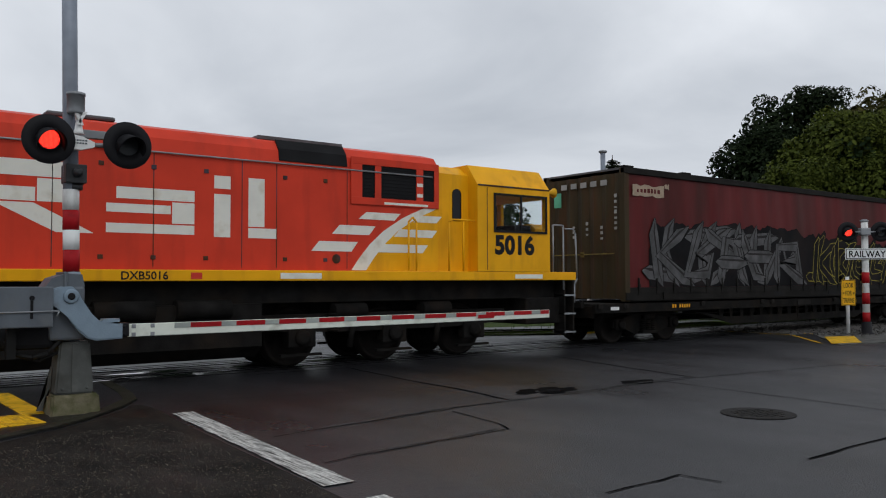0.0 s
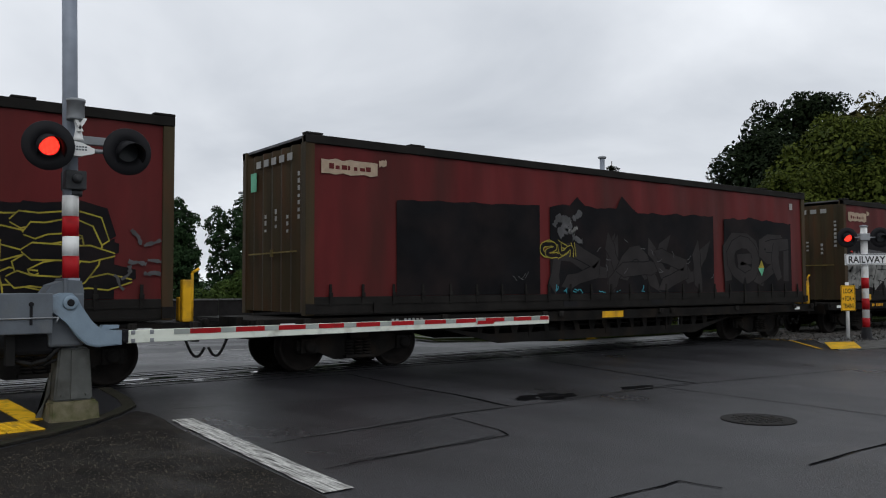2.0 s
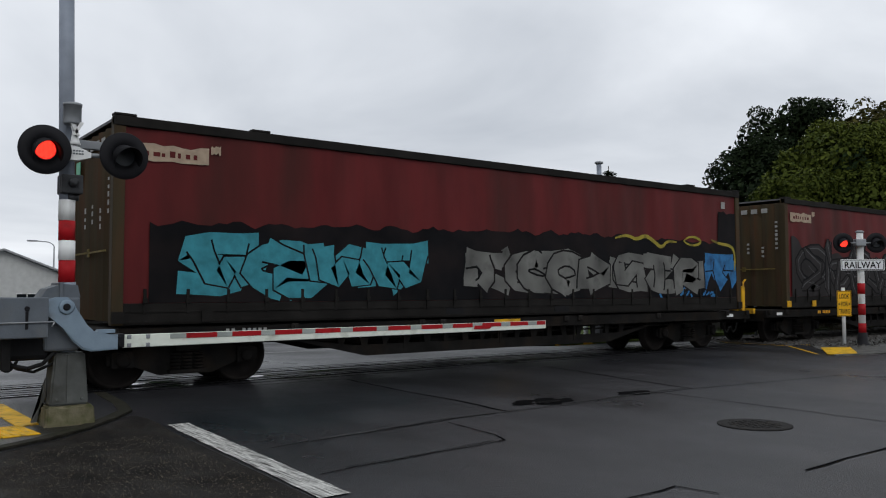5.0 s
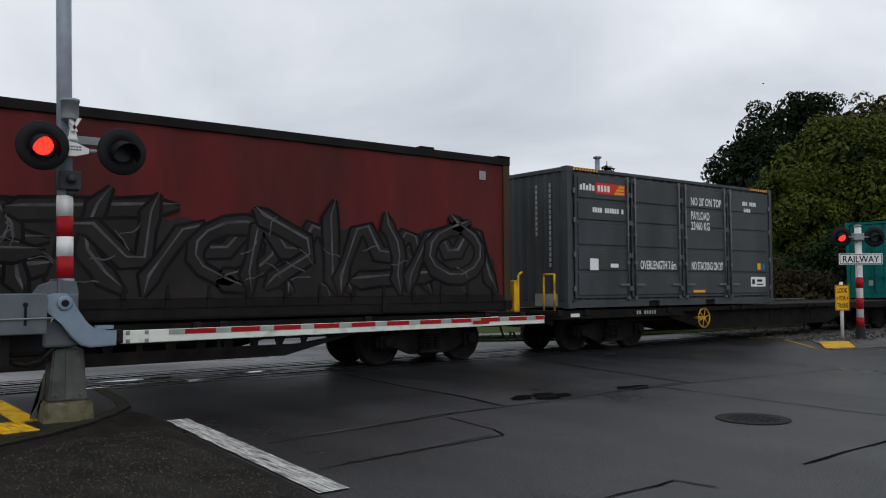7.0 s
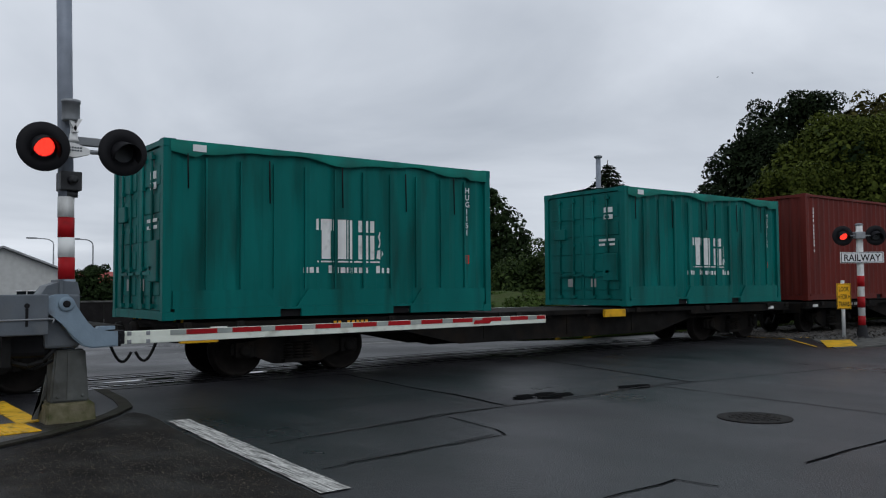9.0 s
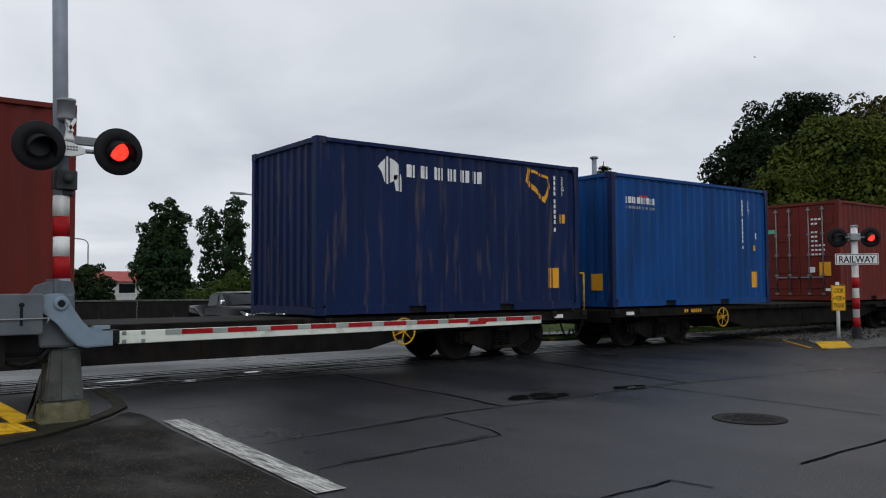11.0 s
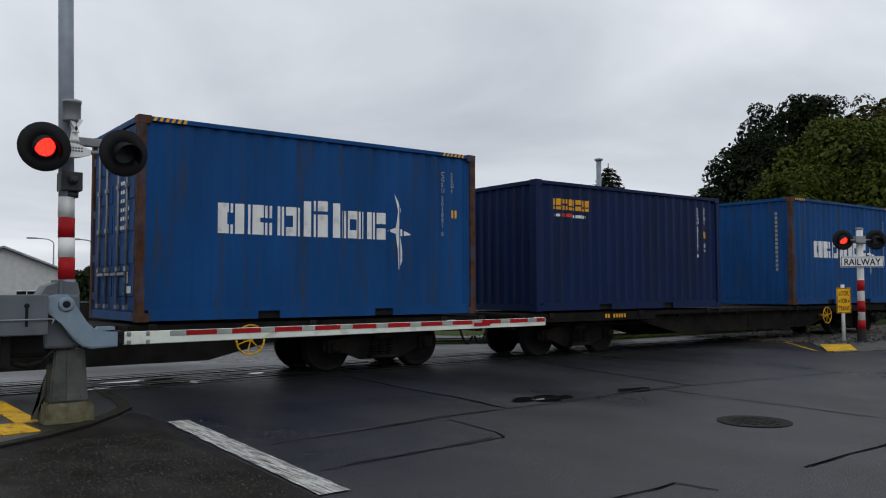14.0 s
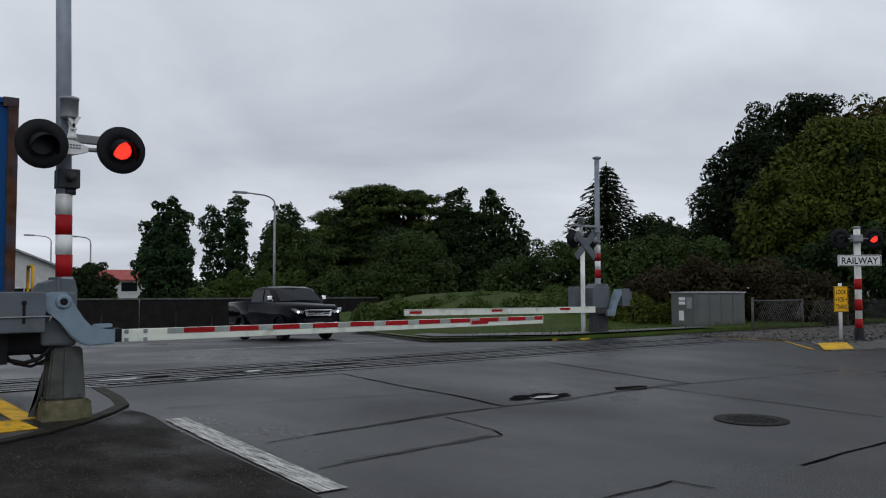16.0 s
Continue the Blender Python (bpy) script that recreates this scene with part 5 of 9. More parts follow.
def piece(top, rng, a, b, lo, hi, count, width, fill, line, edge=0.035, tip=1.2, soft=0, lean=0.12, slit="", halo="", L=14.8, y=0.0070):
    """A sprayed row of interlocked, unreadable letter forms: outline under fill, each form over the one before."""
    step = (b - a) / count
    bm_fill, bm_line, bm_slit, bm_halo = bmesh.new(), bmesh.new(), bmesh.new(), bmesh.new()
    last = None
    for i in range(count):
        group = []
        for m in range(2):
            k = rng.choice([q for q in range(len(STROKES)) if q != last])
            last = k
            flip_x, flip_z, size, sx = rng.random() < 0.5, rng.random() < 0.5, (1.0, 0.78)[m], rng.uniform(0.0, 0.3) * m
            for raw in STROKES[k]:
                group.append([((1 - u if flip_x else u) * size + sx, (1 - v if flip_z else v) * (1.0, 0.9)[m]) for u, v in raw])
        w, h = step * rng.uniform(1.05, 1.30), (hi - lo - width) * rng.uniform(0.86, 1.0)
        x0, z0, shear = a + step * i - 0.08 * step, lo + width / 2 + rng.uniform(0, 0.06) * h, lean * rng.uniform(-0.8, 1.2)
        lines = []
        for raw in group:
            pts = [(x0 + w * (u + rng.uniform(-0.05, 0.05)) + shear * v * h, z0 + h * (v + rng.uniform(-0.04, 0.04))) for u, v in raw]
            pts = rounded(pts, soft)
            n = len(pts)
            # swelling or pointed ends
            ws = [width * (1 + (tip - 1) * abs(2 * j / (n - 1) - 1) ** 2) * rng.uniform(0.88, 1.12) for j in range(n)]
            if tip < 0.6:
                for end, nb in ((0, 1), (-1, -2)):
                    ex, ez = pts[end]
                    qx, qz = pts[nb]
                    d = math.hypot(ex - qx, ez - qz) or 1
                    out = (ex + (ex - qx) / d * width * 1.1 + 0.1, ez + (ez - qz) / d * width * 1.2)
                    if end == 0:
                        pts.insert(0, out)
                        ws = [0.012] + [width] + ws[1:]
                    else:
                        pts.append(out)
                        ws = ws[:-1] + [width, 0.012]
            lines.append((pts, ws))
        for j, (pts, ws) in enumerate(lines):
            if halo:
                band(bm_halo, [(px + 0.05, pz + 0.09) for px, pz in pts], [q + edge * 2 + 0.07 for q in ws], 0.0080 - i * 0.00004 - j * 0.00001, (0.17, L - 0.17, 0.31, hi + 0.3))
            band(bm_line, pts, [q + edge * 2 for q in ws], y - 0.00020 * j, (0.17, L - 0.17, 0.31, hi + 0.15))
        for j, (pts, ws) in enumerate(lines):
            band(bm_fill, pts, ws, y - 0.00010 - 0.00020 * j, (0.17, L - 0.17, 0.31, hi + 0.15))
            if slit:
                off = width * 0.20
                mid = [(px + off * 0.3, pz + off) for px, pz in pts]
                band(bm_slit, mid, [q * rng.uniform(0.10, 0.22) for q in ws], y - 0.00015 - 0.00020 * j, (0.17, L - 0.17, 0.31, hi + 0.15))
        y -= 0.00085
    for name, bm, mat, label in (("spray_shadow", bm_halo, halo, "thin sprayed shadow outline"), ("spray_outline", bm_line, line, "spray-painted outlines"), ("spray_fill", bm_fill, fill, "spray-painted unreadable graffiti shapes"), ("spray_highlight", bm_slit, slit, "pale sprayed highlights")):
        if mat:
            tagged(part(name, bm, mat, top, label), kind="stuff")
        else:
            bm.free()


def overpaint(top, rng, corners, mat, rough):
    """Rolled-on paint from the bottom rail up to a bent, scalloped upper edge."""
    bm = bmesh.new()
    fine = []
    for (xa, za), (xb, zb) in zip(corners, corners[1:]):
        k = max(1, int((xb - xa) / 0.11))
        fine += [(xa + (xb - xa) * j / k, za + (zb - za) * j / k) for j in range(k)]
    fine.append(corners[-1])
    phase = rng.uniform(0, 6)
    prev = None
    for x, z in fine:
        z += rough * (0.55 * abs(math.sin(x * 3.3 + phase)) + 0.45 * math.sin(x * 8.7 + phase) + rng.uniform(-0.5, 0.5))
        cur = [bm.verts.new((x, 0.009, 0.305)), bm.verts.new((x, 0.009, min(z, 2.7)))]
        if prev:
            bm.faces.new((prev[0], cur[0], cur[1], prev[1]))
        prev = cur
    part("overpaint", bm, mat, top, "uneven dark rolled-on paint")


def smears(top, rng, x0, x1, z0, z1, count, mat, w=0.03, length=0.25, label="loose sprayed strokes"):
    """Short loose strokes and drips of spray paint."""
    bm = bmesh.new()
    for i in range(count):
        x, z, a = rng.uniform(x0, x1), rng.uniform(z0, z1), rng.uniform(-0.6, 0.9)
        pts = [(x, z)]
        for _ in range(4):
            a += rng.uniform(-0.7, 0.7)
            pts.append((pts[-1][0] + math.cos(a) * length / 4, pts[-1][1] + math.sin(a) * length / 4))
        band(bm, rounded(pts, 1), [w * rng.uniform(0.5, 1.4) for _ in range(9 + 1)][:10], 0.0015 - i * 0.00006, (0.17, 14.63, 0.31, 2.7))
    tagged(part("spray_smear", bm, mat, top, label), kind="stuff")


def graffiti(top, k, paint, L):
    rng = random.Random(140 + k)
    for corners, mat, rough in paint["over"]:
        overpaint(top, rng, corners, mat, rough)
    for args in paint.get("pieces", ()):
        piece(top, rng, *args[:-1], **args[-1])
    for args in paint.get("smears", ()):
        smears(top, rng, *args)
    for pts, w, mat in paint.get("lines", ()):
        bm = bmesh.new()
        pts = rounded(pts, 2)
        n = len(pts)
        band(bm, pts, [w * (0.35 + 0.65 * math.sin(math.pi * (i + 0.5) / n)) for i in range(n)], -0.001, (0.17, L - 0.17, 0.31, 2.7))
        part("spray_line", bm, mat, top, "yellow sprayed line")
    if paint.get("diamond"):
        x, z = paint["diamond"]
        for half, mat in ((1, "yellow_spray"), (-1, "green_sticker")):
            bm = bmesh.new()
            poly(bm, [(x - 0.13, z), (x + 0.13, z), (x + 0.02, z + half * 0.20)], -0.004)
            part("placard", bm, mat, top, "small yellow and green placard")


CURTAINS = (
    {"label": "maroon curtain-sided container with grey and yellow graffiti on black",
     "over": [([(0.8, 1.15), (1.1, 1.62), (4.2, 1.74), (6.6, 1.72), (7.2, 1.62), (8.6, 1.50), (12.2, 1.42), (14.0, 1.05)], "buff", 0.09)],
     "pieces": [(0.95, 6.75, 0.34, 1.70, 5, 0.30, "grey_spray", "buff", dict(tip=0.4, lean=0.35, edge=0.022, slit="buff_grey")),
                (7.45, 13.7, 0.34, 1.58, 6, 0.20, "buff", "yellow_spray", dict(tip=0.4, lean=0.25, edge=0.022, soft=1, halo="buff"))],
     "smears": [(14.0, 14.5, 0.4, 1.4, 7, "grey_spray", 0.05, 0.25)]},
    {"label": "maroon curtain-sided container half covered in dark overpaint and graffiti",
     "over": [([(1.72, 1.93), (5.07, 2.02)], "buff", 0.02), ([(5.34, 2.02), (5.9, 2.08), (6.12, 2.26), (6.35, 2.06), (7.3, 2.08), (7.48, 2.36), (7.8, 2.12), (8.0, 2.02), (10.72, 2.08)], "buff", 0.03), ([(11.14, 2.04), (12.3, 2.10), (14.1, 2.05)], "buff", 0.03)],
     "pieces": [(5.5, 10.3, 0.36, 1.45, 3, 0.30, "buff_grey", "buff", dict(tip=0.4, edge=0.02, soft=1)),
                (11.25, 14.0, 0.40, 1.80, 2, 0.30, "buff_grey", "buff", dict(tip=0.8, edge=0.02, soft=1)),
                (5.10, 6.0, 1.00, 1.38, 2, 0.07, "buff", "yellow_spray", dict(soft=2, edge=0.02))],
     "smears": [(5.45, 6.05, 1.40, 1.80, 9, "grey_spray", 0.12, 0.30), (5.7, 6.1, 1.4, 1.7, 4, "silver", 0.06, 0.20), (5.35, 8.2, 0.33, 0.40, 14, "teal_spray", 0.02, 0.12), (4.3, 4.8, 0.55, 0.70, 4, "grey_spray", 0.015, 0.16), (6.6, 10.6, 0.5, 1.5, 14, "grey_spray", 0.014, 0.16)],
     "diamond": (12.68, 0.89)},
    {"label": "maroon curtain-sided container with silver graffiti over black overpaint",
     "over": [([(0.17, 1.97), (0.9, 1.93), (2.2, 1.78), (3.3, 1.80), (4.5, 1.71), (7.3, 1.74), (11.0, 1.82), (14.62, 1.90)], "buff", 0.07)],
     "pieces": [(0.2, 4.75, 0.32, 1.36, 6, 0.28, "silver", "buff", dict(edge=0.028, tip=1.1, halo="grey_spray", lean=0.2)),
                (5.25, 8.75, 0.33, 1.28, 4, 0.27, "silver", "buff", dict(edge=0.028, tip=1.1, soft=2))],
     "smears": [(8.85, 9.25, 0.55, 1.15, 4, "silver", 0.09, 0.16), (0.2, 0.7, 0.4, 1.3, 14, "silver", 0.05, 0.28), (0.3, 0.7, 1.15, 1.5, 4, "logo_red", 0.03, 0.14)]},
    {"label": "maroon curtain-sided container with blue and silver graffiti",
     "over": [([(0.5, 1.40), (5.2, 1.52), (9.0, 1.60), (13.0, 1.58), (13.88, 1.60), (13.92, 2.30), (14.62, 2.33)], "buff", 0.06)],
     "pieces": [(0.9, 5.2, 0.34, 1.38, 4, 0.30, "teal_spray", "buff", dict(soft=1, edge=0.03)),
                (6.2, 13.2, 0.36, 1.34, 7, 0.30, "silver_dull", "buff", dict(edge=0.040, tip=1.1, soft=1)),
                (13.3, 14.6, 0.36, 1.40, 1, 0.36, "blue_spray", "buff", dict(edge=0.03, soft=1))],
     "smears": [(11.4, 14.3, 0.33, 0.40, 12, "blue_spray", 0.05, 0.16)],
     "lines": [([(10.2, 1.58), (10.6, 1.66), (10.9, 1.56), (11.2, 1.68), (11.5, 1.55), (11.75, 1.40), (11.95, 1.58), (12.3, 1.56)], 0.085, "yellow_spray"),
               ([(12.55, 1.60), (12.75, 1.70), (13.05, 1.70), (13.25, 1.60), (13.05, 1.51), (12.75, 1.51), (12.55, 1.60)], 0.060, "yellow_spray"),
               ([(13.62, 1.66), (13.9, 1.58), (14.3, 1.56), (14.52, 1.48), (14.58, 1.20), (14.54, 0.95)], 0.075, "yellow_spray")]},
    {"label": "maroon curtain-sided container with dark grey graffiti along its side",
     "over": [([(0.3, 1.90), (0.8, 1.62), (3.0, 1.40), (8.0, 1.42), (13.5, 1.36), (14.4, 0.9)], "buff_grey", 0.08)],
     "pieces": [(0.55, 14.2, 0.40, 1.74, 9, 0.26, "buff_grey", "buff", dict(tip=0.4, lean=0.35, edge=0.05, soft=1, slit="grey_spray"))],
     "smears": [(0.8, 14.0, 0.5, 1.3, 40, "grey_spray", 0.018, 0.35)]},
)


def grey_side_door_container():
    """Slate grey side-opening container, 7.6 m long: four folding side doors with lock rods."""
    s, L, H, W = 97.33, 7.50, 2.89, 2.438
    top = container(s, L, H, "box_grey", "slate grey side-opening shipping container with white lettering", p=0.278, group="")
    xs = [0.16, 1.92, 3.70, 5.47, L - 0.16]
    rods = bmesh.new()
    for i, (a, b) in enumerate(zip(xs, xs[1:])):
        bm = bmesh.new()
        box(bm, a + 0.05, b - 0.05, -0.004, 0.024, 0.20, H - 0.13, 0.008)
        leaf = part("side_door", bm, "box_grey", top)
        for z0, z1 in ((0.26, 0.70), (0.78, 1.22), (1.30, 1.74), (1.82, 2.18), (2.26, H - 0.2)):
            bm = bmesh.new()
            box(bm, a + 0.13, b - 0.13, -0.022, -0.003, z0, z1, 0.016)
            part("door_panel", bm, "box_grey", leaf)
        for x in (a + 0.12, b - 0.12):
            if 0.4 < x < L - 0.4:
                rod(rods, (x, -0.052, 0.14), (x, -0.052, H - 0.10), 0.018, 8)
                for z in (0.2, 0.95, 1.55, 2.15, H - 0.2):
                    box(rods, x - 0.04, x + 0.04, -0.066, -0.02, z - 0.03, z + 0.03)
                box(rods, *sorted((x, x + (0.3 if x == a + 0.12 else -0.3))), -0.07, -0.055, 0.46, 0.50)
        for x in (a + 0.02, b - 0.02):
            for z in (0.4, 1.1, 1.8, 2.4):
                box(rods, x - 0.03, x + 0.03, -0.03, -0.006, z - 0.05, z + 0.05)
    split_part("lock_gear", rods, "cabinet", top, "grey lock rods, brackets and hinges")
    for name, txt, x, z, size in (("lettering", "NO 20' ON TOP", 4.05, 2.32, 1.20), ("lettering", "PAYLOAD", 4.05, 1.99, 0.72), ("lettering", "23460 KG", 4.05, 1.75, 0.72),
                                  ("lettering", "NO STACKING ON 20'", 4.04, 0.82, 1.23), ("lettering", "OVERLENGTH 7.6m", 2.22, 0.82, 1.25)):
        bm = on_side(lettering(txt, 0.26), 0, -0.026, z)
        wide = max(v.co.x for v in bm.verts)
        for v in bm.verts:
            v.co.x = x + v.co.x / wide * size
        part(name, bm, "deck_white", top, "white stencilled lettering")
    bars = [(0.72 + i * 0.075, 0.78 + i * 0.075, 1.98, 2.08) for i in (0, 1, 2, 3, 5, 6, 7, 8, 9, 10, 12)] + [(6.15 + i * 0.075, 6.21 + i * 0.075, 2.42, 2.52) for i in (0, 1, 2, 4, 5, 6, 7)] + [(6.2 + i * 0.075, 6.26 + i * 0.075, 2.26, 2.35) for i in range(4)]
    split_part("number_bar", quads(bmesh.new(), bars, -0.026), "deck_white", top, "small white number bars")
    # red and white brand panel as plain shapes
    part("brand_panel", quads(bmesh.new(), [(0.82, 1.74, 2.37, 2.60)], -0.026), "logo_red", top, "red brand panel")
    split_part("brand_bar", quads(bmesh.new(), [(0.34 + i * 0.093, 0.41 + i * 0.093, 2.42, 2.53 + 0.03 * (i % 2)) for i in range(5)] + [(0.88 + i * 0.10, 0.95 + i * 0.10, 2.42, 2.55) for i in range(4)], -0.0275), "deck_white", top, "white brand bars")
    b = bmesh.new()
    for i in range(3):
        poly(b, [(1.38 + i * 0.06, 2.385 + i * 0.07), (1.70, 2.385 + i * 0.07), (1.73, 2.435 + i * 0.07), (1.44 + i * 0.06, 2.435 + i * 0.07)], -0.0275)
    split_part("brand_stripe", b, "label_orange", top, "yellow stripes")
    split_part("sticker", quads(bmesh.new(), [(6.45, 7.1, 0.42, 0.66), (0.62, 0.88, 0.78, 1.02), (1.25, 1.5, 0.84, 0.92)], -0.026), "sign_white", top, "white stickers")
    split_part("sticker_bar", quads(bmesh.new(), [(6.72, 6.95, 0.54, 0.60), (6.50, 6.62, 0.48, 0.60), (6.7, 7.0, 0.46, 0.49)], -0.0275), "black", top)
    split_part("label", quads(bmesh.new(), [(6.75, 6.9, 0.84, 1.0), (4.1, 4.55, 0.29, 0.35)], -0.026), "label_orange", top, "orange yellow labels")
    split_part("label", quads(bmesh.new(), [(6.93, 7.08, 0.84, 1.0)], -0.026), "blue_spray", top, "small blue label")
    hz = bmesh.new()
    for i in range(9):
        for base in (0.18, L - 0.95):
            x = base + i * 0.085
            poly(hz, [(x, H - 0.070), (x + 0.045, H - 0.070), (x + 0.075, H - 0.012), (x + 0.03, H - 0.012)], 0.003)
    split_part("hazard_stripe", hz, "label_orange", top, "yellow and black hazard edge")
    e = bmesh.new()
    for yy, zs in ((0.55, range(16)), (0.95, range(10))):
        for i in zs:
            z = 2.5 - i * 0.11
            e.faces.new([e.verts.new(q) for q in ((0.026, yy, z), (0.026, yy - 0.06, z), (0.026, yy - 0.06, z + 0.08), (0.026, yy, z + 0.08))])
    e.faces.new([e.verts.new(q) for q in ((-0.002, 0.95, 0.04), (-0.002, 0.3, 0.04), (-0.002, 0.3, 0.3), (-0.002, 0.95, 0.3))])
    part("end_marking", e, "faint_white", top, "stacked white number bars")


def green_container(s, code):
    L, H = 6.058, 2.59
    top = container(s, L, H, "box_green", "sea green open-top container with tarpaulin cover and white logo", "doors", p=0.31, group="green containers")
    # tarpaulin hung over the top edge
    bm = bmesh.new()
    n = 48
    rows = []
    for i in range(n + 1):
        x = 0.10 + (L - 0.2) * i / n
        sag = 0.20 + 0.045 * math.sin(i / n * math.pi * 5) - 0.02 * math.cos(i * 0.7) - (0.07 if 3 < i < n - 3 else 0)
        rows.append([bm.verts.new(q) for q in ((x, -0.012, H - sag), (x, -0.014, H - 0.02), (x, 0.20, H + 0.018 + 0.012 * math.sin(i)), (x, 1.219, H + 0.05 + 0.02 * math.sin(i * 0.8)), (x, 2.24, H + 0.018), (x, 2.452, H - 0.02), (x, 2.45, H - sag))])
    for a, b in zip(rows, rows[1:]):
        for j in range(6):
            bm.faces.new((a[j], b[j], b[j + 1], a[j + 1])).smooth = True
    part("tarpaulin", bm, "tarp", top, "green tarpaulin tied over the top")
    bm = bmesh.new()
    for x in (0.35, 1.62, 2.9, 4.15, 5.2):
        rod(bm, (x, -0.006, H - 0.2), (x + 0.01, -0.006, H - 0.85 if x > 0.5 else H - 0.7), 0.011, 6)
    split_part("tie_strap", bm, "soot", top)
    for i in range(10):
        boxes("side_rib", [(0.62 + i * 0.535, 0.645 + i * 0.535, -0.006, 0.03, 0.44, H - 0.24)], "box_green", top)
    boxes("torn_patch", [(0.42, 0.62, -0.022, -0.016, H - 0.16, H - 0.06)], "sign_white", top)
    # raised tunnel panels at the foot
    bm = bmesh.new()
    for a, b in ((0.15, 1.75), (2.1, 3.95), (4.3, L - 0.15)):
        l0 = 0.18 if a > 0.5 else 0.0
        l1 = 0.18 if b < L - 0.5 else 0.0
        slab(bm, [(a, 0.166), (b, 0.166), (b - l1, 0.42), (a + l0, 0.42)], 0.006, 0.03)
    split_part("base_panel", bm, "box_green", top)
    # word mark as blocks, smoke curl, web line
    bm = bmesh.new()
    x, z, h = 2.45, 0.91, 0.64
    quads(bm, [(x, x + .34, z + h * .72, z + h), (x + .10, x + .26, z, z + h * .72), (x + .40, x + .54, z, z + h), (x + .57, x + .70, z, z + h), (x + .77, x + 1.08, z + h * .70, z + h), (x + .77, x + 1.08, z, z + h * .62)])
    quads(bm, [(x + .03, x + 1.20, z - .055, z - .03)])
    bm = drape(bm, 0.12, 0.31, lift=0.005)
    split_part("word_mark", bm, "deck_white", top, "white block logo")
    bm = bmesh.new()
    poly(bm, [(x + 1.12, z + .02), (x + 1.22, z), (x + 1.28, z + .1), (x + 1.24, z + .17), (x + 1.14, z + .15)])
    for i in range(3):
        zz = z + .2 + i * .09
        poly(bm, [(x + 1.15 + .05 * (i % 2), zz), (x + 1.19 + .05 * (i % 2), zz), (x + 1.24 - .05 * (i % 2), zz + .09), (x + 1.20 - .05 * (i % 2), zz + .09)])
    quads(bm, [(2.21 + i * 0.113, 2.21 + i * 0.113 + 0.085, 0.685, 0.775 + (0.03 if i in (4, 12) else 0)) for i in range(15) if i not in (3, 11)])
    drape(bm, 0.12, 0.31, lift=0.005)
    split_part("web_line", bm, "deck_white", top, "white curl and line of bars")
    vertical_code(top, L - 0.56, H - 0.44, code, "deck_white", 0.105, 0.31)
    side_label(top, [(L - 0.56, L - 0.42, 0.86, 1.02)], "logo_red", "small red sticker", 0.31)
    boxes("end_panel_marks", [(0.012, 0.018, 0.35, 0.6, 2.05, 2.16), (0.012, 0.018, 0.35, 0.6, 1.9, 2.0), (0.012, 0.018, 0.3, 0.75, 1.42, 1.47), (0.012, 0.018, 0.3, 0.75, 1.32, 1.37)], "deck_white", top, "white door lettering bars")
    bm = bmesh.new()
    box(bm, -0.02, 0.03, 0.22, 0.62, 0.55, 1.15, 0.015)
    box(bm, -0.02, 0.03, 1.75, 2.1, 1.5, 1.75, 0.015)
    split_part("door_hatch", bm, "box_green", top)
    boxes("door_stickers", [(0.008, 0.014, 1.55, 1.7, 0.42, 0.6), (0.008, 0.014, 0.85, 1.0, 0.42, 0.6)], "faint_white", top)


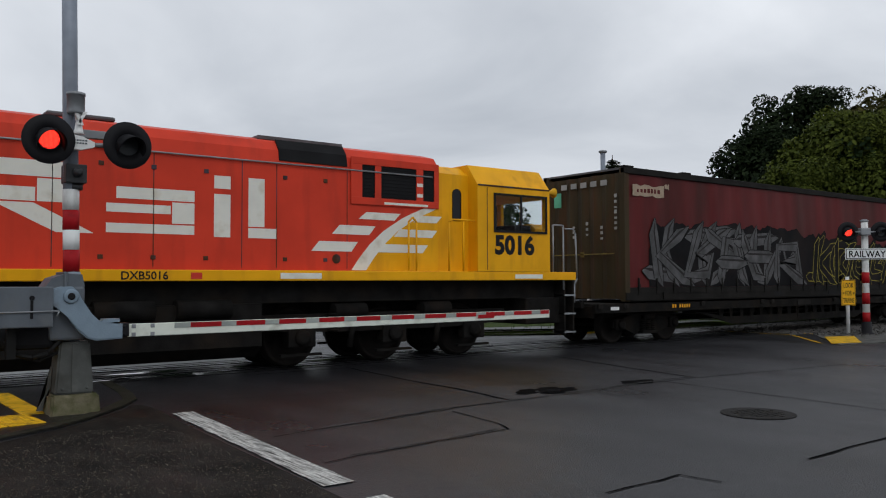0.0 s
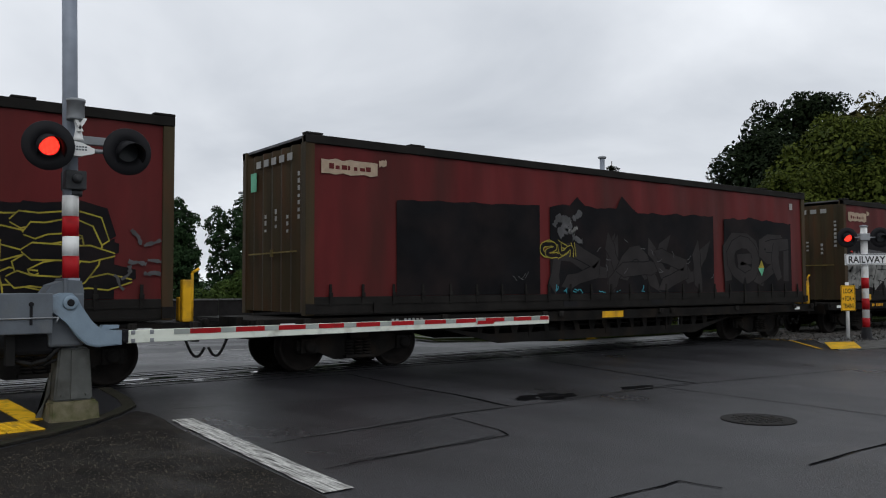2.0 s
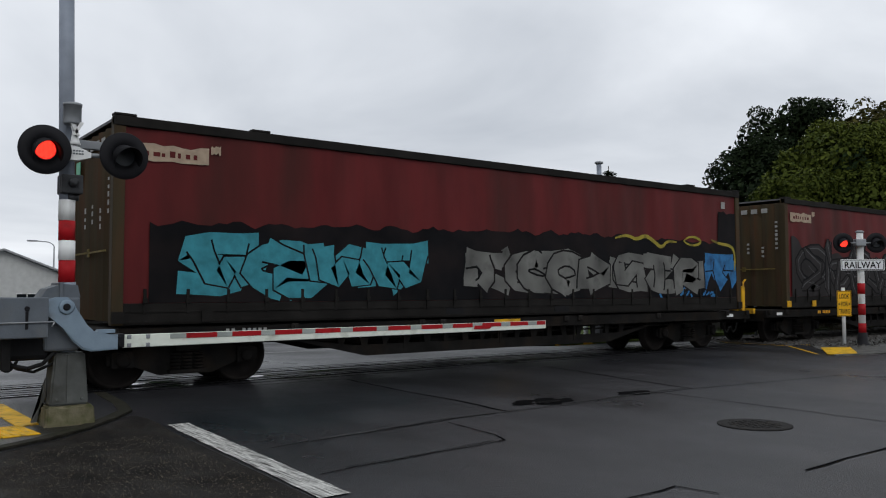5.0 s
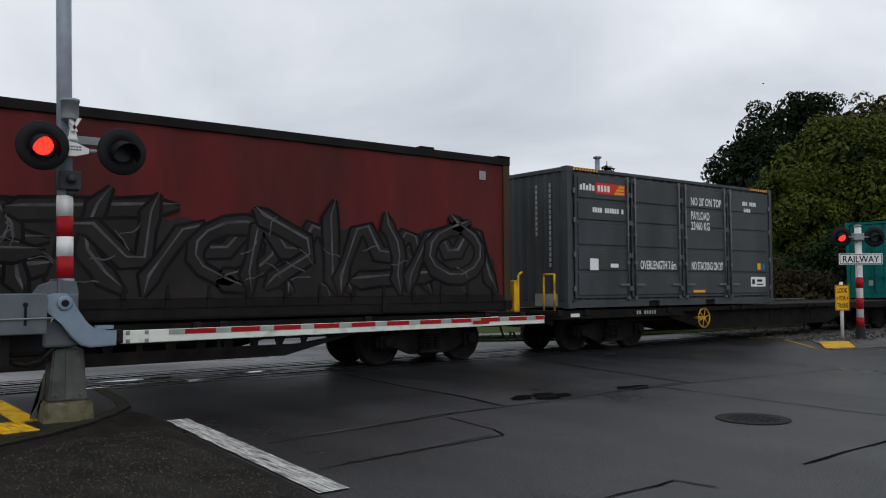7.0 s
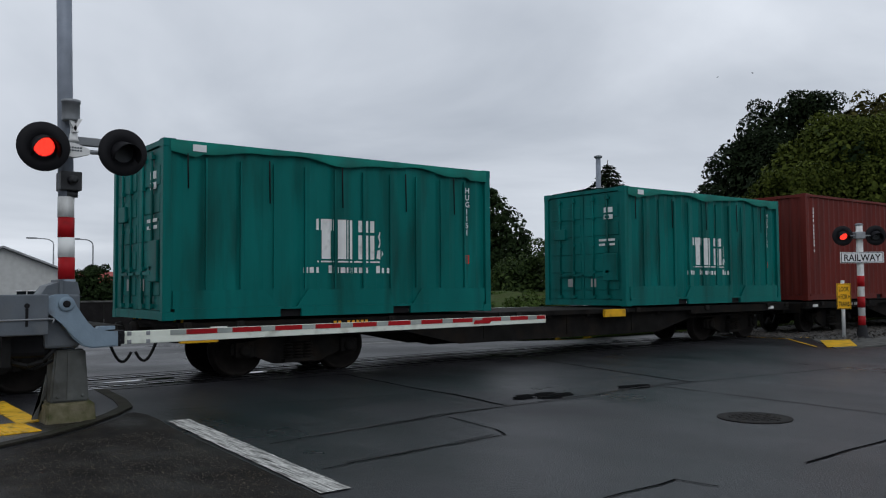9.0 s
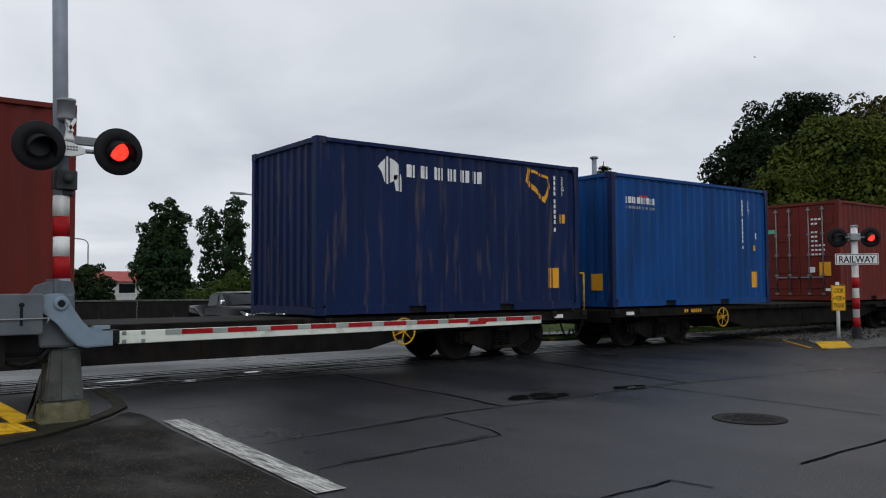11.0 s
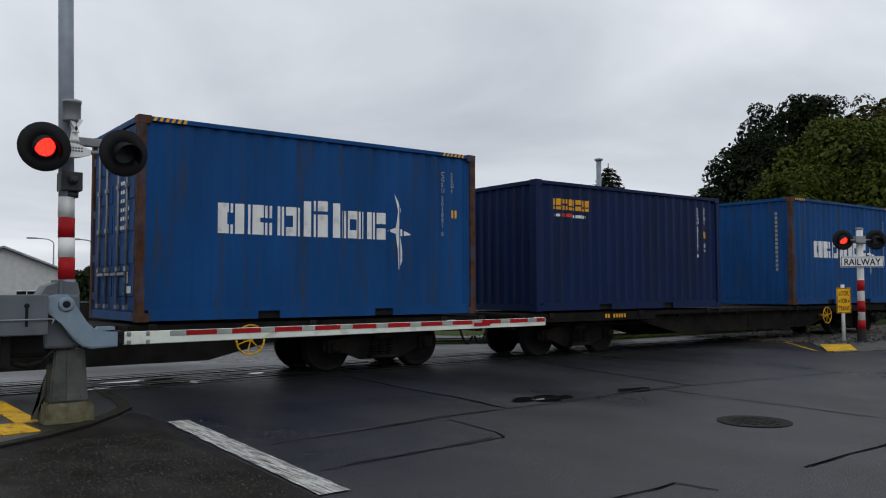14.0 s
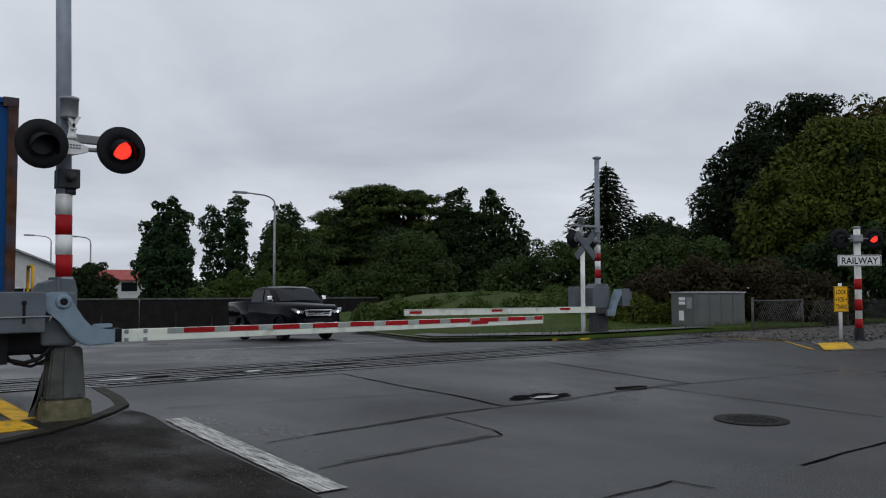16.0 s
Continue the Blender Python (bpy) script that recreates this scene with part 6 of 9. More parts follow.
def plain_boxes():
    H, L = 2.89, 6.058
    # brown-red pair either side of the hidden stretch
    t = container(130.85, L, H, "box_red", "plain brown-red shipping container with white code", "wall", group="brown-red containers")
    vertical_code(t, 0.42, 2.45, "|||| |||||| |", "deck_white", 0.085)
    t = container(140.50, L, H, "box_navy_worn", "worn navy shipping container with white word-mark and yellow labels", "wall", group="blue containers")
    bm = quads(bmesh.new(), [(1.78 + i * 0.30, 1.98 + i * 0.30, 2.36, 2.58) for i in range(6)])
    drape(bm, 0.12)
    split_part("word_mark", bm, "deck_white", t, "white block word-mark")
    bm = bmesh.new()
    poly(bm, blob_outline(1.45, 2.45, 0.26, 0.2, 11, random.Random(4), 0.35))
    poly(bm, [(1.55, 2.1), (1.72, 2.1), (1.68, 2.4), (1.50, 2.36)])
    bmesh.ops.triangulate(bm, faces=bm.faces[:])
    drape(bm, 0.12)
    part("emblem", bm, "deck_white", t, "white emblem shape")
    bm = bmesh.new()
    poly(bm, [(4.66, 2.78), (5.26, 2.62), (5.30, 2.42), (5.12, 2.1), (4.60, 2.5)])
    drape(bm, 0.12, lift=0.004)
    part("diamond_label", bm, "label_orange", t, "yellow and navy slanted label")
    bm = bmesh.new()
    poly(bm, [(4.74, 2.70), (5.2, 2.58), (5.22, 2.45), (5.10, 2.22), (4.72, 2.52)])
    drape(bm, 0.12, lift=0.007)
    part("diamond_label_inner", bm, "box_navy", t)
    vertical_code(t, 5.36, 2.58, "|||| ||||| |", "deck_white", 0.085)
    vertical_code(t, 5.58, 2.58, "2EG1", "deck_white", 0.085)
    side_label(t, [(5.2, 5.5, 0.42, 0.82)], "label_orange", "yellow caution label")
    side_label(t, [(5.56, 5.68, 1.72, 1.9)], "label_orange")
    # bright blue
    t = container(147.57, L, H, "box_blue", "bright blue shipping container with small white company mark", "wall", post="box_navy_worn", group="blue containers")
    bm = quads(bmesh.new(), [(0.50 + i * 0.101, 0.58 + i * 0.101, 2.26, 2.40) for i in range(10)])
    drape(bm, 0.12)
    split_part("word_mark", bm, "deck_white", t, "white block word-mark")
    side_label(t, [(0.95, 1.25, 2.41, 2.45)], "logo_red")
    bm = quads(bmesh.new(), [(0.50 + i * 0.063, 0.545 + i * 0.063, 2.14, 2.20) for i in range(16) if i not in (8, 12)])
    drape(bm, 0.12)
    split_part("small_line", bm, "faint_white", t)
    vertical_code(t, 4.90, 2.50, "|||| |||||| |", "deck_white", 0.085)
    vertical_code(t, 5.16, 2.50, "25G1", "deck_white", 0.085)
    side_label(t, [(5.32, 5.62, 0.40, 0.80)], "label_orange", "orange caution label")
    side_label(t, [(5.5, 5.62, 1.62, 1.78)], "deck_white")
    side_label(t, [(5.4, 5.52, 1.32, 1.46)], "label_orange")
    boxes("end_marking", [(0.020, 0.026, 1.85, 1.9, 2.4 - i * 0.11, 2.47 - i * 0.11) for i in range(13)], "faint_white", t)
    boxes("caution_label", [(0.020, 0.026, 0.3, 0.62, 0.36, 0.72)], "label_orange", t, "orange caution label")
    # plain brown-red with doors
    t = container(157.33, L, H, "box_red", "brown-red shipping container with locked double doors", "doors", group="brown-red containers")
    vertical_code(t, 5.33, 2.52, "WBPU 196095 2", "deck_white", 0.085)
    vertical_code(t, 5.57, 2.52, "25G1", "deck_white", 0.085)
    side_label(t, [(5.56, 5.68, 1.72, 1.88)], "label_orange", "yellow label")
    end_code(t, "deck_white", y=0.85, z=2.35)
    boxes("caution_label", [(0.010, 0.016, 0.28, 0.62, 0.72, 1.12)], "label_orange", t, "orange caution label")
    boxes("sticker", [(0.012, 0.016, 1.95, 2.25, 2.02, 2.14)], "green_sticker", t)
    boxes("sticker", [(0.012, 0.016, 0.75, 0.95, 0.82, 0.98), (0.012, 0.016, 0.3, 0.45, 0.28, 0.36)], "sign_white", t)
    # brown-red with word-mark
    t = container(164.28, L, H, "box_red", "brown-red shipping container with wide white word-mark", "wall", group="brown-red containers")
    wide_mark(t, 1.20, 1.19, 0.47, "deck_white", 0.278)
    vertical_code(t, 5.22, 2.50, "WBPU 196025 3", "deck_white", 0.085)
    vertical_code(t, 5.50, 2.50, "25G1", "deck_white", 0.085)
    side_label(t, [(5.48, 5.6, 1.72, 1.86)], "label_orange")
    side_label(t, [(5.58, 5.70, 1.84, 1.96)], "sign_white")
    boxes("end_marking", [(0.020, 0.026, 1.2, 1.26, 2.5 - i * 0.11, 2.57 - i * 0.11) for i in range(14)], "faint_white", t)
    hazard(t, L, H)
    # worn blue with word-mark, doors
    t = container(174.24, L, H, "box_blue_worn", "worn blue shipping container with white word-mark and rusty posts", "doors", post="rust", group="blue containers")
    wide_mark(t, 1.18, 1.28, 0.45, "deck_white", 0.278)
    vertical_code(t, 5.30, 2.46, "CGSU 201081 0", "faint_white", 0.08)
    vertical_code(t, 5.52, 2.46, "25G1", "faint_white", 0.08)
    side_label(t, [(5.55, 5.65, 1.72, 1.86)], "label_orange")
    end_code(t, "deck_white", y=0.85, z=2.35)
    boxes("sticker", [(0.012, 0.016, 0.3, 0.5, 0.4, 0.5), (0.012, 0.016, 0.45, 0.6, 0.55, 0.7)], "sign_white", t)
    hazard(t, L, H)
    # navy
    t = container(181.82, L, 2.59, "box_navy", "navy shipping container with small yellow word-mark", "wall", group="blue containers")
    x, z, h = 0.54, 2.03, 0.22
    bm = bmesh.new()
    for i in range(5):
        a = x + i * 0.205
        quads(bm, [(a, a + .18, z, z + .09), (a, a + .18, z + .125, z + h)] if i % 2 else [(a, a + .18, z, z + .06), (a, a + .18, z + .085, z + h)])
    drape(bm, 0.12)
    split_part("word_mark", bm, "label_orange", t, "yellow block word-mark")
    side_label(t, [(0.74, 1.06, 1.89, 1.96)], "logo_red")
    side_label(t, [(0.58, 0.70, 1.89, 1.945), (1.10, 1.46, 1.88, 1.94)], "deck_white")
    vertical_code(t, 5.22, 2.24, "SEGU 273361 |", "deck_white", 0.08)
    vertical_code(t, 5.46, 2.24, "22G1", "deck_white", 0.08)
    side_label(t, [(5.46, 5.58, 1.62, 1.78)], "label_orange", "small yellow label")
    side_label(t, [(5.47, 5.57, 1.40, 1.50), (5.47, 5.57, 1.30, 1.36)], "sign_white")
    # trailing worn blue
    t = container(191.12, L, 2.86, "box_blue_worn", "worn blue shipping container with white word-mark at the train's end", "wall", post="rust", group="blue containers")
    wide_mark(t, 1.19, 1.28, 0.45, "deck_white", 0.278)
    vertical_code(t, 5.22, 2.36, "|||| |||||| |", "faint_white", 0.08)
    vertical_code(t, 5.46, 2.36, "25G1", "faint_white", 0.08)
    side_label(t, [(5.56, 5.68, 1.90, 2.02)], "sign_white")
    side_label(t, [(5.47, 5.6, 1.70, 1.82)], "label_orange")
    boxes("end_marking", [(0.020, 0.026, 0.42, 0.49, 2.4 - i * 0.115, 2.48 - i * 0.115) for i in range(14)], "faint_white", t)
    hazard(t, L, 2.86)


def hazard(top, L, H):
    b = bmesh.new()
    for i in range(6):
        for base in (0.2, L - 0.75):
            x = base + i * 0.085
            poly(b, [(x, H - 0.070), (x + 0.045, H - 0.070), (x + 0.075, H - 0.012), (x + 0.03, H - 0.012)], 0.003)
    split_part("hazard_stripe", b, "label_orange", top, "yellow hazard edge stripes")


for k in range(11):
    wagon(k, "curtain" if k < 5 else "empty" if k == 5 else "box")
for k, paint in enumerate(CURTAINS):
    curtain_container(k, 13.50 + k * PITCH, paint)
grey_side_door_container()
green_container(113.60, "HUG1151")
green_container(123.45, "HUG1964")
plain_boxes()


# ---- locomotive ----
def locomotive():
    top = tagged(new("locomotive"), "red and yellow diesel locomotive with white stripes and a yellow cab", "locomotive")
    hw, ch = 1.235, 1.405            # half widths of hood and cab

    def side(bm, pts, lift=0.004, half=hw):
        poly(bm, pts, -half - lift)
        return bm

    # hood: straight sides, rounded shoulders
    sec = [(-hw, 1.55), (-hw, 3.20), (-hw + 0.04, 3.40), (-hw + 0.16, 3.55), (-hw + 0.5, 3.64), (hw - 0.5, 3.64), (hw - 0.16, 3.55), (hw - 0.04, 3.40), (hw, 3.20), (hw, 1.55)]
    bm = bmesh.new()
    slab(bm, sec, -5.3, 8.56, "YZ")
    part("hood", bm, "loco_red", top, "faded red engine hood")
    # panel joints, hinges and latches
    bm = bmesh.new()
    for x in (-4.2, -2.9, -1.6, -0.3, 1.0, 2.3, 3.6, 4.9, 5.46, 6.7):
        box(bm, x - 0.006, x + 0.006, -hw - 0.004, -hw - 0.001, 1.58, 3.18)
    split_part("panel_joint", bm, "rust", top)
    bm = bmesh.new()
    for x in (1.2, 2.9, 3.6, 4.35, 5.6, 6.3):
        for z in (1.72, 2.98):
            box(bm, x - 0.035, x + 0.035, -hw - 0.014, -hw - 0.001, z - 0.03, z + 0.03, 0.004)
    split_part("latch", bm, "rust", top)
    bm = bmesh.new()
    rod(bm, (-5.0, -hw - 0.03, 3.19), (8.4, -hw - 0.03, 3.19), 0.014, 6)
    part("roof_rail", bm, "galv", top)
    # white word shapes as blocks with slots
    bm = bmesh.new()
    for r in ([(0.55, 0.95, 2.03, 2.95), (0.97, 2.45, 2.74, 2.95), (2.12, 2.45, 2.42, 2.72), (0.97, 2.10, 2.42, 2.60)],
              [(3.10, 4.18, 2.52, 2.68), (3.86, 4.18, 2.20, 2.50), (2.97, 4.18, 2.05, 2.18), (2.97, 3.84, 2.33, 2.45)],
              [(4.47, 4.72, 2.03, 2.66), (4.47, 4.72, 2.74, 2.93)], [(5.0, 5.26, 2.20, 2.93), (5.0, 5.46, 2.03, 2.18)]):
        quads(bm, r, -hw - 0.004)
    side(bm, [(1.60, 2.40), (2.08, 2.40), (2.82, 2.03), (2.35, 2.03)])
    split_part("word_mark", bm, "loco_white", top, "large off-white block word-mark")
    # yellow rear quarter with sweeping white stripe and dashes
    bm = bmesh.new()
    curve = [(6.78, 1.56), (6.92, 1.75), (7.12, 1.98), (7.40, 2.22), (7.78, 2.45), (8.20, 2.63), (8.555, 2.72)]
    for (xa, za), (xb, zb) in zip(curve, curve[1:]):
        side(bm, [(xa, 1.555 if za > 1.56 else za - 0.004), (xb, 1.555), (xb, zb), (xa, za)], 0.003)
    part("yellow_panel", bm, "loco_yellow", top, "yellow rear quarter")
    bm = bmesh.new()
    for (xa, za), (xb, zb) in zip(curve, curve[1:]):
        side(bm, [(xa, za), (xa + 0.28, za), (min(xb + 0.28, 8.555), zb), (xb, zb)], 0.0055)
    for x0, x1, za, zb in ((6.05, 6.78, 1.86, 2.02), (6.42, 7.12, 2.14, 2.29), (6.92, 7.62, 2.40, 2.52), (7.25, 8.2, 1.86, 2.00), (7.6, 8.40, 2.13, 2.26), (8.0, 8.50, 2.39, 2.51)):
        side(bm, [(x0, za), (x1, za), (x1 + 0.12, zb), (x0 + 0.14, zb)], 0.006)
    part("stripe", bm, "loco_white", top, "off-white sweeping stripes")
    # grille and the window-like radiator intakes
    bm = bmesh.new()
    slab(bm, [(-hw - 0.012, 3.24), (-hw + 0.025, 3.43), (-hw + 0.15, 3.585), (-hw + 0.18, 3.54), (-hw + 0.06, 3.40), (-hw + 0.02, 3.24)], 5.5, 6.7, "YZ")
    part("grille", bm, "soot", top, "black roof-edge grille")
    bm = bmesh.new()
    box(bm, 6.76, 8.54, -hw - 0.030, -hw - 0.007, 2.64, 2.76, 0.005)
    box(bm, 6.76, 8.54, -hw - 0.030, -hw - 0.007, 3.30, 3.42, 0.005)
    for a, b in ((6.76, 6.97), (7.22, 7.34), (8.06, 8.20), (8.44, 8.54)):
        box(bm, a, b, -hw - 0.030, -hw - 0.007, 2.76, 3.30)
    part("intake_frame", bm, "loco_red", top, "red raised frame")
    for a, b in ((6.97, 7.22), (7.34, 8.06), (8.20, 8.44)):
        bm = bmesh.new()
        box(bm, a, b, -hw - 0.012, -hw - 0.004, 2.76, 3.30)
        for i in range(9):
            box(bm, a, b, -hw - 0.020, -hw - 0.011, 2.79 + i * 0.058, 2.805 + i * 0.058)
        part("intake_grille", bm, "soot", top)
    boxes("worn_patch", [(7.4, 8.3, -hw - 0.033, -hw - 0.031, 2.66, 2.70), (8.07, 8.19, -hw - 0.033, -hw - 0.031, 2.82, 2.88), (8.07, 8.19, -hw - 0.033, -hw - 0.031, 3.0, 3.06)], "loco_white", top)
    bm = bmesh.new()
    box(bm, 2.3, 3.2, -0.8, 0.8, 3.635, 3.70, 0.03)
    box(bm, 5.3, 6.8, -0.9, 0.9, 3.60, 3.665, 0.01)
    box(bm, -1.5, 0.6, -0.7, 0.7, 3.635, 3.75, 0.04)
    split_part("roof_hatch", bm, "loco_grey", top, "sooty grey roof hatches")
    bm = bmesh.new()
    lathe(bm, [(0.075, -hw - 0.003), (0.075, -hw - 0.010)], 18, "Y", at=(6.5, 0, 1.74))
    part("filler_cap", bm, "rust", top)
    # door bay and cab
    bm = bmesh.new()
    slab(bm, [(-hw + 0.10, 1.55), (-hw + 0.10, 3.30), (-hw + 0.35, 3.46), (hw - 0.35, 3.46), (hw - 0.10, 3.30), (hw - 0.10, 1.55)], 8.562, 9.30, "YZ")
    part("door_bay", bm, "loco_yellow", top)
    bm = bmesh.new()
    n = 12
    pts = [(9.03 + 0.10 * math.cos(a), 2.95 + 0.09 * math.sin(a)) for a in [math.pi * i / n for i in range(n + 1)]] + [(8.93, 2.52), (8.96, 2.46), (9.10, 2.46), (9.13, 2.52)]
    slab(bm, pts, -hw + 0.085, -hw + 0.099)
    part("door_window", bm, "glass", top, "narrow arched door window")
    # cab shell: lower body, roof, bulkhead, corner posts and a glazed front
    bm = bmesh.new()
    slab(bm, [(-ch, 1.552), (-ch, 2.31), (ch, 2.31), (ch, 1.552)], 9.30, 11.10, "YZ")
    slab(bm, [(-ch, 2.95), (-ch, 3.12), (-ch + 0.30, 3.50), (ch - 0.30, 3.50), (ch, 3.12), (ch, 2.95)], 9.30, 11.10, "YZ")
    box(bm, 9.30, 9.72, -ch, ch, 2.31, 2.95)
    for y in (-ch, ch - 0.09):
        box(bm, 10.98, 11.10, y, y + 0.09, 2.31, 2.95)
    box(bm, 11.02, 11.10, -0.06, 0.06, 2.31, 2.95)
    cab = part("cab", bm, "loco_yellow", top, "yellow driver's cab")
    bm = bmesh.new()
    for z in (2.27, 2.95):
        box(bm, 9.68, 11.02, -ch - 0.020, -ch - 0.002, z, z + 0.04)
    for x in (9.68, 10.33, 10.98):
        box(bm, x, x + 0.04, -ch - 0.020, -ch - 0.002, 2.31, 2.95)
    part("window_frame", bm, "black", cab)
    for a, b in ((9.72, 10.33), (10.37, 10.98)):
        boxes("window_pane", [(a, b, -ch + 0.002, -ch + 0.008, 2.31, 2.95)], "pane", cab, "clear cab side glass")
    for a, b in ((-ch + 0.09, -0.06), (0.06, ch - 0.09)):
        boxes("windscreen", [(11.05, 11.056, a, b, 2.31, 2.95)], "pane", cab)
    bm = bmesh.new()
    box(bm, 9.72, 9.74, -ch + 0.02, ch - 0.02, 2.312, 2.948)
    box(bm, 10.55, 11.0, -1.0, -0.2, 2.312, 2.46, 0.03)
    box(bm, 9.95, 10.15, -0.95, -0.45, 2.312, 2.80, 0.06)
    split_part("cab_interior", bm, "soot", cab, "dark cab fittings")
    # gutter over the door and window, panel seams of the cab side
    bm = bmesh.new()
    box(bm, 9.31, 11.09, -ch - 0.012, -ch + 0.01, 3.10, 3.13, 0.004)
    box(bm, 9.52, 9.532, -ch - 0.005, -ch - 0.001, 1.58, 3.08)
    split_part("cab_seam", bm, "rust", cab)
    bm = on_side(lettering("5016", 0.47, 0.86, 0.045), 0, -ch - 0.004, 1.88)
    w = max(q.co.x for q in bm.verts)
    for q in bm.verts:
        q.co.x = 9.70 + q.co.x / w * 0.99
    part("number", bm, "black", cab, "black running number")
    bm = bmesh.new()
    slab(bm, [(-1.0, 1.55), (-1.0, 2.40), (-0.85, 2.50), (0.85, 2.50), (1.0, 2.40), (1.0, 1.55)], 11.10, 11.50, "YZ")
    part("low_nose", bm, "loco_yellow", top)
    bm = bmesh.new()
    for x, y in ((10.1, -0.3), (10.35, 0.1), (9.8, 0.2)):
        box(bm, x - 0.14, x + 0.14, y - 0.1, y + 0.1, 3.50, 3.555, 0.01)
    lathe(bm, [(0.07, 3.50), (0.07, 3.56), (0.04, 3.60)], 14, at=(10.62, -0.35, 0))
    part("roof_fitting", bm, "black", top)
    bm = bmesh.new()
    for dy, L in ((0.0, 0.42), (0.16, 0.34)):
        lathe(bm, [(0.035, 11.08), (0.03, 11.10 + L * 0.5), (0.05, 11.08 + L * 0.8), (0.10, 11.08 + L)], 16, "X", at=(0, -1.12 + dy, 3.12 - dy * 0.3))
    part("horn", bm, "yellow", top, "yellow air horns")
    # running board, handrails, steps
    bm = bmesh.new()
    box(bm, -5.4, 11.82, -1.40, 1.40, 1.39, 1.548, 0.012)
    part("running_board", bm, "loco_yellow", top, "yellow sill along the running board")
    bm = on_side(lettering("DXB5016", 0.155, 1.0), 0, -1.404, 1.415)
    w = max(q.co.x for q in bm.verts)
    for q in bm.verts:
        q.co.x = 3.12 + q.co.x / w * 0.64
    part("number", bm, "black", top, "small black class number")
    boxes("sill_plate", [(5.45, 6.15, -1.407, -1.402, 1.42, 1.51), (10.2, 10.9, -1.407, -1.402, 1.42, 1.50)], "loco_white", top, "faded white sill plates")
    boxes("sill_label", [(4.08, 4.24, -1.407, -1.402, 1.42, 1.51)], "logo_red", top)
    rails = [[(8.68, 1.55), (8.68, 2.42), (8.76, 2.46), (9.26, 2.46)], [(9.0, 1.55), (9.0, 2.44)], [(7.82, 1.42), (7.82, 2.38), (7.90, 2.46), (7.98, 2.38), (7.98, 1.42)],
             [(11.22, 1.55), (11.22, 2.46), (11.50, 2.46), (11.50, 1.2)], [(11.55, 2.40), (11.78, 2.40), (11.84, 2.30), (11.88, 1.42), (11.80, 1.30), (11.80, 0.95)]]
    for r in rails:
        bm = bmesh.new()
        pipe(bm, [(x, -1.37, z) for x, z in r], 0.017, 8)
        part("handrail", bm, "galv" if r[0][0] > 11 else "loco_yellow", top)
    bm = bmesh.new()
    for x in (11.52, 11.76):
        box(bm, x - 0.02, x + 0.02, -1.38, -1.10, 0.32, 1.39)
    part("step_stringer", bm, "frame", top)
    for z in (0.36, 0.72, 1.08):
        boxes("step", [(11.50, 11.80, -1.40, -1.08, z, z + 0.03)], "galv", top)
    # underframe, tank, bogies
    bm = bmesh.new()
    box(bm, -5.2, 11.7, -1.10, 1.10, 1.05, 1.388)
    box(bm, 10.6, 11.55, -1.25, 1.25, 0.55, 1.05, 0.03)
    box(bm, 11.6, 11.95, -0.12, 0.12, 0.66, 0.86, 0.02)
    part("underframe", bm, "frame", top)
    bm = bmesh.new()
    slab(bm, [(-1.30, 1.05), (-1.30, 0.42), (-1.05, 0.24), (1.05, 0.24), (1.30, 0.42), (1.30, 1.05)], -0.2, 5.2, "YZ")
    for x in (3.2, 4.3):
        rod(bm, (x - 0.4, -1.28, 0.98), (x + 0.4, -1.28, 0.98), 0.14, 14)
    part("fuel_tank", bm, "frame", top, "sooty black fuel tank")
    for bx in (7.75, -2.75):
        bm = bmesh.new()
        for s in (-1, 1):
            ya, yb = sorted((s * 0.88, s * 1.02))
            slab(bm, [(-2.5, 0.62), (-2.5, 0.86), (2.5, 0.86), (2.5, 0.62), (1.2, 0.56), (-1.2, 0.56)], ya, yb)
            for ax in (-1.75, 0.0, 1.75):
                box(bm, ax - 0.24, ax + 0.24, min(s * 0.86, s * 1.06), max(s * 0.86, s * 1.06), 0.34, 0.66, 0.02)
                lathe(bm, [(0.13, s * 1.05), (0.13, s * 1.10), (0.07, s * 1.13)], 16, "Y", at=(ax, 0, 0.49))
                box(bm, ax - 0.36, ax + 0.36, min(s * 0.95, s * 1.04), max(s * 0.95, s * 1.04), 0.20, 0.24)
            for ax in (-0.9, 0.85):
                rod(bm, (ax - 0.3, s * 1.04, 0.90), (ax + 0.3, s * 1.04, 0.90), 0.13, 14)
                rod(bm, (ax, s * 1.06, 0.30), (ax + 0.1, s * 1.06, 0.84), 0.05, 10)
            for k in range(6):
                lathe(bm, [(0.08, 0.58 + k * 0.05), (0.095, 0.60 + k * 0.05), (0.08, 0.62 + k * 0.05)], 10, at=(-1.2, s * 1.05, 0))
        box(bm, -2.3, 2.3, -0.5, 0.5, 0.75, 1.04)
        b = part("bogie", bm, "frame", top, "grimy three-axle bogie frame")
        b.location = (bx, 0, 0)
        for ax in (-1.75, 0.0, 1.75):
            ws = share("wheelset", LOCO_WHEELS, b, pose(ax, 0, 0.47 + RAIL_TOP))
            rolling.append((ws, bx + ax, (ax, 0, 0.47 + RAIL_TOP), 0.47))
    moving.append((top, 0.0, TRACK, 0.0))


locomotive()


# ---- level crossing equipment ----
flashing = []            # (turning lamp disc, place in its signal, lit first half of the beat?)


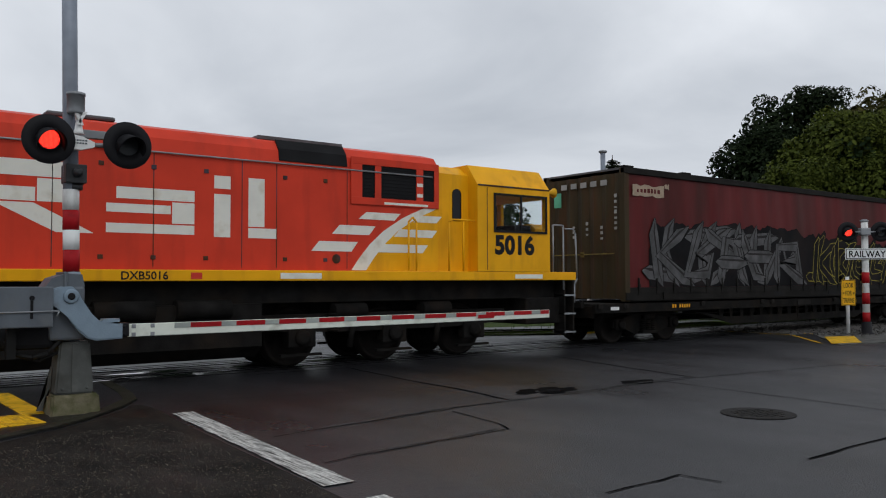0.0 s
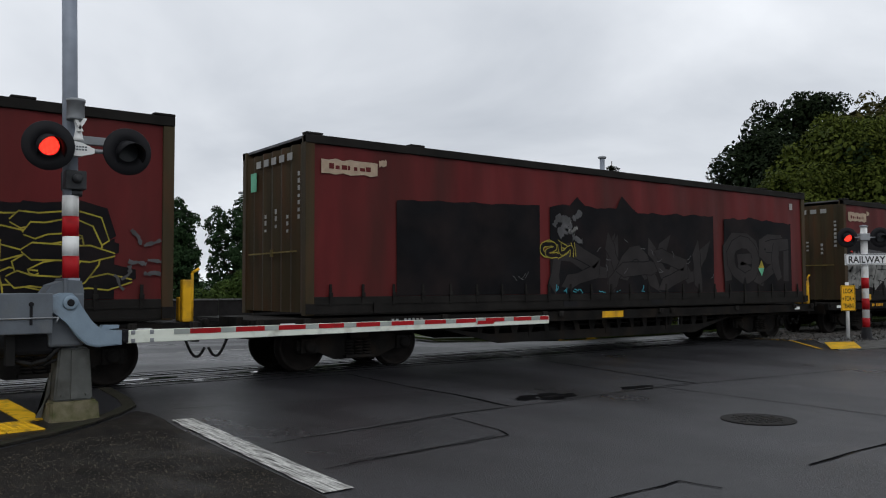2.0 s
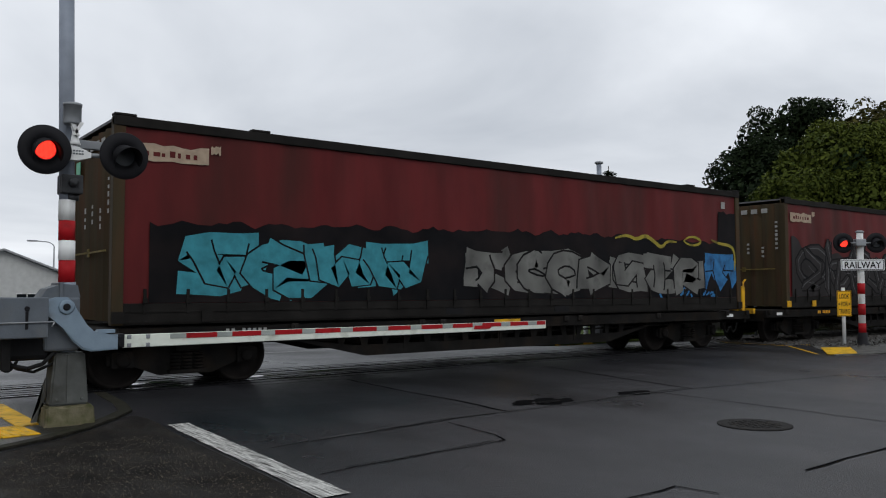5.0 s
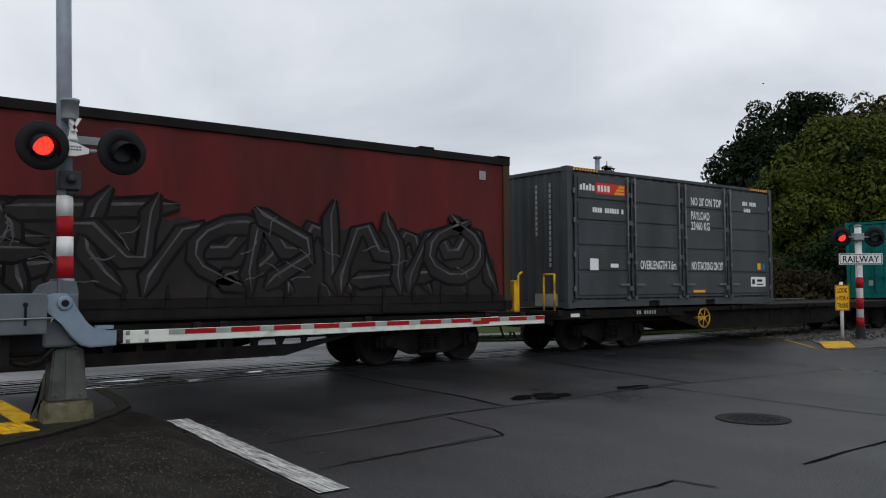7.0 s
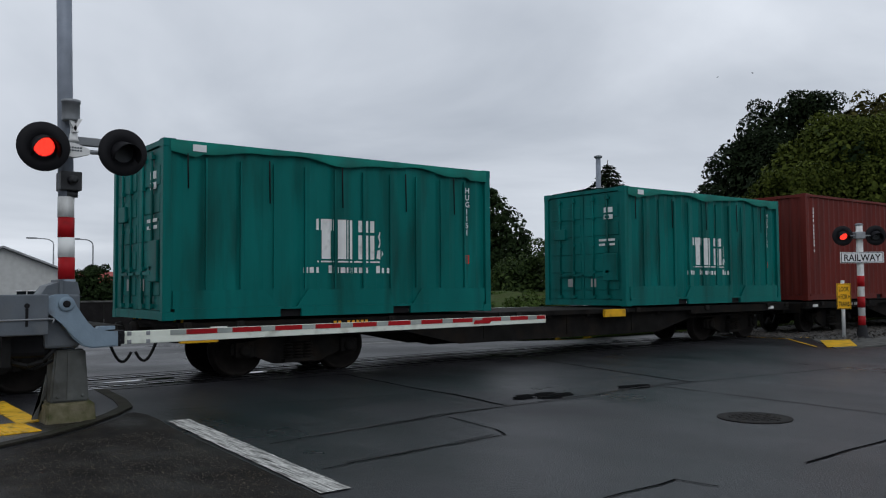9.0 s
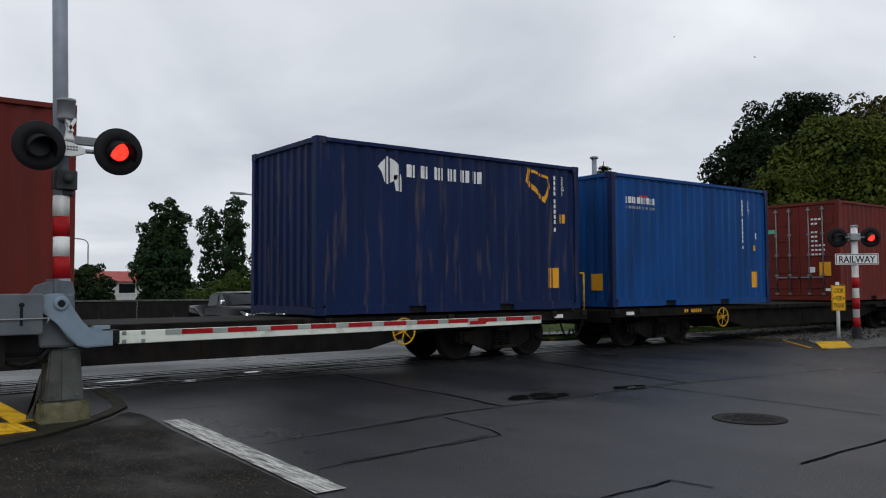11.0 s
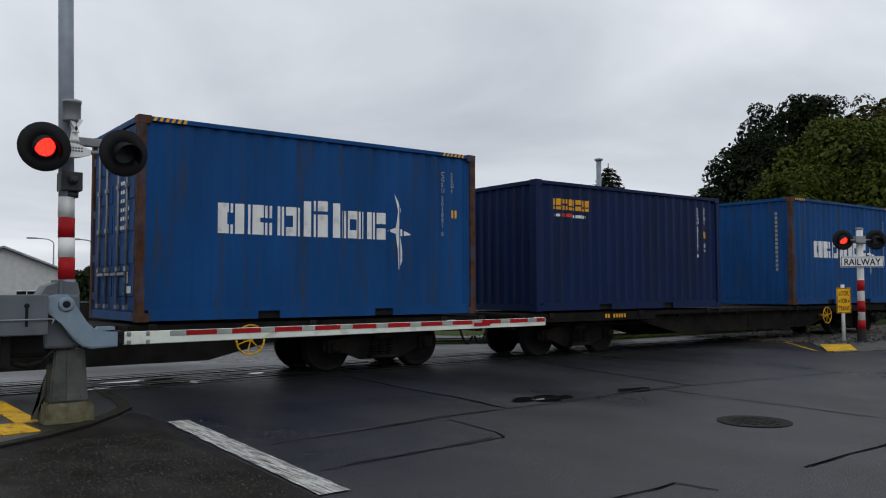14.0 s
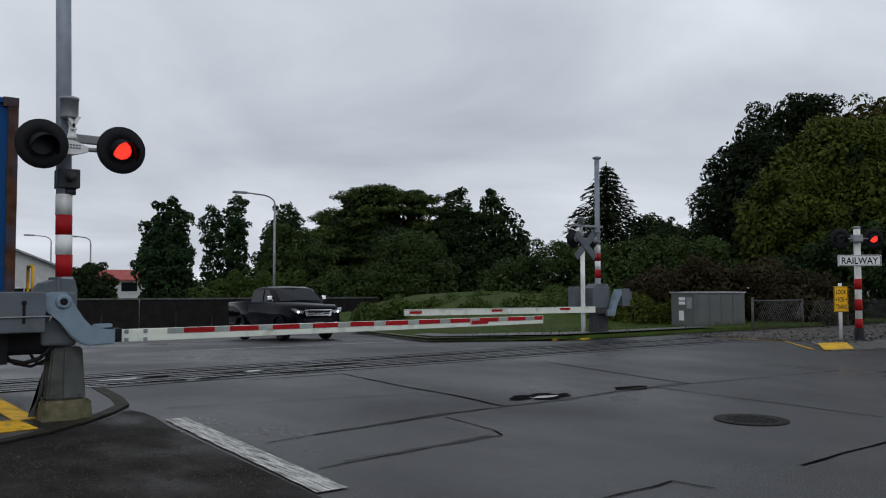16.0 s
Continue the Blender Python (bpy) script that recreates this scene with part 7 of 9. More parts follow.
def lamp_head(top, x, y, z, left, r=0.25, hood=0.29):
    """A round flasher: black backing disc, hooded lens, LED disc turning between its lit and its dark face."""
    bm = bmesh.new()
    lathe(bm, [(0.10, y + 0.10), (0.125, y + 0.08), (0.125, y + 0.014), (r, y + 0.012), (r + 0.004, y + 0.004), (r, y - 0.004), (0.118, y - 0.006), (0.116, y + 0.0)], 40, "Y", at=(x, 0, z))
    head = part("backing_disc", bm, "black", top, "round matt black backing disc")
    bm = bmesh.new()
    n = 18
    prev = None
    for i in range(n + 1):
        a = math.radians(-18 + 216 * i / n)
        reach = hood * (0.35 + 0.65 * max(0.0, math.sin(math.radians(180 * i / n))) ** 0.7)
        c, s = math.cos(a), math.sin(a)
        cur = [bm.verts.new((x + q * c, yy, z + q * s + dz)) for q, yy, dz in ((0.122, y, 0), (0.138, y - reach, -0.085), (0.134, y - reach, -0.085), (0.117, y, 0))]
        if prev:
            for j in range(3):
                bm.faces.new((prev[j], cur[j], cur[j + 1], prev[j + 1])).smooth = True
        prev = cur
    part("hood", bm, "black", head, "black sheet-metal visor")
    disc = new("lamp_insert", None)
    bm = bmesh.new()
    lathe(bm, [(0.108, -0.009), (0.108, -0.001), (0.107, 0.0)], 28, "Y")
    bmesh.ops.recalc_face_normals(bm, faces=bm.faces[:])
    me = bpy.data.meshes.new("lamp_insert")
    bm.to_mesh(me)
    bm.free()
    me.materials.append(M["led_off"])
    bpy.data.objects.remove(disc)
    disc = new("lamp_insert", me)
    disc.parent = head
    disc.location = (x, y - 0.004, z)
    bm = bmesh.new()
    for i in range(-8, 9):
        for j in range(-8, 9):
            if i * i + j * j < 66:
                q = 0.0118
                bm.faces.new([bm.verts.new(p) for p in ((i * q - .0048, -0.0115, j * q - .0048), (i * q + .0048, -0.0115, j * q - .0048), (i * q + .0048, -0.0115, j * q + .0048), (i * q - .0048, -0.0115, j * q + .0048))])
    me2 = bpy.data.meshes.new("led_array")
    bm.to_mesh(me2)
    bm.free()
    me2.materials.append(M["led_hot"])
    led = bpy.data.meshes.new("led_glow")
    bm = bmesh.new()
    lathe(bm, [(0.104, -0.0112), (0.104, -0.0102), (0.10, -0.0095)], 28, "Y")
    bm.to_mesh(led)
    bm.free()
    led.materials.append(M["led"])
    # the LEDs and their red lens belong to the insert's one face
    bmj = bmesh.new()
    bmj.from_mesh(me)
    k0 = len(bmj.faces)
    bmj.from_mesh(led)
    k1 = len(bmj.faces)
    bmj.from_mesh(me2)
    bmj.faces.ensure_lookup_table()
    for i, f in enumerate(bmj.faces):
        f.material_index = 0 if i < k0 else 1 if i < k1 else 2
    bmj.to_mesh(me)
    bmj.free()
    me.materials.append(M["led"])
    me.materials.append(M["led_hot"])
    bpy.data.meshes.remove(led)
    bpy.data.meshes.remove(me2)
    flashing.append((disc, (x, y - 0.004, z), left))


def banded_pole(top, x, y, r, bands, z_top, r_top=None, mat="pole_grey", lean=0.0):
    bm = bmesh.new()
    z_low = bands[0][0]
    rod(bm, (x, y, z_low), (x - lean * (z_top - z_low), y, z_top), r, 20, r_top)
    part("pole", bm, mat, top)
    for z0, z1, m in bands:
        bm = bmesh.new()
        lathe(bm, [(r - 0.004, z0), (r + 0.004, z0 + 0.001), (r + 0.004, z1 - 0.001), (r - 0.004, z1)], 24, at=(x - lean * ((z0 + z1) / 2 - z_low), y, 0))
        part("band", bm, m, top, "reflective band")


def bolt_heads(bm, pts, y):
    for x, z in pts:
        lathe(bm, [(0.016, y), (0.016, y - 0.014), (0.010, y - 0.018)], 6, "Y", at=(x, 0, z))


def near_barrier():
    top = tagged(new("crossing_barrier"), "lowered white and red barrier arm with blue-grey mechanism and flashers", "crossing barrier", "crossing barriers")
    X, Y = 2.07, 9.24
    # concrete footing and tapered steel pedestal
    bm = bmesh.new()
    v = box(bm, X - 0.25, X + 0.25, Y - 0.24, Y + 0.24, -0.03, 0.22)
    for q in v:
        if q.co.z > 0.1:
            q.co.x = X + (q.co.x - X) * 0.9
            q.co.y = Y + (q.co.y - Y) * 0.9
    bmesh.ops.bevel(bm, geom=bm.edges[:], offset=0.02, segments=2, affect="EDGES")
    bmesh.ops.subdivide_edges(bm, edges=bm.edges[:], cuts=2)
    for q in bm.verts:
        q.co += Vector(noise.noise_vector(q.co * 9)) * 0.012
    part("footing", bm, "block", top, "mossy worn concrete footing")
    bm = bmesh.new()
    v = box(bm, X - 0.19, X + 0.19, Y - 0.15, Y + 0.15, 0.22, 0.76)
    for q in v:
        if q.co.z > 0.5:
            q.co.x = X + (q.co.x - X) * 0.78
    bmesh.ops.bevel(bm, geom=bm.edges[:], offset=0.018, segments=2, affect="EDGES")
    box(bm, X - 0.03, X + 0.03, Y - 0.165, Y - 0.148, 0.24, 0.74)
    slab(bm, [(X - 0.19, 0.5), (X - 0.19, 0.30), (X - 0.32, 0.05), (X - 0.27, 0.05)], Y + 0.02, Y + 0.07)
    bolt_heads(bm, [(X - 0.12, 0.28), (X + 0.12, 0.28)], Y - 0.15)
    part("pedestal", bm, "fence_pipe", top, "dark tapered steel pedestal")
    banded_pole(top, X, Y, 0.078, [(0.76, 1.49, "pole_grey"), (1.49, 1.72, "red"), (1.72, 1.93, "white"), (1.93, 2.14, "red"), (2.14, 2.36, "white")], 6.3, 0.075, lean=0.020)
    # gear housing behind the bracket
    bm = bmesh.new()
    box(bm, X - 0.26, X + 0.08, Y - 0.20, Y + 0.20, 0.78, 1.34, 0.03)
    slab(bm, [(X - 0.30, 1.33), (X - 0.24, 1.42), (X - 0.10, 1.47), (X + 0.05, 1.46), (X + 0.08, 1.33)], Y - 0.19, Y + 0.17)
    box(bm, X - 0.13, X - 0.09, Y - 0.21, Y + 0.19, 1.32, 1.485, 0.01)
    part("gear_housing", bm, "mech_grey", top, "grey cast gear housing")
    # oily drive motor slung under the housing, with its cables
    bm = bmesh.new()
    box(bm, X - 0.66, X - 0.20, Y - 0.16, Y + 0.14, 0.70, 0.935, 0.05)
    rod(bm, (X - 0.70, Y - 0.02, 0.82), (X - 0.18, Y - 0.02, 0.82), 0.13, 16)
    part("drive_motor", bm, "soot", top, "oily black drive motor")
    bm = bmesh.new()
    pipe(bm, [(X - 0.60, Y - 0.12, 0.74), (X - 0.50, Y - 0.14, 0.62), (X - 0.34, Y - 0.14, 0.58), (X - 0.14, Y - 0.10, 0.66)], 0.016, 6)
    part("cable", bm, "hose", top)
    # counterweight box with slotted face and rail
    bm = bmesh.new()
    box(bm, 1.30, 1.81, 8.86, 9.04, 0.93, 1.335, 0.012)
    part("counterweight", bm, "mech_grey", top, "flat grey counterweight plate")
    bm = bmesh.new()
    box(bm, 1.600, 1.626, 8.850, 8.861, 1.02, 1.20, 0.004)
    lathe(bm, [(0.024, 8.862), (0.024, 8.848), (0.018, 8.846)], 12, "Y", at=(1.613, 0, 1.225))
    part("slot", bm, "black", top)
    bm = bmesh.new()
    rod(bm, (1.30, 8.845, 1.085), (1.86, 8.845, 1.09), 0.008, 8)
    rod(bm, (1.86, 8.845, 1.09), (1.84, 8.845, 1.04), 0.008, 8)
    part("guard_rod", bm, "galv", top)
    # blue-grey cast bracket that carries the arm
    bm = bmesh.new()
    outline = [(1.78, 1.30), (1.90, 1.335), (2.00, 1.335), (2.06, 1.28), (2.10, 1.19), (2.18, 1.04), (2.25, 0.97), (2.33, 0.945), (2.50, 0.94), (2.50, 0.785), (2.24, 0.772), (2.15, 0.80), (2.06, 0.88), (1.95, 1.03), (1.86, 1.13), (1.78, 1.15)]
    slab(bm, outline, 8.92, 9.02)
    bmesh.ops.bevel(bm, geom=[e for e in bm.edges if abs(e.verts[0].co.y - e.verts[1].co.y) < 1e-5], offset=0.014, segments=2, affect="EDGES")
    lathe(bm, [(0.075, 8.93), (0.075, 8.905), (0.062, 8.898), (0.045, 8.898)], 24, "Y", at=(1.985, 0, 1.235))
    slab(bm, [(2.30, 0.945), (2.50, 0.955), (2.50, 0.99), (2.34, 0.99)], 9.04, 9.16)
    part("arm_bracket", bm, "mech_blue", top, "pale blue-grey curved cast bracket")
    bm = bmesh.new()
    lathe(bm, [(0.036, 8.90), (0.036, 8.89), (0.026, 8.884)], 16, "Y", at=(1.985, 0, 1.235))
    part("pivot_cap", bm, "black", top)
    bm = bmesh.new()
    box(bm, 2.50, 2.575, 8.95, 9.10, 0.80, 0.945, 0.01)
    bolt_heads(bm, [(2.52, 0.83), (2.52, 0.91)], 8.95)
    part("shear_joint", bm, "black", top)
    bm = bmesh.new()
    pipe(bm, [(1.95, 9.1, 0.80), (1.80, 9.05, 0.66), (1.66, 9.05, 0.62), (1.5, 9.1, 0.66), (1.42, 9.1, 0.80)], 0.022, 8)
    box(bm, 1.42, 1.50, 9.0, 9.12, 0.62, 0.94)
    part("cable_loop", bm, "hose", top)
    # tapering arm with reflective strips
    bm = bmesh.new()
    v = box(bm, 2.575, 8.86, 9.02, 9.06, 0.79, 0.93)
    for q in v:
        if q.co.x > 5:
            q.co.z = 0.815 if q.co.z < 0.85 else 0.935
    bmesh.ops.bevel(bm, geom=bm.edges[:], offset=0.006, segments=1, affect="EDGES")
    arm = part("arm", bm, "arm_white", top, "long cream-white barrier arm")

    def arm_z(x, hi):
        t = (x - 2.575) / 6.285
        return 0.93 + 0.005 * t if hi else 0.79 + 0.025 * t
    x = 3.08
    i = 0
    while x < 8.84:
        w = 0.18 if i % 2 == 0 else 0.36
        w = min(w, 8.84 - x)
        bm = bmesh.new()
        slab(bm, [(x, arm_z(x, 1) - 0.060), (x + w, arm_z(x + w, 1) - 0.060), (x + w, arm_z(x + w, 1) - 0.003), (x, arm_z(x, 1) - 0.003)], 9.014, 9.0185)
        part("reflector", bm, "grey_band" if i % 2 == 0 else "red", arm, "grey strip" if i % 2 == 0 else "red strip")
        x += w
        i += 1
    bm = bmesh.new()
    slab(bm, [(7.42, 0.845), (7.72, 0.845), (7.76, 0.895), (7.44, 0.895)], 9.008, 9.0135)
    part("loose_reflector", bm, "red", arm, "slipped red strip")
    bm = bmesh.new()
    for px in (2.64, 2.84):
        for pz in (0.815, 0.905):
            box(bm, px - 0.022, px + 0.022, 9.012, 9.019, pz - 0.022, pz + 0.022, 0.004)
            lathe(bm, [(0.010, 9.013), (0.010, 9.004)], 6, "Y", at=(px, 0, pz))
    split_part("bolt_plate", bm, "galv", arm)
    # signal bracket, bell and flashers
    bm = bmesh.new()
    lathe(bm, [(0.085, 3.17), (0.088, 3.19), (0.088, 3.36), (0.094, 3.362), (0.094, 3.39), (0.08, 3.395)], 24, at=(X - 0.03, Y - 0.16, -0.03))
    bell = part("bell", bm, "galv", top, "grey cylindrical warning bell")
    bm = bmesh.new()
    lathe(bm, [(0.055, 3.17), (0.03, 3.06), (0.045, 2.96), (0.06, 2.93)], 16, at=(X, Y - 0.16, 0))
    for dx in (-0.05, 0.05):
        slab(bm, [(X + dx - 0.02, 3.16), (X + dx + 0.02, 3.16), (X - dx * 0.4 + 0.015, 3.02), (X - dx * 0.4 - 0.015, 3.02)], Y - 0.23, Y - 0.20)
    part("bell_bracket", bm, "white", top)
    bm = bmesh.new()
    slab(bm, [(X - 0.10, 2.92), (X + 0.03, 2.90), (X + 0.15, 2.85), (X + 0.15, 2.80), (X + 0.02, 2.76), (X - 0.10, 2.76)], Y - 0.22, Y - 0.13)
    part("junction_box", bm, "white", top, "off-white angular junction box")
    boxes("lettering_bars", [(X - 0.06 + i * 0.028, X - 0.04 + i * 0.028, Y - 0.2235, Y - 0.2205, z, z + 0.016) for z in (2.85, 2.82) for i in range(5)], "mech_grey", top)
    bm = bmesh.new()
    rod(bm, (X + 0.10, Y - 0.17, 2.83), (2.54, 9.08, 2.84), 0.024, 12)
    rod(bm, (X - 0.08, Y - 0.17, 2.84), (1.76, 9.08, 2.835), 0.024, 12)
    box(bm, X, X + 0.75, Y + 0.02, Y + 0.09, 2.93, 3.02, 0.006)
    part("cross_arm", bm, "galv", top, "galvanised cross arm")
    bm = bmesh.new()
    box(bm, X - 0.11, X + 0.10, Y - 0.13, Y + 0.10, 2.42, 2.62, 0.012)
    lathe(bm, [(0.05, Y - 0.13), (0.045, Y - 0.20), (0.02, Y - 0.22)], 16, "Y", at=(X, 0, 2.53))
    lathe(bm, [(0.086, 2.36), (0.086, 2.42)], 20, at=(X, Y, 0))
    part("clamp_box", bm, "mech_dark", top, "dark clamp box")
    lamp_head(top, 1.765, 8.98, 2.835, True)
    lamp_head(top, 2.545, 8.98, 2.845, False)


near_barrier()


def far_barrier():
    top = tagged(new("crossing_barrier"), "lowered barrier beyond the tracks, its back and mechanism showing", "crossing barrier", "crossing barriers")
    X, Y, g = 17.56, 15.68, ground_z(17.56, 15.68)
    bm = bmesh.new()
    box(bm, X - 0.42, X + 0.42, Y - 0.3, Y + 0.3, g - 0.05, 0.10, 0.03)
    part("footing", bm, "concrete_dark", top)
    bm = bmesh.new()
    v = box(bm, X - 0.24, X + 0.24, Y - 0.16, Y + 0.16, 0.10, 0.75)
    for q in v:
        if q.co.z > 0.5:
            q.co.x = X + (q.co.x - X) * 0.75
    part("pedestal", bm, "mech_dark", top)
    banded_pole(top, X, Y, 0.078, [(0.75, 1.62, "pole_grey"), (1.62, 1.86, "red"), (1.86, 2.10, "white"), (2.10, 2.32, "red"), (2.32, 2.55, "white")], 5.02, 0.07)
    bm = bmesh.new()
    lathe(bm, [(0.07, 5.0), (0.12, 5.03), (0.12, 5.07), (0.05, 5.09)], 20, at=(X, Y, 0))
    for z in (2.62, 2.9):
        lathe(bm, [(0.09, z), (0.095, z + 0.03), (0.09, z + 0.06)], 20, at=(X, Y, 0))
    part("pole_cap", bm, "galv", top)
    bm = bmesh.new()
    box(bm, X - 1.05, X + 0.18, Y - 0.05, Y + 0.05, 3.05, 3.11, 0.006)
    rod(bm, (X - 0.68, Y, 2.72), (X - 0.06, Y, 2.70), 0.03, 10)
    part("cross_arm", bm, "galv", top)
    bm = bmesh.new()
    box(bm, X - 0.42, X + 0.30, Y - 0.18, Y + 0.2, 0.75, 1.36, 0.03)
    slab(bm, [(X - 0.35, 1.35), (X - 0.22, 1.46), (X + 0.22, 1.46), (X + 0.32, 1.35)], Y - 0.16, Y + 0.18)
    box(bm, X - 0.95, X - 0.62, Y + 0.05, Y + 0.25, 0.72, 1.38, 0.012)
    part("gear_housing", bm, "mech_grey", top)
    bm = bmesh.new()
    slab(bm, [(X + 0.62, 1.30), (X + 0.40, 1.30), (X + 0.28, 1.1), (X + 0.16, 0.75), (X + 0.02, 0.72), (X + 0.02, 0.56), (X + 0.32, 0.56), (X + 0.44, 0.9), (X + 0.58, 1.12), (X + 0.62, 1.12)], Y - 0.34, Y - 0.24)
    part("arm_bracket", bm, "mech_blue", top, "pale blue-grey curved cast bracket")
    bm = bmesh.new()
    box(bm, X + 0.64, X + 0.98, Y - 0.34, Y - 0.16, 0.82, 1.32, 0.012)
    box(bm, X + 0.98, X + 1.10, Y - 0.30, Y - 0.2, 1.0, 1.24, 0.01)
    part("counterweight", bm, "mech_grey", top)
    bm = bmesh.new()
    box(bm, X - 0.40, X + 0.02, Y - 0.28, Y - 0.16, 0.62, 0.80, 0.01)
    part("shear_joint", bm, "mech_dark", top)
    bm = bmesh.new()
    v = box(bm, 10.72, X - 0.40, 15.42, 15.46, 0.66, 0.83)
    for q in v:
        if q.co.x < 12:
            q.co.z += 0.05 if q.co.z < 0.7 else 0.03
    arm = part("arm", bm, "arm_white", top, "long pale barrier arm")
    for i, (a, b) in enumerate(((10.85, 11.2), (13.35, 13.7), (15.75, 16.15))):
        boxes("reflector", [(a, b, 15.412, 15.419, 0.755, 0.815)], "red", arm, "red strip")
    boxes("reflector", [(10.72, 15.7, 15.4145, 15.419, 0.83, 0.842)], "grey_band", arm)
    # backs of the flashers and the bell
    for dx in (-0.98, -0.25):
        bm = bmesh.new()
        lathe(bm, [(0.25, Y + 0.02), (0.255, Y + 0.01), (0.25, Y), (0.13, Y - 0.01), (0.12, Y - 0.10), (0.06, Y - 0.14)], 28, "Y", at=(X + dx, 0, 2.70))
        part("backing_disc", bm, "black", top)
        bm = bmesh.new()
        lathe(bm, [(0.10, Y - 0.09), (0.09, Y - 0.15), (0.03, Y - 0.18)], 16, "Y", at=(X + dx, 0, 2.70))
        part("lamp_back", bm, "galv", top)
    bm = bmesh.new()
    lathe(bm, [(0.09, 3.11), (0.09, 3.28), (0.11, 3.29), (0.10, 3.32)], 18, at=(X - 0.68, Y, 0))
    lathe(bm, [(0.04, 2.72), (0.09, 2.85), (0.03, 2.95), (0.05, 3.05)], 14, at=(X - 0.68, Y, 0))
    part("bell", bm, "galv", top)


far_barrier()


def crossbuck_post():
    top = tagged(new("crossbuck_sign"), "white post with the grey back of a crossbuck sign", "crossing sign")
    X, Y = 16.80, 15.55
    bm = bmesh.new()
    rod(bm, (X, Y, ground_z(X, Y) - 0.05), (X, Y, 2.46), 0.062, 14)
    part("post", bm, "white", top, "white painted post")
    for rz in (-42, 42):
        bm = bmesh.new()
        box(bm, -0.50, 0.50, -0.010, 0.010, -0.10, 0.10, 0.004)
        for q in bm.verts:
            q.co = Matrix.Rotation(math.radians(rz), 3, "Y") @ q.co
        ob = part("blade", bm, "mech_grey", top, "unpainted alloy back of a blade")
        ob.matrix_basis = pose(X + 0.02, Y - 0.08 - (0.024 if rz > 0 else 0), 2.52)


crossbuck_post()


def railway_signal():
    top = tagged(new("crossing_signal"), "red and white post with flashing lights and a white sign", "crossing signal")
    bm = bmesh.new()
    rod(bm, (0, 0, 0.30), (0, 0, 2.86), 0.085, 20, 0.08)
    part("pole", bm, "white", top, "white painted post")
    for z0, z1, m in ((0.32, 0.56, "red"), (0.77, 1.05, "red"), (1.30, 1.57, "red")):
        bm = bmesh.new()
        lathe(bm, [(0.084, z0), (0.090, z0 + 0.001), (0.090, z1 - 0.001), (0.084, z1)], 24)
        part("band", bm, m, top, "red band")
    bm = bmesh.new()
    lathe(bm, [(0.22, -0.06), (0.20, 0.03), (0.13, 0.06), (0.11, 0.32), (0.09, 0.33)], 20)
    part("base", bm, "black", top, "black cast base")
    bm = bmesh.new()
    rod(bm, (-0.42, -0.12, 2.58), (0.36, -0.12, 2.58), 0.03, 10)
    box(bm, -0.16, 0.09, -0.17, 0.06, 2.50, 2.68, 0.02)
    lathe(bm, [(0.085, 2.84), (0.10, 2.85), (0.10, 2.88), (0.06, 2.90)], 18)
    part("lamp_bracket", bm, "galv", top)
    bm = bmesh.new()
    box(bm, -0.53, 0.53, -0.128, -0.112, 1.89, 2.17, 0.012)
    board = part("sign_board", bm, "sign_white", top, "white sign with black lettering")
    bm = bmesh.new()
    for a in ((-0.51, 0.51, 1.905, 1.920), (-0.51, 0.51, 2.140, 2.155), (-0.51, -0.495, 1.92, 2.14), (0.495, 0.51, 1.92, 2.14)):
        box(bm, a[0], a[1], -0.1305, -0.1285, a[2], a[3])
    part("sign_border", bm, "black", board)
    bm = on_side(lettering("RAILWAY", 0.235, 0.92), 0, -0.1300, 1.945)
    w = max(v.co.x for v in bm.verts)
    for v in bm.verts:
        v.co.x = (v.co.x - w / 2) * 0.90 / w
    part("lettering", bm, "black", board, "black capitals")
    lamp_head(top, -0.46, -0.14, 2.58, True, hood=0.20)
    lamp_head(top, 0.34, -0.14, 2.58, False, hood=0.20)
    top.matrix_basis = pose(20.88, 9.98, 0.0, 0, 0, -42)


railway_signal()


def look_sign():
    top = tagged(new("warning_sign"), "yellow pedestrian warning sign with black lettering on a white post", "warning sign")
    bm = bmesh.new()
    rod(bm, (0, 0, -0.05), (0, 0, 1.46), 0.045, 14)
    part("post", bm, "white", top, "white painted post")
    bm = bmesh.new()
    box(bm, -0.18, 0.18, -0.062, -0.050, 0.73, 1.38, 0.005)
    board = part("sign_board", bm, "sign_yellow", top, "yellow board with black border")
    bm = bmesh.new()
    for a in ((-0.17, 0.17, 0.74, 0.752), (-0.17, 0.17, 1.358, 1.37), (-0.17, -0.158, 0.752, 1.358), (0.158, 0.17, 0.752, 1.358)):
        box(bm, a[0], a[1], -0.0645, -0.0625, a[2], a[3])
    poly(bm, [(-0.15, 1.04), (-0.11, 1.08), (-0.11, 1.00)], -0.0645)
    poly(bm, [(0.15, 1.04), (0.11, 1.08), (0.11, 1.00)], -0.0645)
    part("border", bm, "black", board)
    for txt, z, wid in (("LOOK", 1.18, 0.25), ("FOR", 0.985, 0.17), ("TRAINS", 0.80, 0.27)):
        bm = on_side(lettering(txt, 0.17, 0.7), 0, -0.0645, z)
        w = max(v.co.x for v in bm.verts)
        for v in bm.verts:
            v.co.x = (v.co.x - w / 2) * wid / w
        part("lettering", bm, "black", board, "black capitals")
    top.matrix_basis = pose(20.75, 10.38, 0.0, 0, 0, -40)


look_sign()


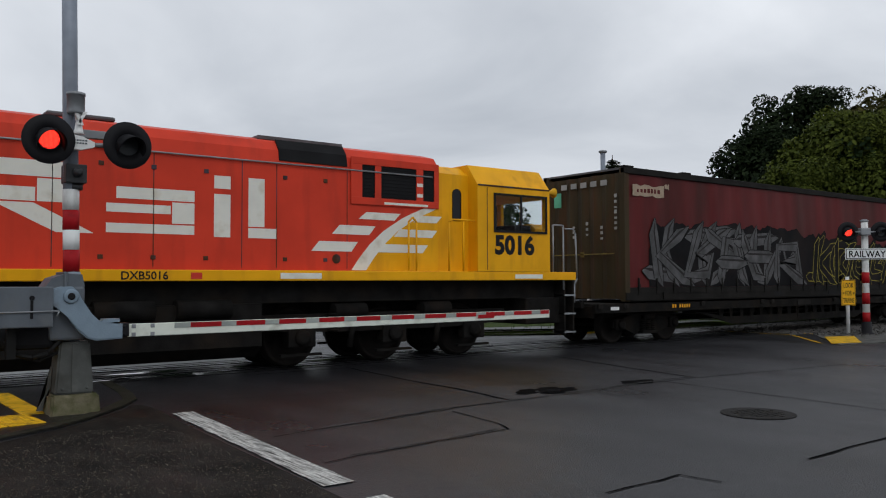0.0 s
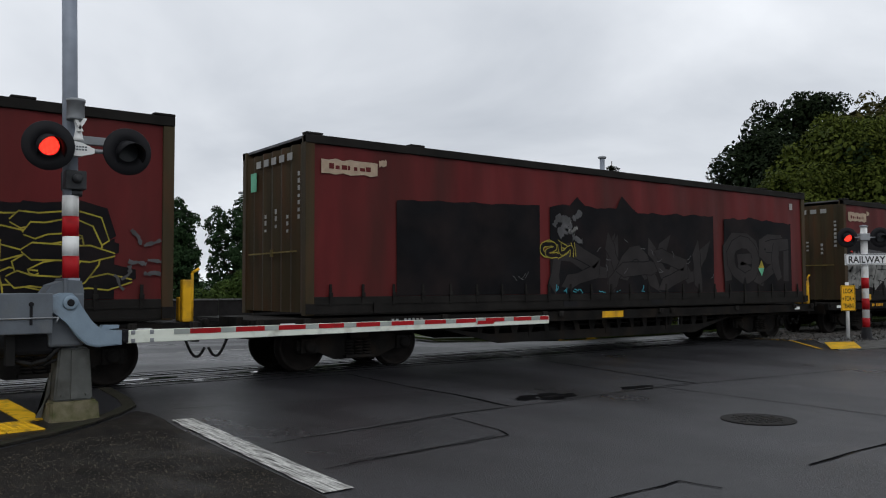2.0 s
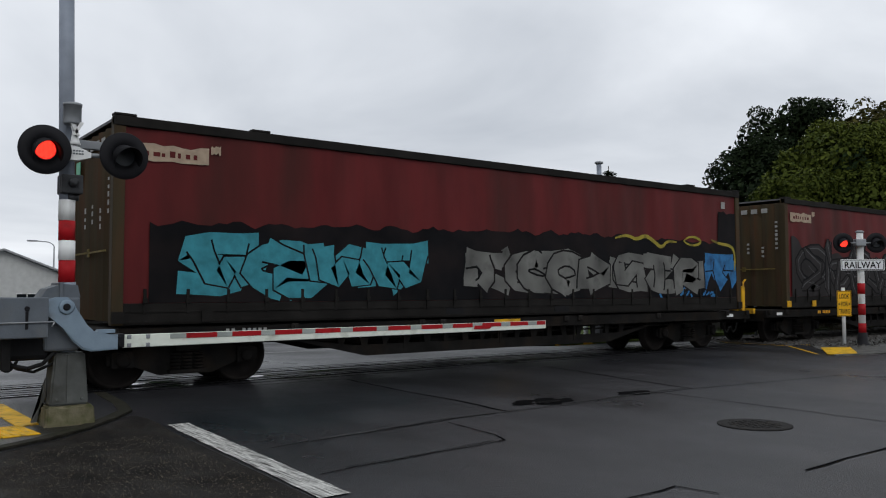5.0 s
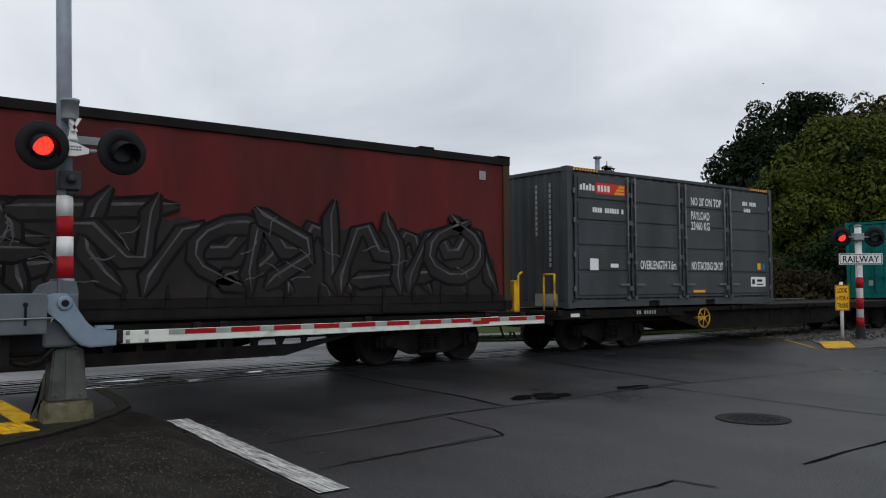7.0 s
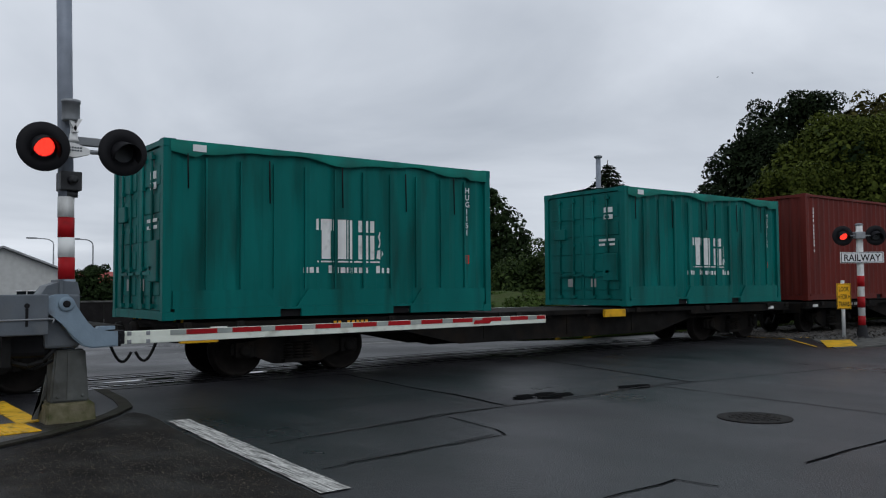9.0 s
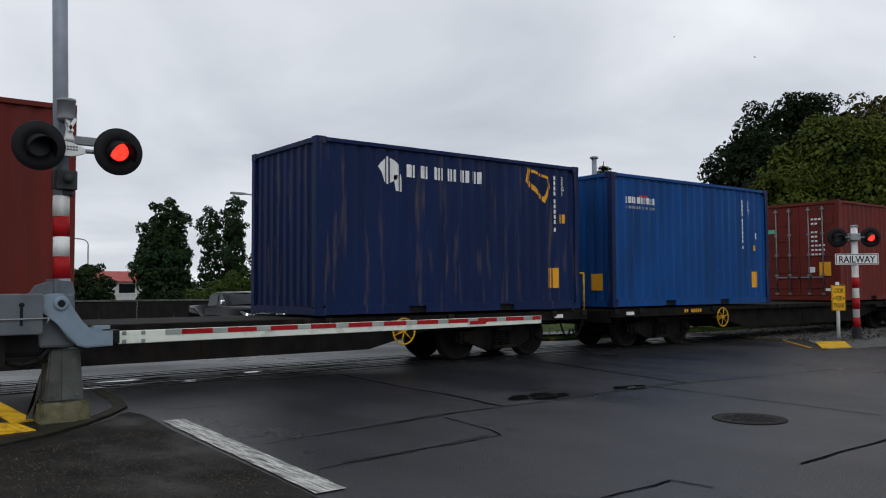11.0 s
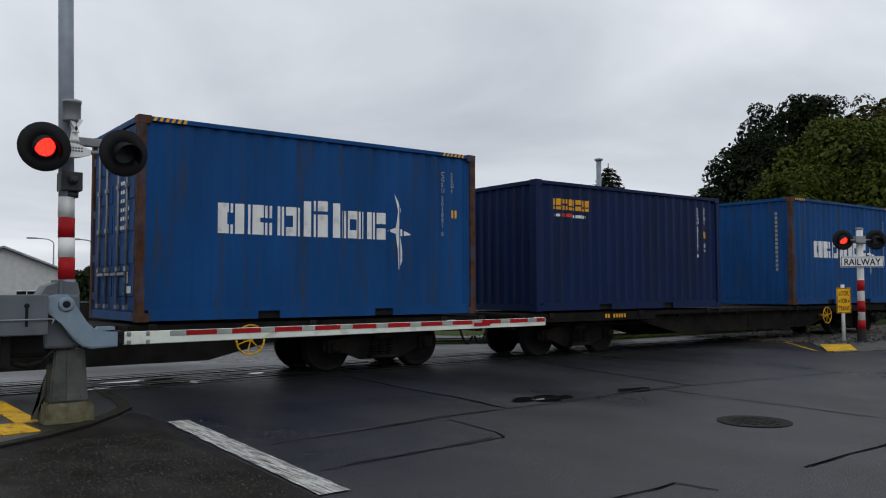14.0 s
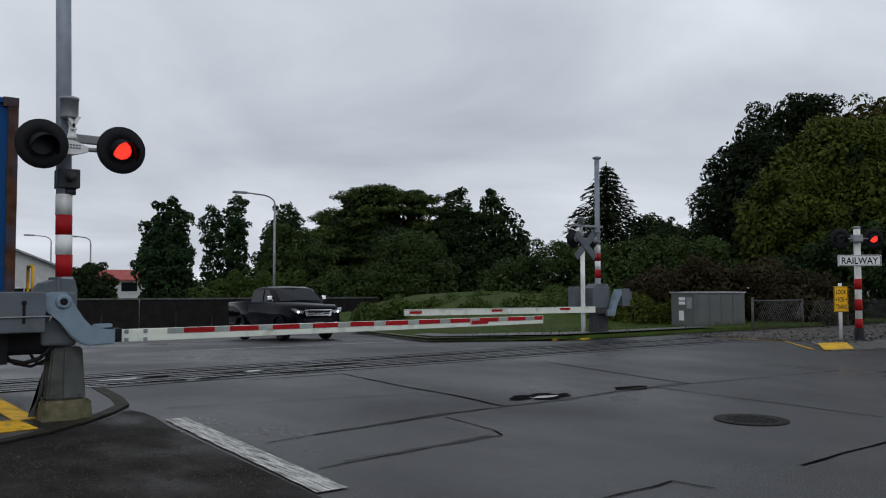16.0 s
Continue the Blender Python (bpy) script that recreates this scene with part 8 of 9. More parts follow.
def far_footpath():
    """Yellow tactile tiles and a low kerb by the right-hand signal and by the far barrier."""
    bm = bmesh.new()
    slab(bm, [(17.1, 8.75), (19.3, 8.2), (26, 6.4), (40, 3), (40, 11.0), (20.0, 10.9), (19.0, 10.2)], -0.2, 0.02, "XY")
    tagged(part("pavement_far", bm, "concrete_dark"), "dark footpath beside the signal post", "footpath", kind="structure")
    bm = bmesh.new()
    slab(bm, [(17.15, 8.95), (17.95, 8.70), (19.75, 9.75), (18.95, 10.05)], 0.02, 0.032, "XY")
    tagged(part("tactile_paving_signal", bm, "road_yellow"), "yellow tactile paving beside the signal post", "tactile paving", kind="structure")
    bm = bmesh.new()
    slab(bm, [(15.35, 15.3), (16.4, 15.0), (16.9, 15.25), (16.0, 15.6)], -0.1, 0.012, "XY")
    tagged(part("tactile_paving_barrier", bm, "road_yellow"), "yellow tactile paving beside the far barrier", "tactile paving", kind="structure")
    bm = bmesh.new()
    rng = random.Random(21)
    for _ in range(900):
        x = rng.uniform(19.5, 30)
        y, s = rng.uniform(9.6, 11.0), rng.uniform(0.02, 0.055)
        p = [bm.verts.new((x + s * rng.uniform(-1, 1), y + s * rng.uniform(-1, 1), 0.02 + s * rng.uniform(-0.2, 1.3))) for _ in range(4)]
        for q in ((0, 1, 2), (0, 2, 3), (0, 1, 3), (1, 2, 3)):
            bm.faces.new([p[k] for k in q])
    tagged(part("gravel", bm, "ballast"), "loose grey gravel round the signal post", "gravel", kind="stuff")


far_footpath()


def equipment_cabinet():
    top = tagged(new("equipment_cabinet"), "grey metal signalling cabinet with door panels and white notices", "equipment cabinet")
    bm = bmesh.new()
    box(bm, 0, 2.3, 0, 1.05, 0.06, 1.18, 0.012)
    part("body", bm, "cabinet", top, "grey painted steel body")
    bm = bmesh.new()
    slab(bm, [(-0.04, -0.04), (2.34, -0.04), (2.34, 1.09), (-0.04, 1.09)], 1.18, 1.22, "XY")
    part("roof", bm, "roof_grey", top)
    boxes("plinth", [(-0.08, 2.38, -0.08, 1.13, -0.25, 0.06)], "concrete_dark", top)
    for i in range(4):
        bm = bmesh.new()
        box(bm, 0.09 + i * 0.54, 0.60 + i * 0.54, -0.014, 0.0, 0.18, 1.10, 0.006)
        box(bm, 0.13 + i * 0.54, 0.56 + i * 0.54, -0.020, -0.013, 0.22, 1.06, 0.006)
        part("door_panel", bm, "cabinet", top)
    boxes("notice", [(-0.008, -0.001, 0.42, 0.70, 0.94, 1.04), (-0.008, -0.001, 0.42, 0.70, 0.80, 0.90), (-0.008, -0.001, 0.48, 0.70, 0.28, 0.60)], "sign_white", top, "white notices")
    boxes("control_hatch", [(-0.02, -0.001, 0.12, 0.34, 0.68, 1.04)], "galv", top, "pale metal hatch")
    top.matrix_basis = pose(22.5, 15.98, 0.02 + ground_z(22.5, 16), 0, 0, -9)


equipment_cabinet()


def pipe_fence():
    top = tagged(new("pipe_fence"), "galvanised pipe fence panel with wire mesh by the track", "fence")
    bm = bmesh.new()
    rod(bm, (23.1, 14.3, -0.2), (23.1, 14.3, 1.04), 0.04, 12)
    part("post", bm, "fence_pipe", top)
    bm = bmesh.new()
    rod(bm, (25.5, 14.0, -0.2), (25.5, 14.0, 0.98), 0.03, 12)
    part("post", bm, "fence_pipe", top)
    bm = bmesh.new()
    rod(bm, (23.1, 14.3, 0.93), (25.5, 14.0, 0.93), 0.026, 10)
    part("rail", bm, "fence_pipe", top)
    bm = bmesh.new()
    for x0, y0, x1, y1, n in ((23.1, 14.3, 25.5, 14.0, 24), (25.5, 14.0, 45, 13.95, 110)):
        for i in range(n):
            a, b = i / n, min(1, (i + 6) / n)
            for za, zb in ((0.02, 0.92), (0.92, 0.02)):
                rod(bm, (x0 + (x1 - x0) * a, y0 + (y1 - y0) * a, za), (x0 + (x1 - x0) * b, y0 + (y1 - y0) * b, zb), 0.004, 4)
    ob = part("wire_mesh", bm, "mesh", top, "diamond wire mesh")
    tagged(ob, kind="stuff")
    for x in (28.4, 31.5, 34.8, 38.5):
        bm = bmesh.new()
        rod(bm, (x, 13.97, -0.2), (x, 13.97, 1.1), 0.04, 10)
        part("post", bm, "fence_pipe", top)


pipe_fence()


# ---- beyond the tracks: island, wall, houses, lamps, trees ----
def grass_island():
    """Kerbed island of mown grass that swells to a low mound."""
    outline = [(15.6, 15.1), (13.6, 18.2), (14.9, 21.2), (17.0, 26), (20, 33), (24, 42), (30, 48), (44, 46), (60, 34), (60, 14.6), (26, 14.6), (19, 14.9)]
    bm = bmesh.new()
    k = len(outline)
    cx, cy = 27.0, 27.0
    rings = []
    for f, h in ((1.0, 0.0), (1.0, 0.10), (0.985, 0.11), (0.90, 0.24), (0.75, 0.75), (0.55, 1.15), (0.3, 1.3)):
        ring = []
        for i in range(k):
            for j in range(4):
                x = outline[i][0] + (outline[(i + 1) % k][0] - outline[i][0]) * j / 4
                y = outline[i][1] + (outline[(i + 1) % k][1] - outline[i][1]) * j / 4
                x, y = cx + (x - cx) * f, cy + (y - cy) * f
                near_track = min(1.0, max(0.0, (y - 17.5) / 8.0))
                ring.append(bm.verts.new((x, y, ground_z(x, y) + 0.012 + h * (1 if h < 0.12 else 0.12 / h + (1 - 0.12 / h) * near_track))))
        rings.append(ring)
    for a, b in zip(rings, rings[1:]):
        for i in range(len(a)):
            j = (i + 1) % len(a)
            bm.faces.new((a[i], a[j], b[j], b[i])).smooth = True
    bm.faces.new(rings[-1])
    tagged(part("ground_grass", bm, "grass"), "mown green grass bank behind the crossing", "grass", kind="structure")
    bm = bmesh.new()
    ribbon(bm, [(15.7, 15.15), (13.5, 18.2), (14.8, 21.3), (16.9, 26.1), (19.9, 33.1)], 0.18, 0.12)
    ribbon(bm, [(15.6, 15.05), (13.38, 18.2), (14.7, 21.3), (16.8, 26.1), (19.8, 33.1)], 0.10, 0.05)
    tagged(part("pavement_island_kerb", bm, "concrete"), "pale concrete kerb round the grass island", "kerb", kind="structure")
    bm = bmesh.new()
    for x0, y0, x1, y1, x2, y2, x3, y3 in ((15.6, 15.1, 13.6, 18.2, 15.6, 18.9, 17.6, 16.4), (13.6, 18.2, 14.6, 20.6, 16.2, 20.8, 15.6, 18.9), (15.6, 15.1, 17.6, 16.4, 21.8, 15.6, 21.8, 14.75)):
        bm.faces.new([bm.verts.new((x, y, ground_z(x, y) + 0.165)) for x, y in ((x0, y0), (x1, y1), (x2, y2), (x3, y3))][::-1])
    bmesh.ops.remove_doubles(bm, verts=bm.verts[:], dist=0.01)
    bmesh.ops.recalc_face_normals(bm, faces=bm.faces[:])
    tagged(part("pavement_island", bm, "paving"), "damp grey paving on the corner of the grass island", "footpath", kind="structure")
    # tufts along the edge nearest the road
    rng = random.Random(5)
    bm = bmesh.new()
    for _ in range(9000):
        x, y = rng.uniform(14, 36), rng.uniform(15.0, 34)
        z = ground_z(x, y) + 0.1 + 1.0 * min(1.0, max(0.0, (y - 17.5) / 8.0)) * min(1, max(0, (x - 15.5 - (y - 17) * 0.35) / 6)) * 0.9
        if x < 14.3 + (y - 18) * 0.42 or (y < 18 and x < 15.7 - (y - 15.1) * 0.7):
            continue
        a, h = rng.uniform(0, 6.28), rng.uniform(0.05, 0.16)
        dx, dy = 0.03 * math.cos(a), 0.03 * math.sin(a)
        bm.faces.new([bm.verts.new(q) for q in ((x - dx, y - dy, z - 0.05), (x + dx, y + dy, z - 0.05), (x + dx * rng.uniform(-2, 2), y + dy, z + h))])
    tagged(part("grass_tufts", bm, LEAF["shrub"]), "uneven tufts of grass on the bank", "grass", kind="stuff")


grass_island()


def boundary_wall():
    """Long dark timber fence with a pale capping across the far side of the road."""
    top = tagged(new("boundary_wall"), "long dark boundary wall with a pale capping beyond the road", "wall", kind="structure")
    a, b = Vector((7.0, 50.0)), Vector((27.5, 43.2))
    d = (b - a).normalized()
    for i in range(11):
        p = a + d * (i * 2.0)
        q = a + d * (i * 2.0 + 1.98)
        bm = bmesh.new()
        nrm = Vector((-d.y, d.x)) * 0.08
        zt = 0.66 + (0.0 if i > 1 else -0.02 * (i % 2))
        slab(bm, [tuple(p - nrm), tuple(q - nrm), tuple(q + nrm), tuple(p + nrm)], -1.6, zt, "XY")
        part("wall_panel", bm, "wall_dark", top)
        bm = bmesh.new()
        slab(bm, [tuple(p - nrm * 1.8), tuple(q - nrm * 1.8), tuple(q + nrm * 1.8), tuple(p + nrm * 1.8)], zt, zt + 0.09, "XY")
        part("capping", bm, "concrete_dark", top)
    bm = bmesh.new()
    nrm = Vector((-d.y, d.x))
    slab(bm, [tuple(a - nrm * 2.2 - d * 20), tuple(b - nrm * 2.2 + d * 3), tuple(b - nrm * 0.1 + d * 3), tuple(a - nrm * 0.1 - d * 20)], -1.6, -1.19, "XY")
    tagged(part("pavement_wall", bm, "concrete"), "pale wet footpath along the dark wall", "footpath", kind="structure")


boundary_wall()


def house(name_label, at, rz, w, d, h, rise, roof, windows):
    top = tagged(new("house"), name_label, "house")
    bm = bmesh.new()
    box(bm, 0, w, 0, d, 0, h)
    slab(bm, [(0, h), (w, h), (w / 2, h + rise)], 0.0, d)
    part("wall", bm, "house", top, "pale weatherboard walls")
    bm = bmesh.new()
    for s in (0, 1):
        xa, xb = (w / 2, -0.4) if s == 0 else (w / 2, w + 0.4)
        zb = h - rise * 0.4 / (w / 2)
        slab(bm, [(xa, h + rise + 0.02), (xb, zb + 0.02), (xb, zb + 0.14), (xa, h + rise + 0.14)], -0.4, d + 0.4)
    part("roof", bm, roof, top)
    for face, u0, u1, z0, z1 in windows:
        if face == "gable":
            win = boxes("window", [(u0, u1, -0.03, -0.002, z0, z1)], "glass", top)
            boxes("window_frame", [(u0 - 0.06, u1 + 0.06, -0.05, -0.031, z1, z1 + 0.07), (u0 - 0.06, u1 + 0.06, -0.05, -0.031, z0 - 0.07, z0), ((u0 + u1) / 2 - 0.03, (u0 + u1) / 2 + 0.03, -0.05, -0.031, z0, z1)], "white", win)
        else:
            win = boxes("window", [(w + 0.002, w + 0.03, u0, u1, z0, z1)], "glass", top)
            boxes("window_frame", [(w + 0.031, w + 0.05, u0 - 0.06, u1 + 0.06, z1, z1 + 0.07), (w + 0.031, w + 0.05, u0 - 0.06, u1 + 0.06, z0 - 0.07, z0)], "white", win)
    top.matrix_basis = pose(*at, 0, 0, rz)
    return top


house("white weatherboard house with a grey gabled roof", (4.6, 57.6, -1.4), 6, 9.0, 11, 3.7, 1.75, "roof_grey", [("gable", 5.4, 6.6, 1.6, 2.7), ("gable", 1.5, 3.2, 1.6, 2.7)])
house("low cream house with a red iron roof", (22.4, 98.0, -1.5), -90, 6, 9.4, 3.7, 1.0, "roof_red", [("side", 1.0, 2.2, 2.4, 3.4), ("side", 3.9, 5.6, 2.4, 3.4), ("side", 6.8, 8.4, 2.4, 3.4)])
house("distant pale house between the trees", (37.5, 98.0, -1.5), -20, 7, 9, 3.0, 1.2, "roof_grey", [("gable", 1.5, 3.2, 1.2, 2.3), ("gable", 4.2, 5.6, 1.2, 2.3)])


def street_lamp(x, y, h, reach, label, side=-1):
    top = tagged(new("street_lamp"), label, "street lamp", "street lamps")
    g = -1.3
    bm = bmesh.new()
    rod(bm, (x, y, g), (x, y, h - 0.5), 0.10, 12, 0.06)
    pts = [(x + side * reach * (1 - math.cos(a)) * 0.5, y, h - 0.5 + 0.5 * math.sin(a)) for a in [i * math.pi / 16 for i in range(9)]]
    pts.append((x + side * reach, y, h + 0.06))
    pipe(bm, pts, 0.045, 8)
    part("pole", bm, "galv", top)
    bm = bmesh.new()
    box(bm, *sorted((x + side * reach * 0.92, x + side * (reach + 0.75))), y - 0.13, y + 0.13, h - 0.02, h + 0.12, 0.03)
    part("lamp_head", bm, "galv", top)


street_lamp(22.6, 46.8, 7.1, 2.0, "tall galvanised street lamp with a curved outreach arm")
street_lamp(18.8, 75.0, 5.7, 1.2, "distant galvanised street lamp above the hedge")
street_lamp(17.5, 84.0, 6.2, 1.6, "distant galvanised street lamp beside the house")


def leaves(name, lobes, count, size, mat, parent, seed, flat_bias=0.0, inner=0.55, label=""):
    """A crown of many small leaf sprays: lobes (x, y, z, rx, ry, rz) carry smaller clumps, and the clumps the leaves."""
    count, size = int(count * 2.6), size * 0.53
    rng = np.random.default_rng(seed)
    arr = np.array(lobes, float)
    area = arr[:, 3] * arr[:, 4] + arr[:, 4] * arr[:, 5] + arr[:, 3] * arr[:, 5]
    share_of = area / area.sum()
    # clumps over each lobe, most of them on its upper and outer side
    per = max(50, int(len(lobes) * 16))
    owner = rng.choice(len(lobes), per, p=share_of)
    d = rng.normal(size=(per, 3))
    d[:, 2] += 0.25
    d /= np.linalg.norm(d, axis=1)[:, None]
    reach = rng.uniform(0.70, 1.0, per) + np.where(rng.random(per) < 0.15, 0.10, 0.0)
    centre = arr[owner, :3] + d * arr[owner, 3:] * reach[:, None]
    rad = arr[owner, 3] * rng.uniform(0.24, 0.42, per)
    wide = np.stack([rad, rad, np.minimum(rad * 0.80, arr[owner, 5] * 0.60)], 1)
    # leaves: most on the clumps, the rest filling the lobes
    fill = rng.random(count) < 0.22
    pick = rng.choice(per, count, p=rad ** 2 / (rad ** 2).sum())
    v = rng.normal(size=(count, 3))
    v[:, 2] += np.where(fill, 0.0, 0.30)
    v /= np.linalg.norm(v, axis=1)[:, None]
    r = inner + (1 - inner) * rng.random(count) ** 0.45
    r = r * rng.uniform(0.85, 1.12, count)
    c = centre[pick] + v * wide[pick] * r[:, None]
    own = rng.choice(len(lobes), count, p=share_of)
    core = arr[own, :3] + v * arr[own, 3:] * (inner * 0.5 + (0.88 - inner * 0.5) * rng.random(count) ** 0.5)[:, None]
    c = np.where(fill[:, None], core, c)
    n = v + rng.normal(size=(count, 3)) * 0.60 + np.array([0, 0, 0.35 + flat_bias])
    n /= np.linalg.norm(n, axis=1)[:, None]
    t = np.cross(n, rng.normal(size=(count, 3)))
    t /= np.linalg.norm(t, axis=1)[:, None] + 1e-9
    b = np.cross(n, t)
    s = (size * rng.uniform(0.55, 1.30, count) * np.where(fill, 1.7, 1.0))[:, None]
    q = np.stack([c - t * s, c - b * s * 0.55 + n * s * 0.12, c + t * s, c + b * s * 0.55 + n * s * 0.12], 1).reshape(-1, 3)
    return leaf_mesh(name, q, mat, parent, label)


def leaf_mesh(name, q, mat, parent, label=""):
    count = len(q) // 4
    me = bpy.data.meshes.new(name)
    me.vertices.add(count * 4)
    me.vertices.foreach_set("co", q.ravel())
    me.loops.add(count * 4)
    me.loops.foreach_set("vertex_index", np.arange(count * 4))
    me.polygons.add(count)
    me.polygons.foreach_set("loop_start", np.arange(0, count * 4, 4))
    me.update(calc_edges=True)
    me.materials.append(LEAF[mat])
    ob = new(name, me)
    ob.parent = parent
    tagged(ob, label, kind="stuff")
    return ob


def spruce(x, y, g, h, rad, label, seed):
    """A conifer: whorls of drooping boughs that carry flat fans of needles, pointed at the top."""
    top = tagged(new("tree"), label, "tree")
    rng = np.random.default_rng(seed)
    bm = bmesh.new()
    rod(bm, (x, y, g - 0.2), (x, y, g + h), 0.22, 10, 0.02)
    quad = []
    for i in range(34):
        f = i / 34
        z = g + h * (0.06 + 0.92 * f)
        reach = rad * (1 - f) ** 0.80 + 0.10
        for a in rng.uniform(0, 6.283) + np.arange(9) * 0.698 + rng.normal(0, 0.12, 9):
            R = reach * rng.uniform(0.68, 1.18)
            ca, sa = math.cos(a), math.sin(a)
            k = max(8, int(R * 34))
            u = rng.random(k) ** 0.8
            lift = 0.10 * R * np.sin(u * 3.1) - 0.20 * R * u
            off = rng.normal(0, 1, k) * 0.16 * R * (1.15 - u)
            off = off * 0.75
            c = np.stack([x + ca * u * R - sa * off, y + sa * u * R + ca * off, z + lift + rng.normal(0, 0.05, k)], 1)
            t = np.stack([ca + rng.normal(0, 0.4, k), sa + rng.normal(0, 0.4, k), rng.normal(-0.25, 0.2, k)], 1)
            t /= np.linalg.norm(t, axis=1)[:, None]
            b = np.cross(t, np.array([0, 0, 1.0]) + rng.normal(0, 0.3, (k, 3)))
            b /= np.linalg.norm(b, axis=1)[:, None]
            s = rng.uniform(0.10, 0.20, k)[:, None]
            quad.append(np.stack([c - t * s, c - b * s * 0.35, c + t * s, c + b * s * 0.35], 1).reshape(-1, 3))
            rod(bm, (x, y, z), (x + ca * R * 0.8, y + sa * R * 0.8, z - 0.12 * R), 0.02, 4, 0.006)
    part("trunk", bm, "bark", top)
    leaf_mesh("crown", np.concatenate(quad), "pine", top)
    return top


def trunk(top, x, y, g, h, r, limbs, seed):
    rng = random.Random(seed)
    bm = bmesh.new()
    rod(bm, (x, y, g - 0.2), (x + rng.uniform(-.2, .2), y, g + h * 0.5), r, 10, r * 0.7)
    for lx, ly, lz in limbs:
        mid = (x + (lx - x) * 0.45, y + (ly - y) * 0.45, g + h * 0.35 + (lz - g - h * 0.35) * 0.45)
        rod(bm, (x, y, g + h * 0.3), mid, r * 0.55, 7, r * 0.35)
        rod(bm, mid, (lx, ly, lz), r * 0.35, 6, r * 0.1)
    part("trunk", bm, "bark", top)


def tree(x, y, g, lobes, leaf, count, size, label, category="tree", seed=0, r=0.25, flat=0.0, inner=0.55, group=""):
    """lobes are (dx, dy, z, rx, ry, rz) about the trunk; z above datum."""
    top = tagged(new("tree" if category == "tree" else category.replace(" ", "_")), label, category, group)
    full = [(x + a, y + b, c, d, e, f) for a, b, c, d, e, f in lobes]
    hi = max(l[2] for l in full)
    trunk(top, x, y, g, hi - g, r, [l[:3] for l in full], seed)
    leaves("crown", full, count, size, leaf, top, seed, flat, inner)
    return top


def across(x, y, s):
    """Offset s metres to the viewer's right at a far place."""
    d = math.hypot(x, y)
    return (s * y / d, -s * x / d)


def spread(x, y, g, specs, *args, **kw):
    """Lobes given as (right, away, z, radius across, radius up)."""
    d = math.hypot(x, y)
    lobes = []
    for s, aw, z, rr, rz in specs:
        ox, oy = across(x, y, s)
        k = 1.15 if kw.get("group") == "poplars" else 1.0
        lobes.append((ox + aw * x / d, oy + aw * y / d, z, rr * k, rr * k, rz))
    return tree(x, y, g, lobes, *args, **kw)


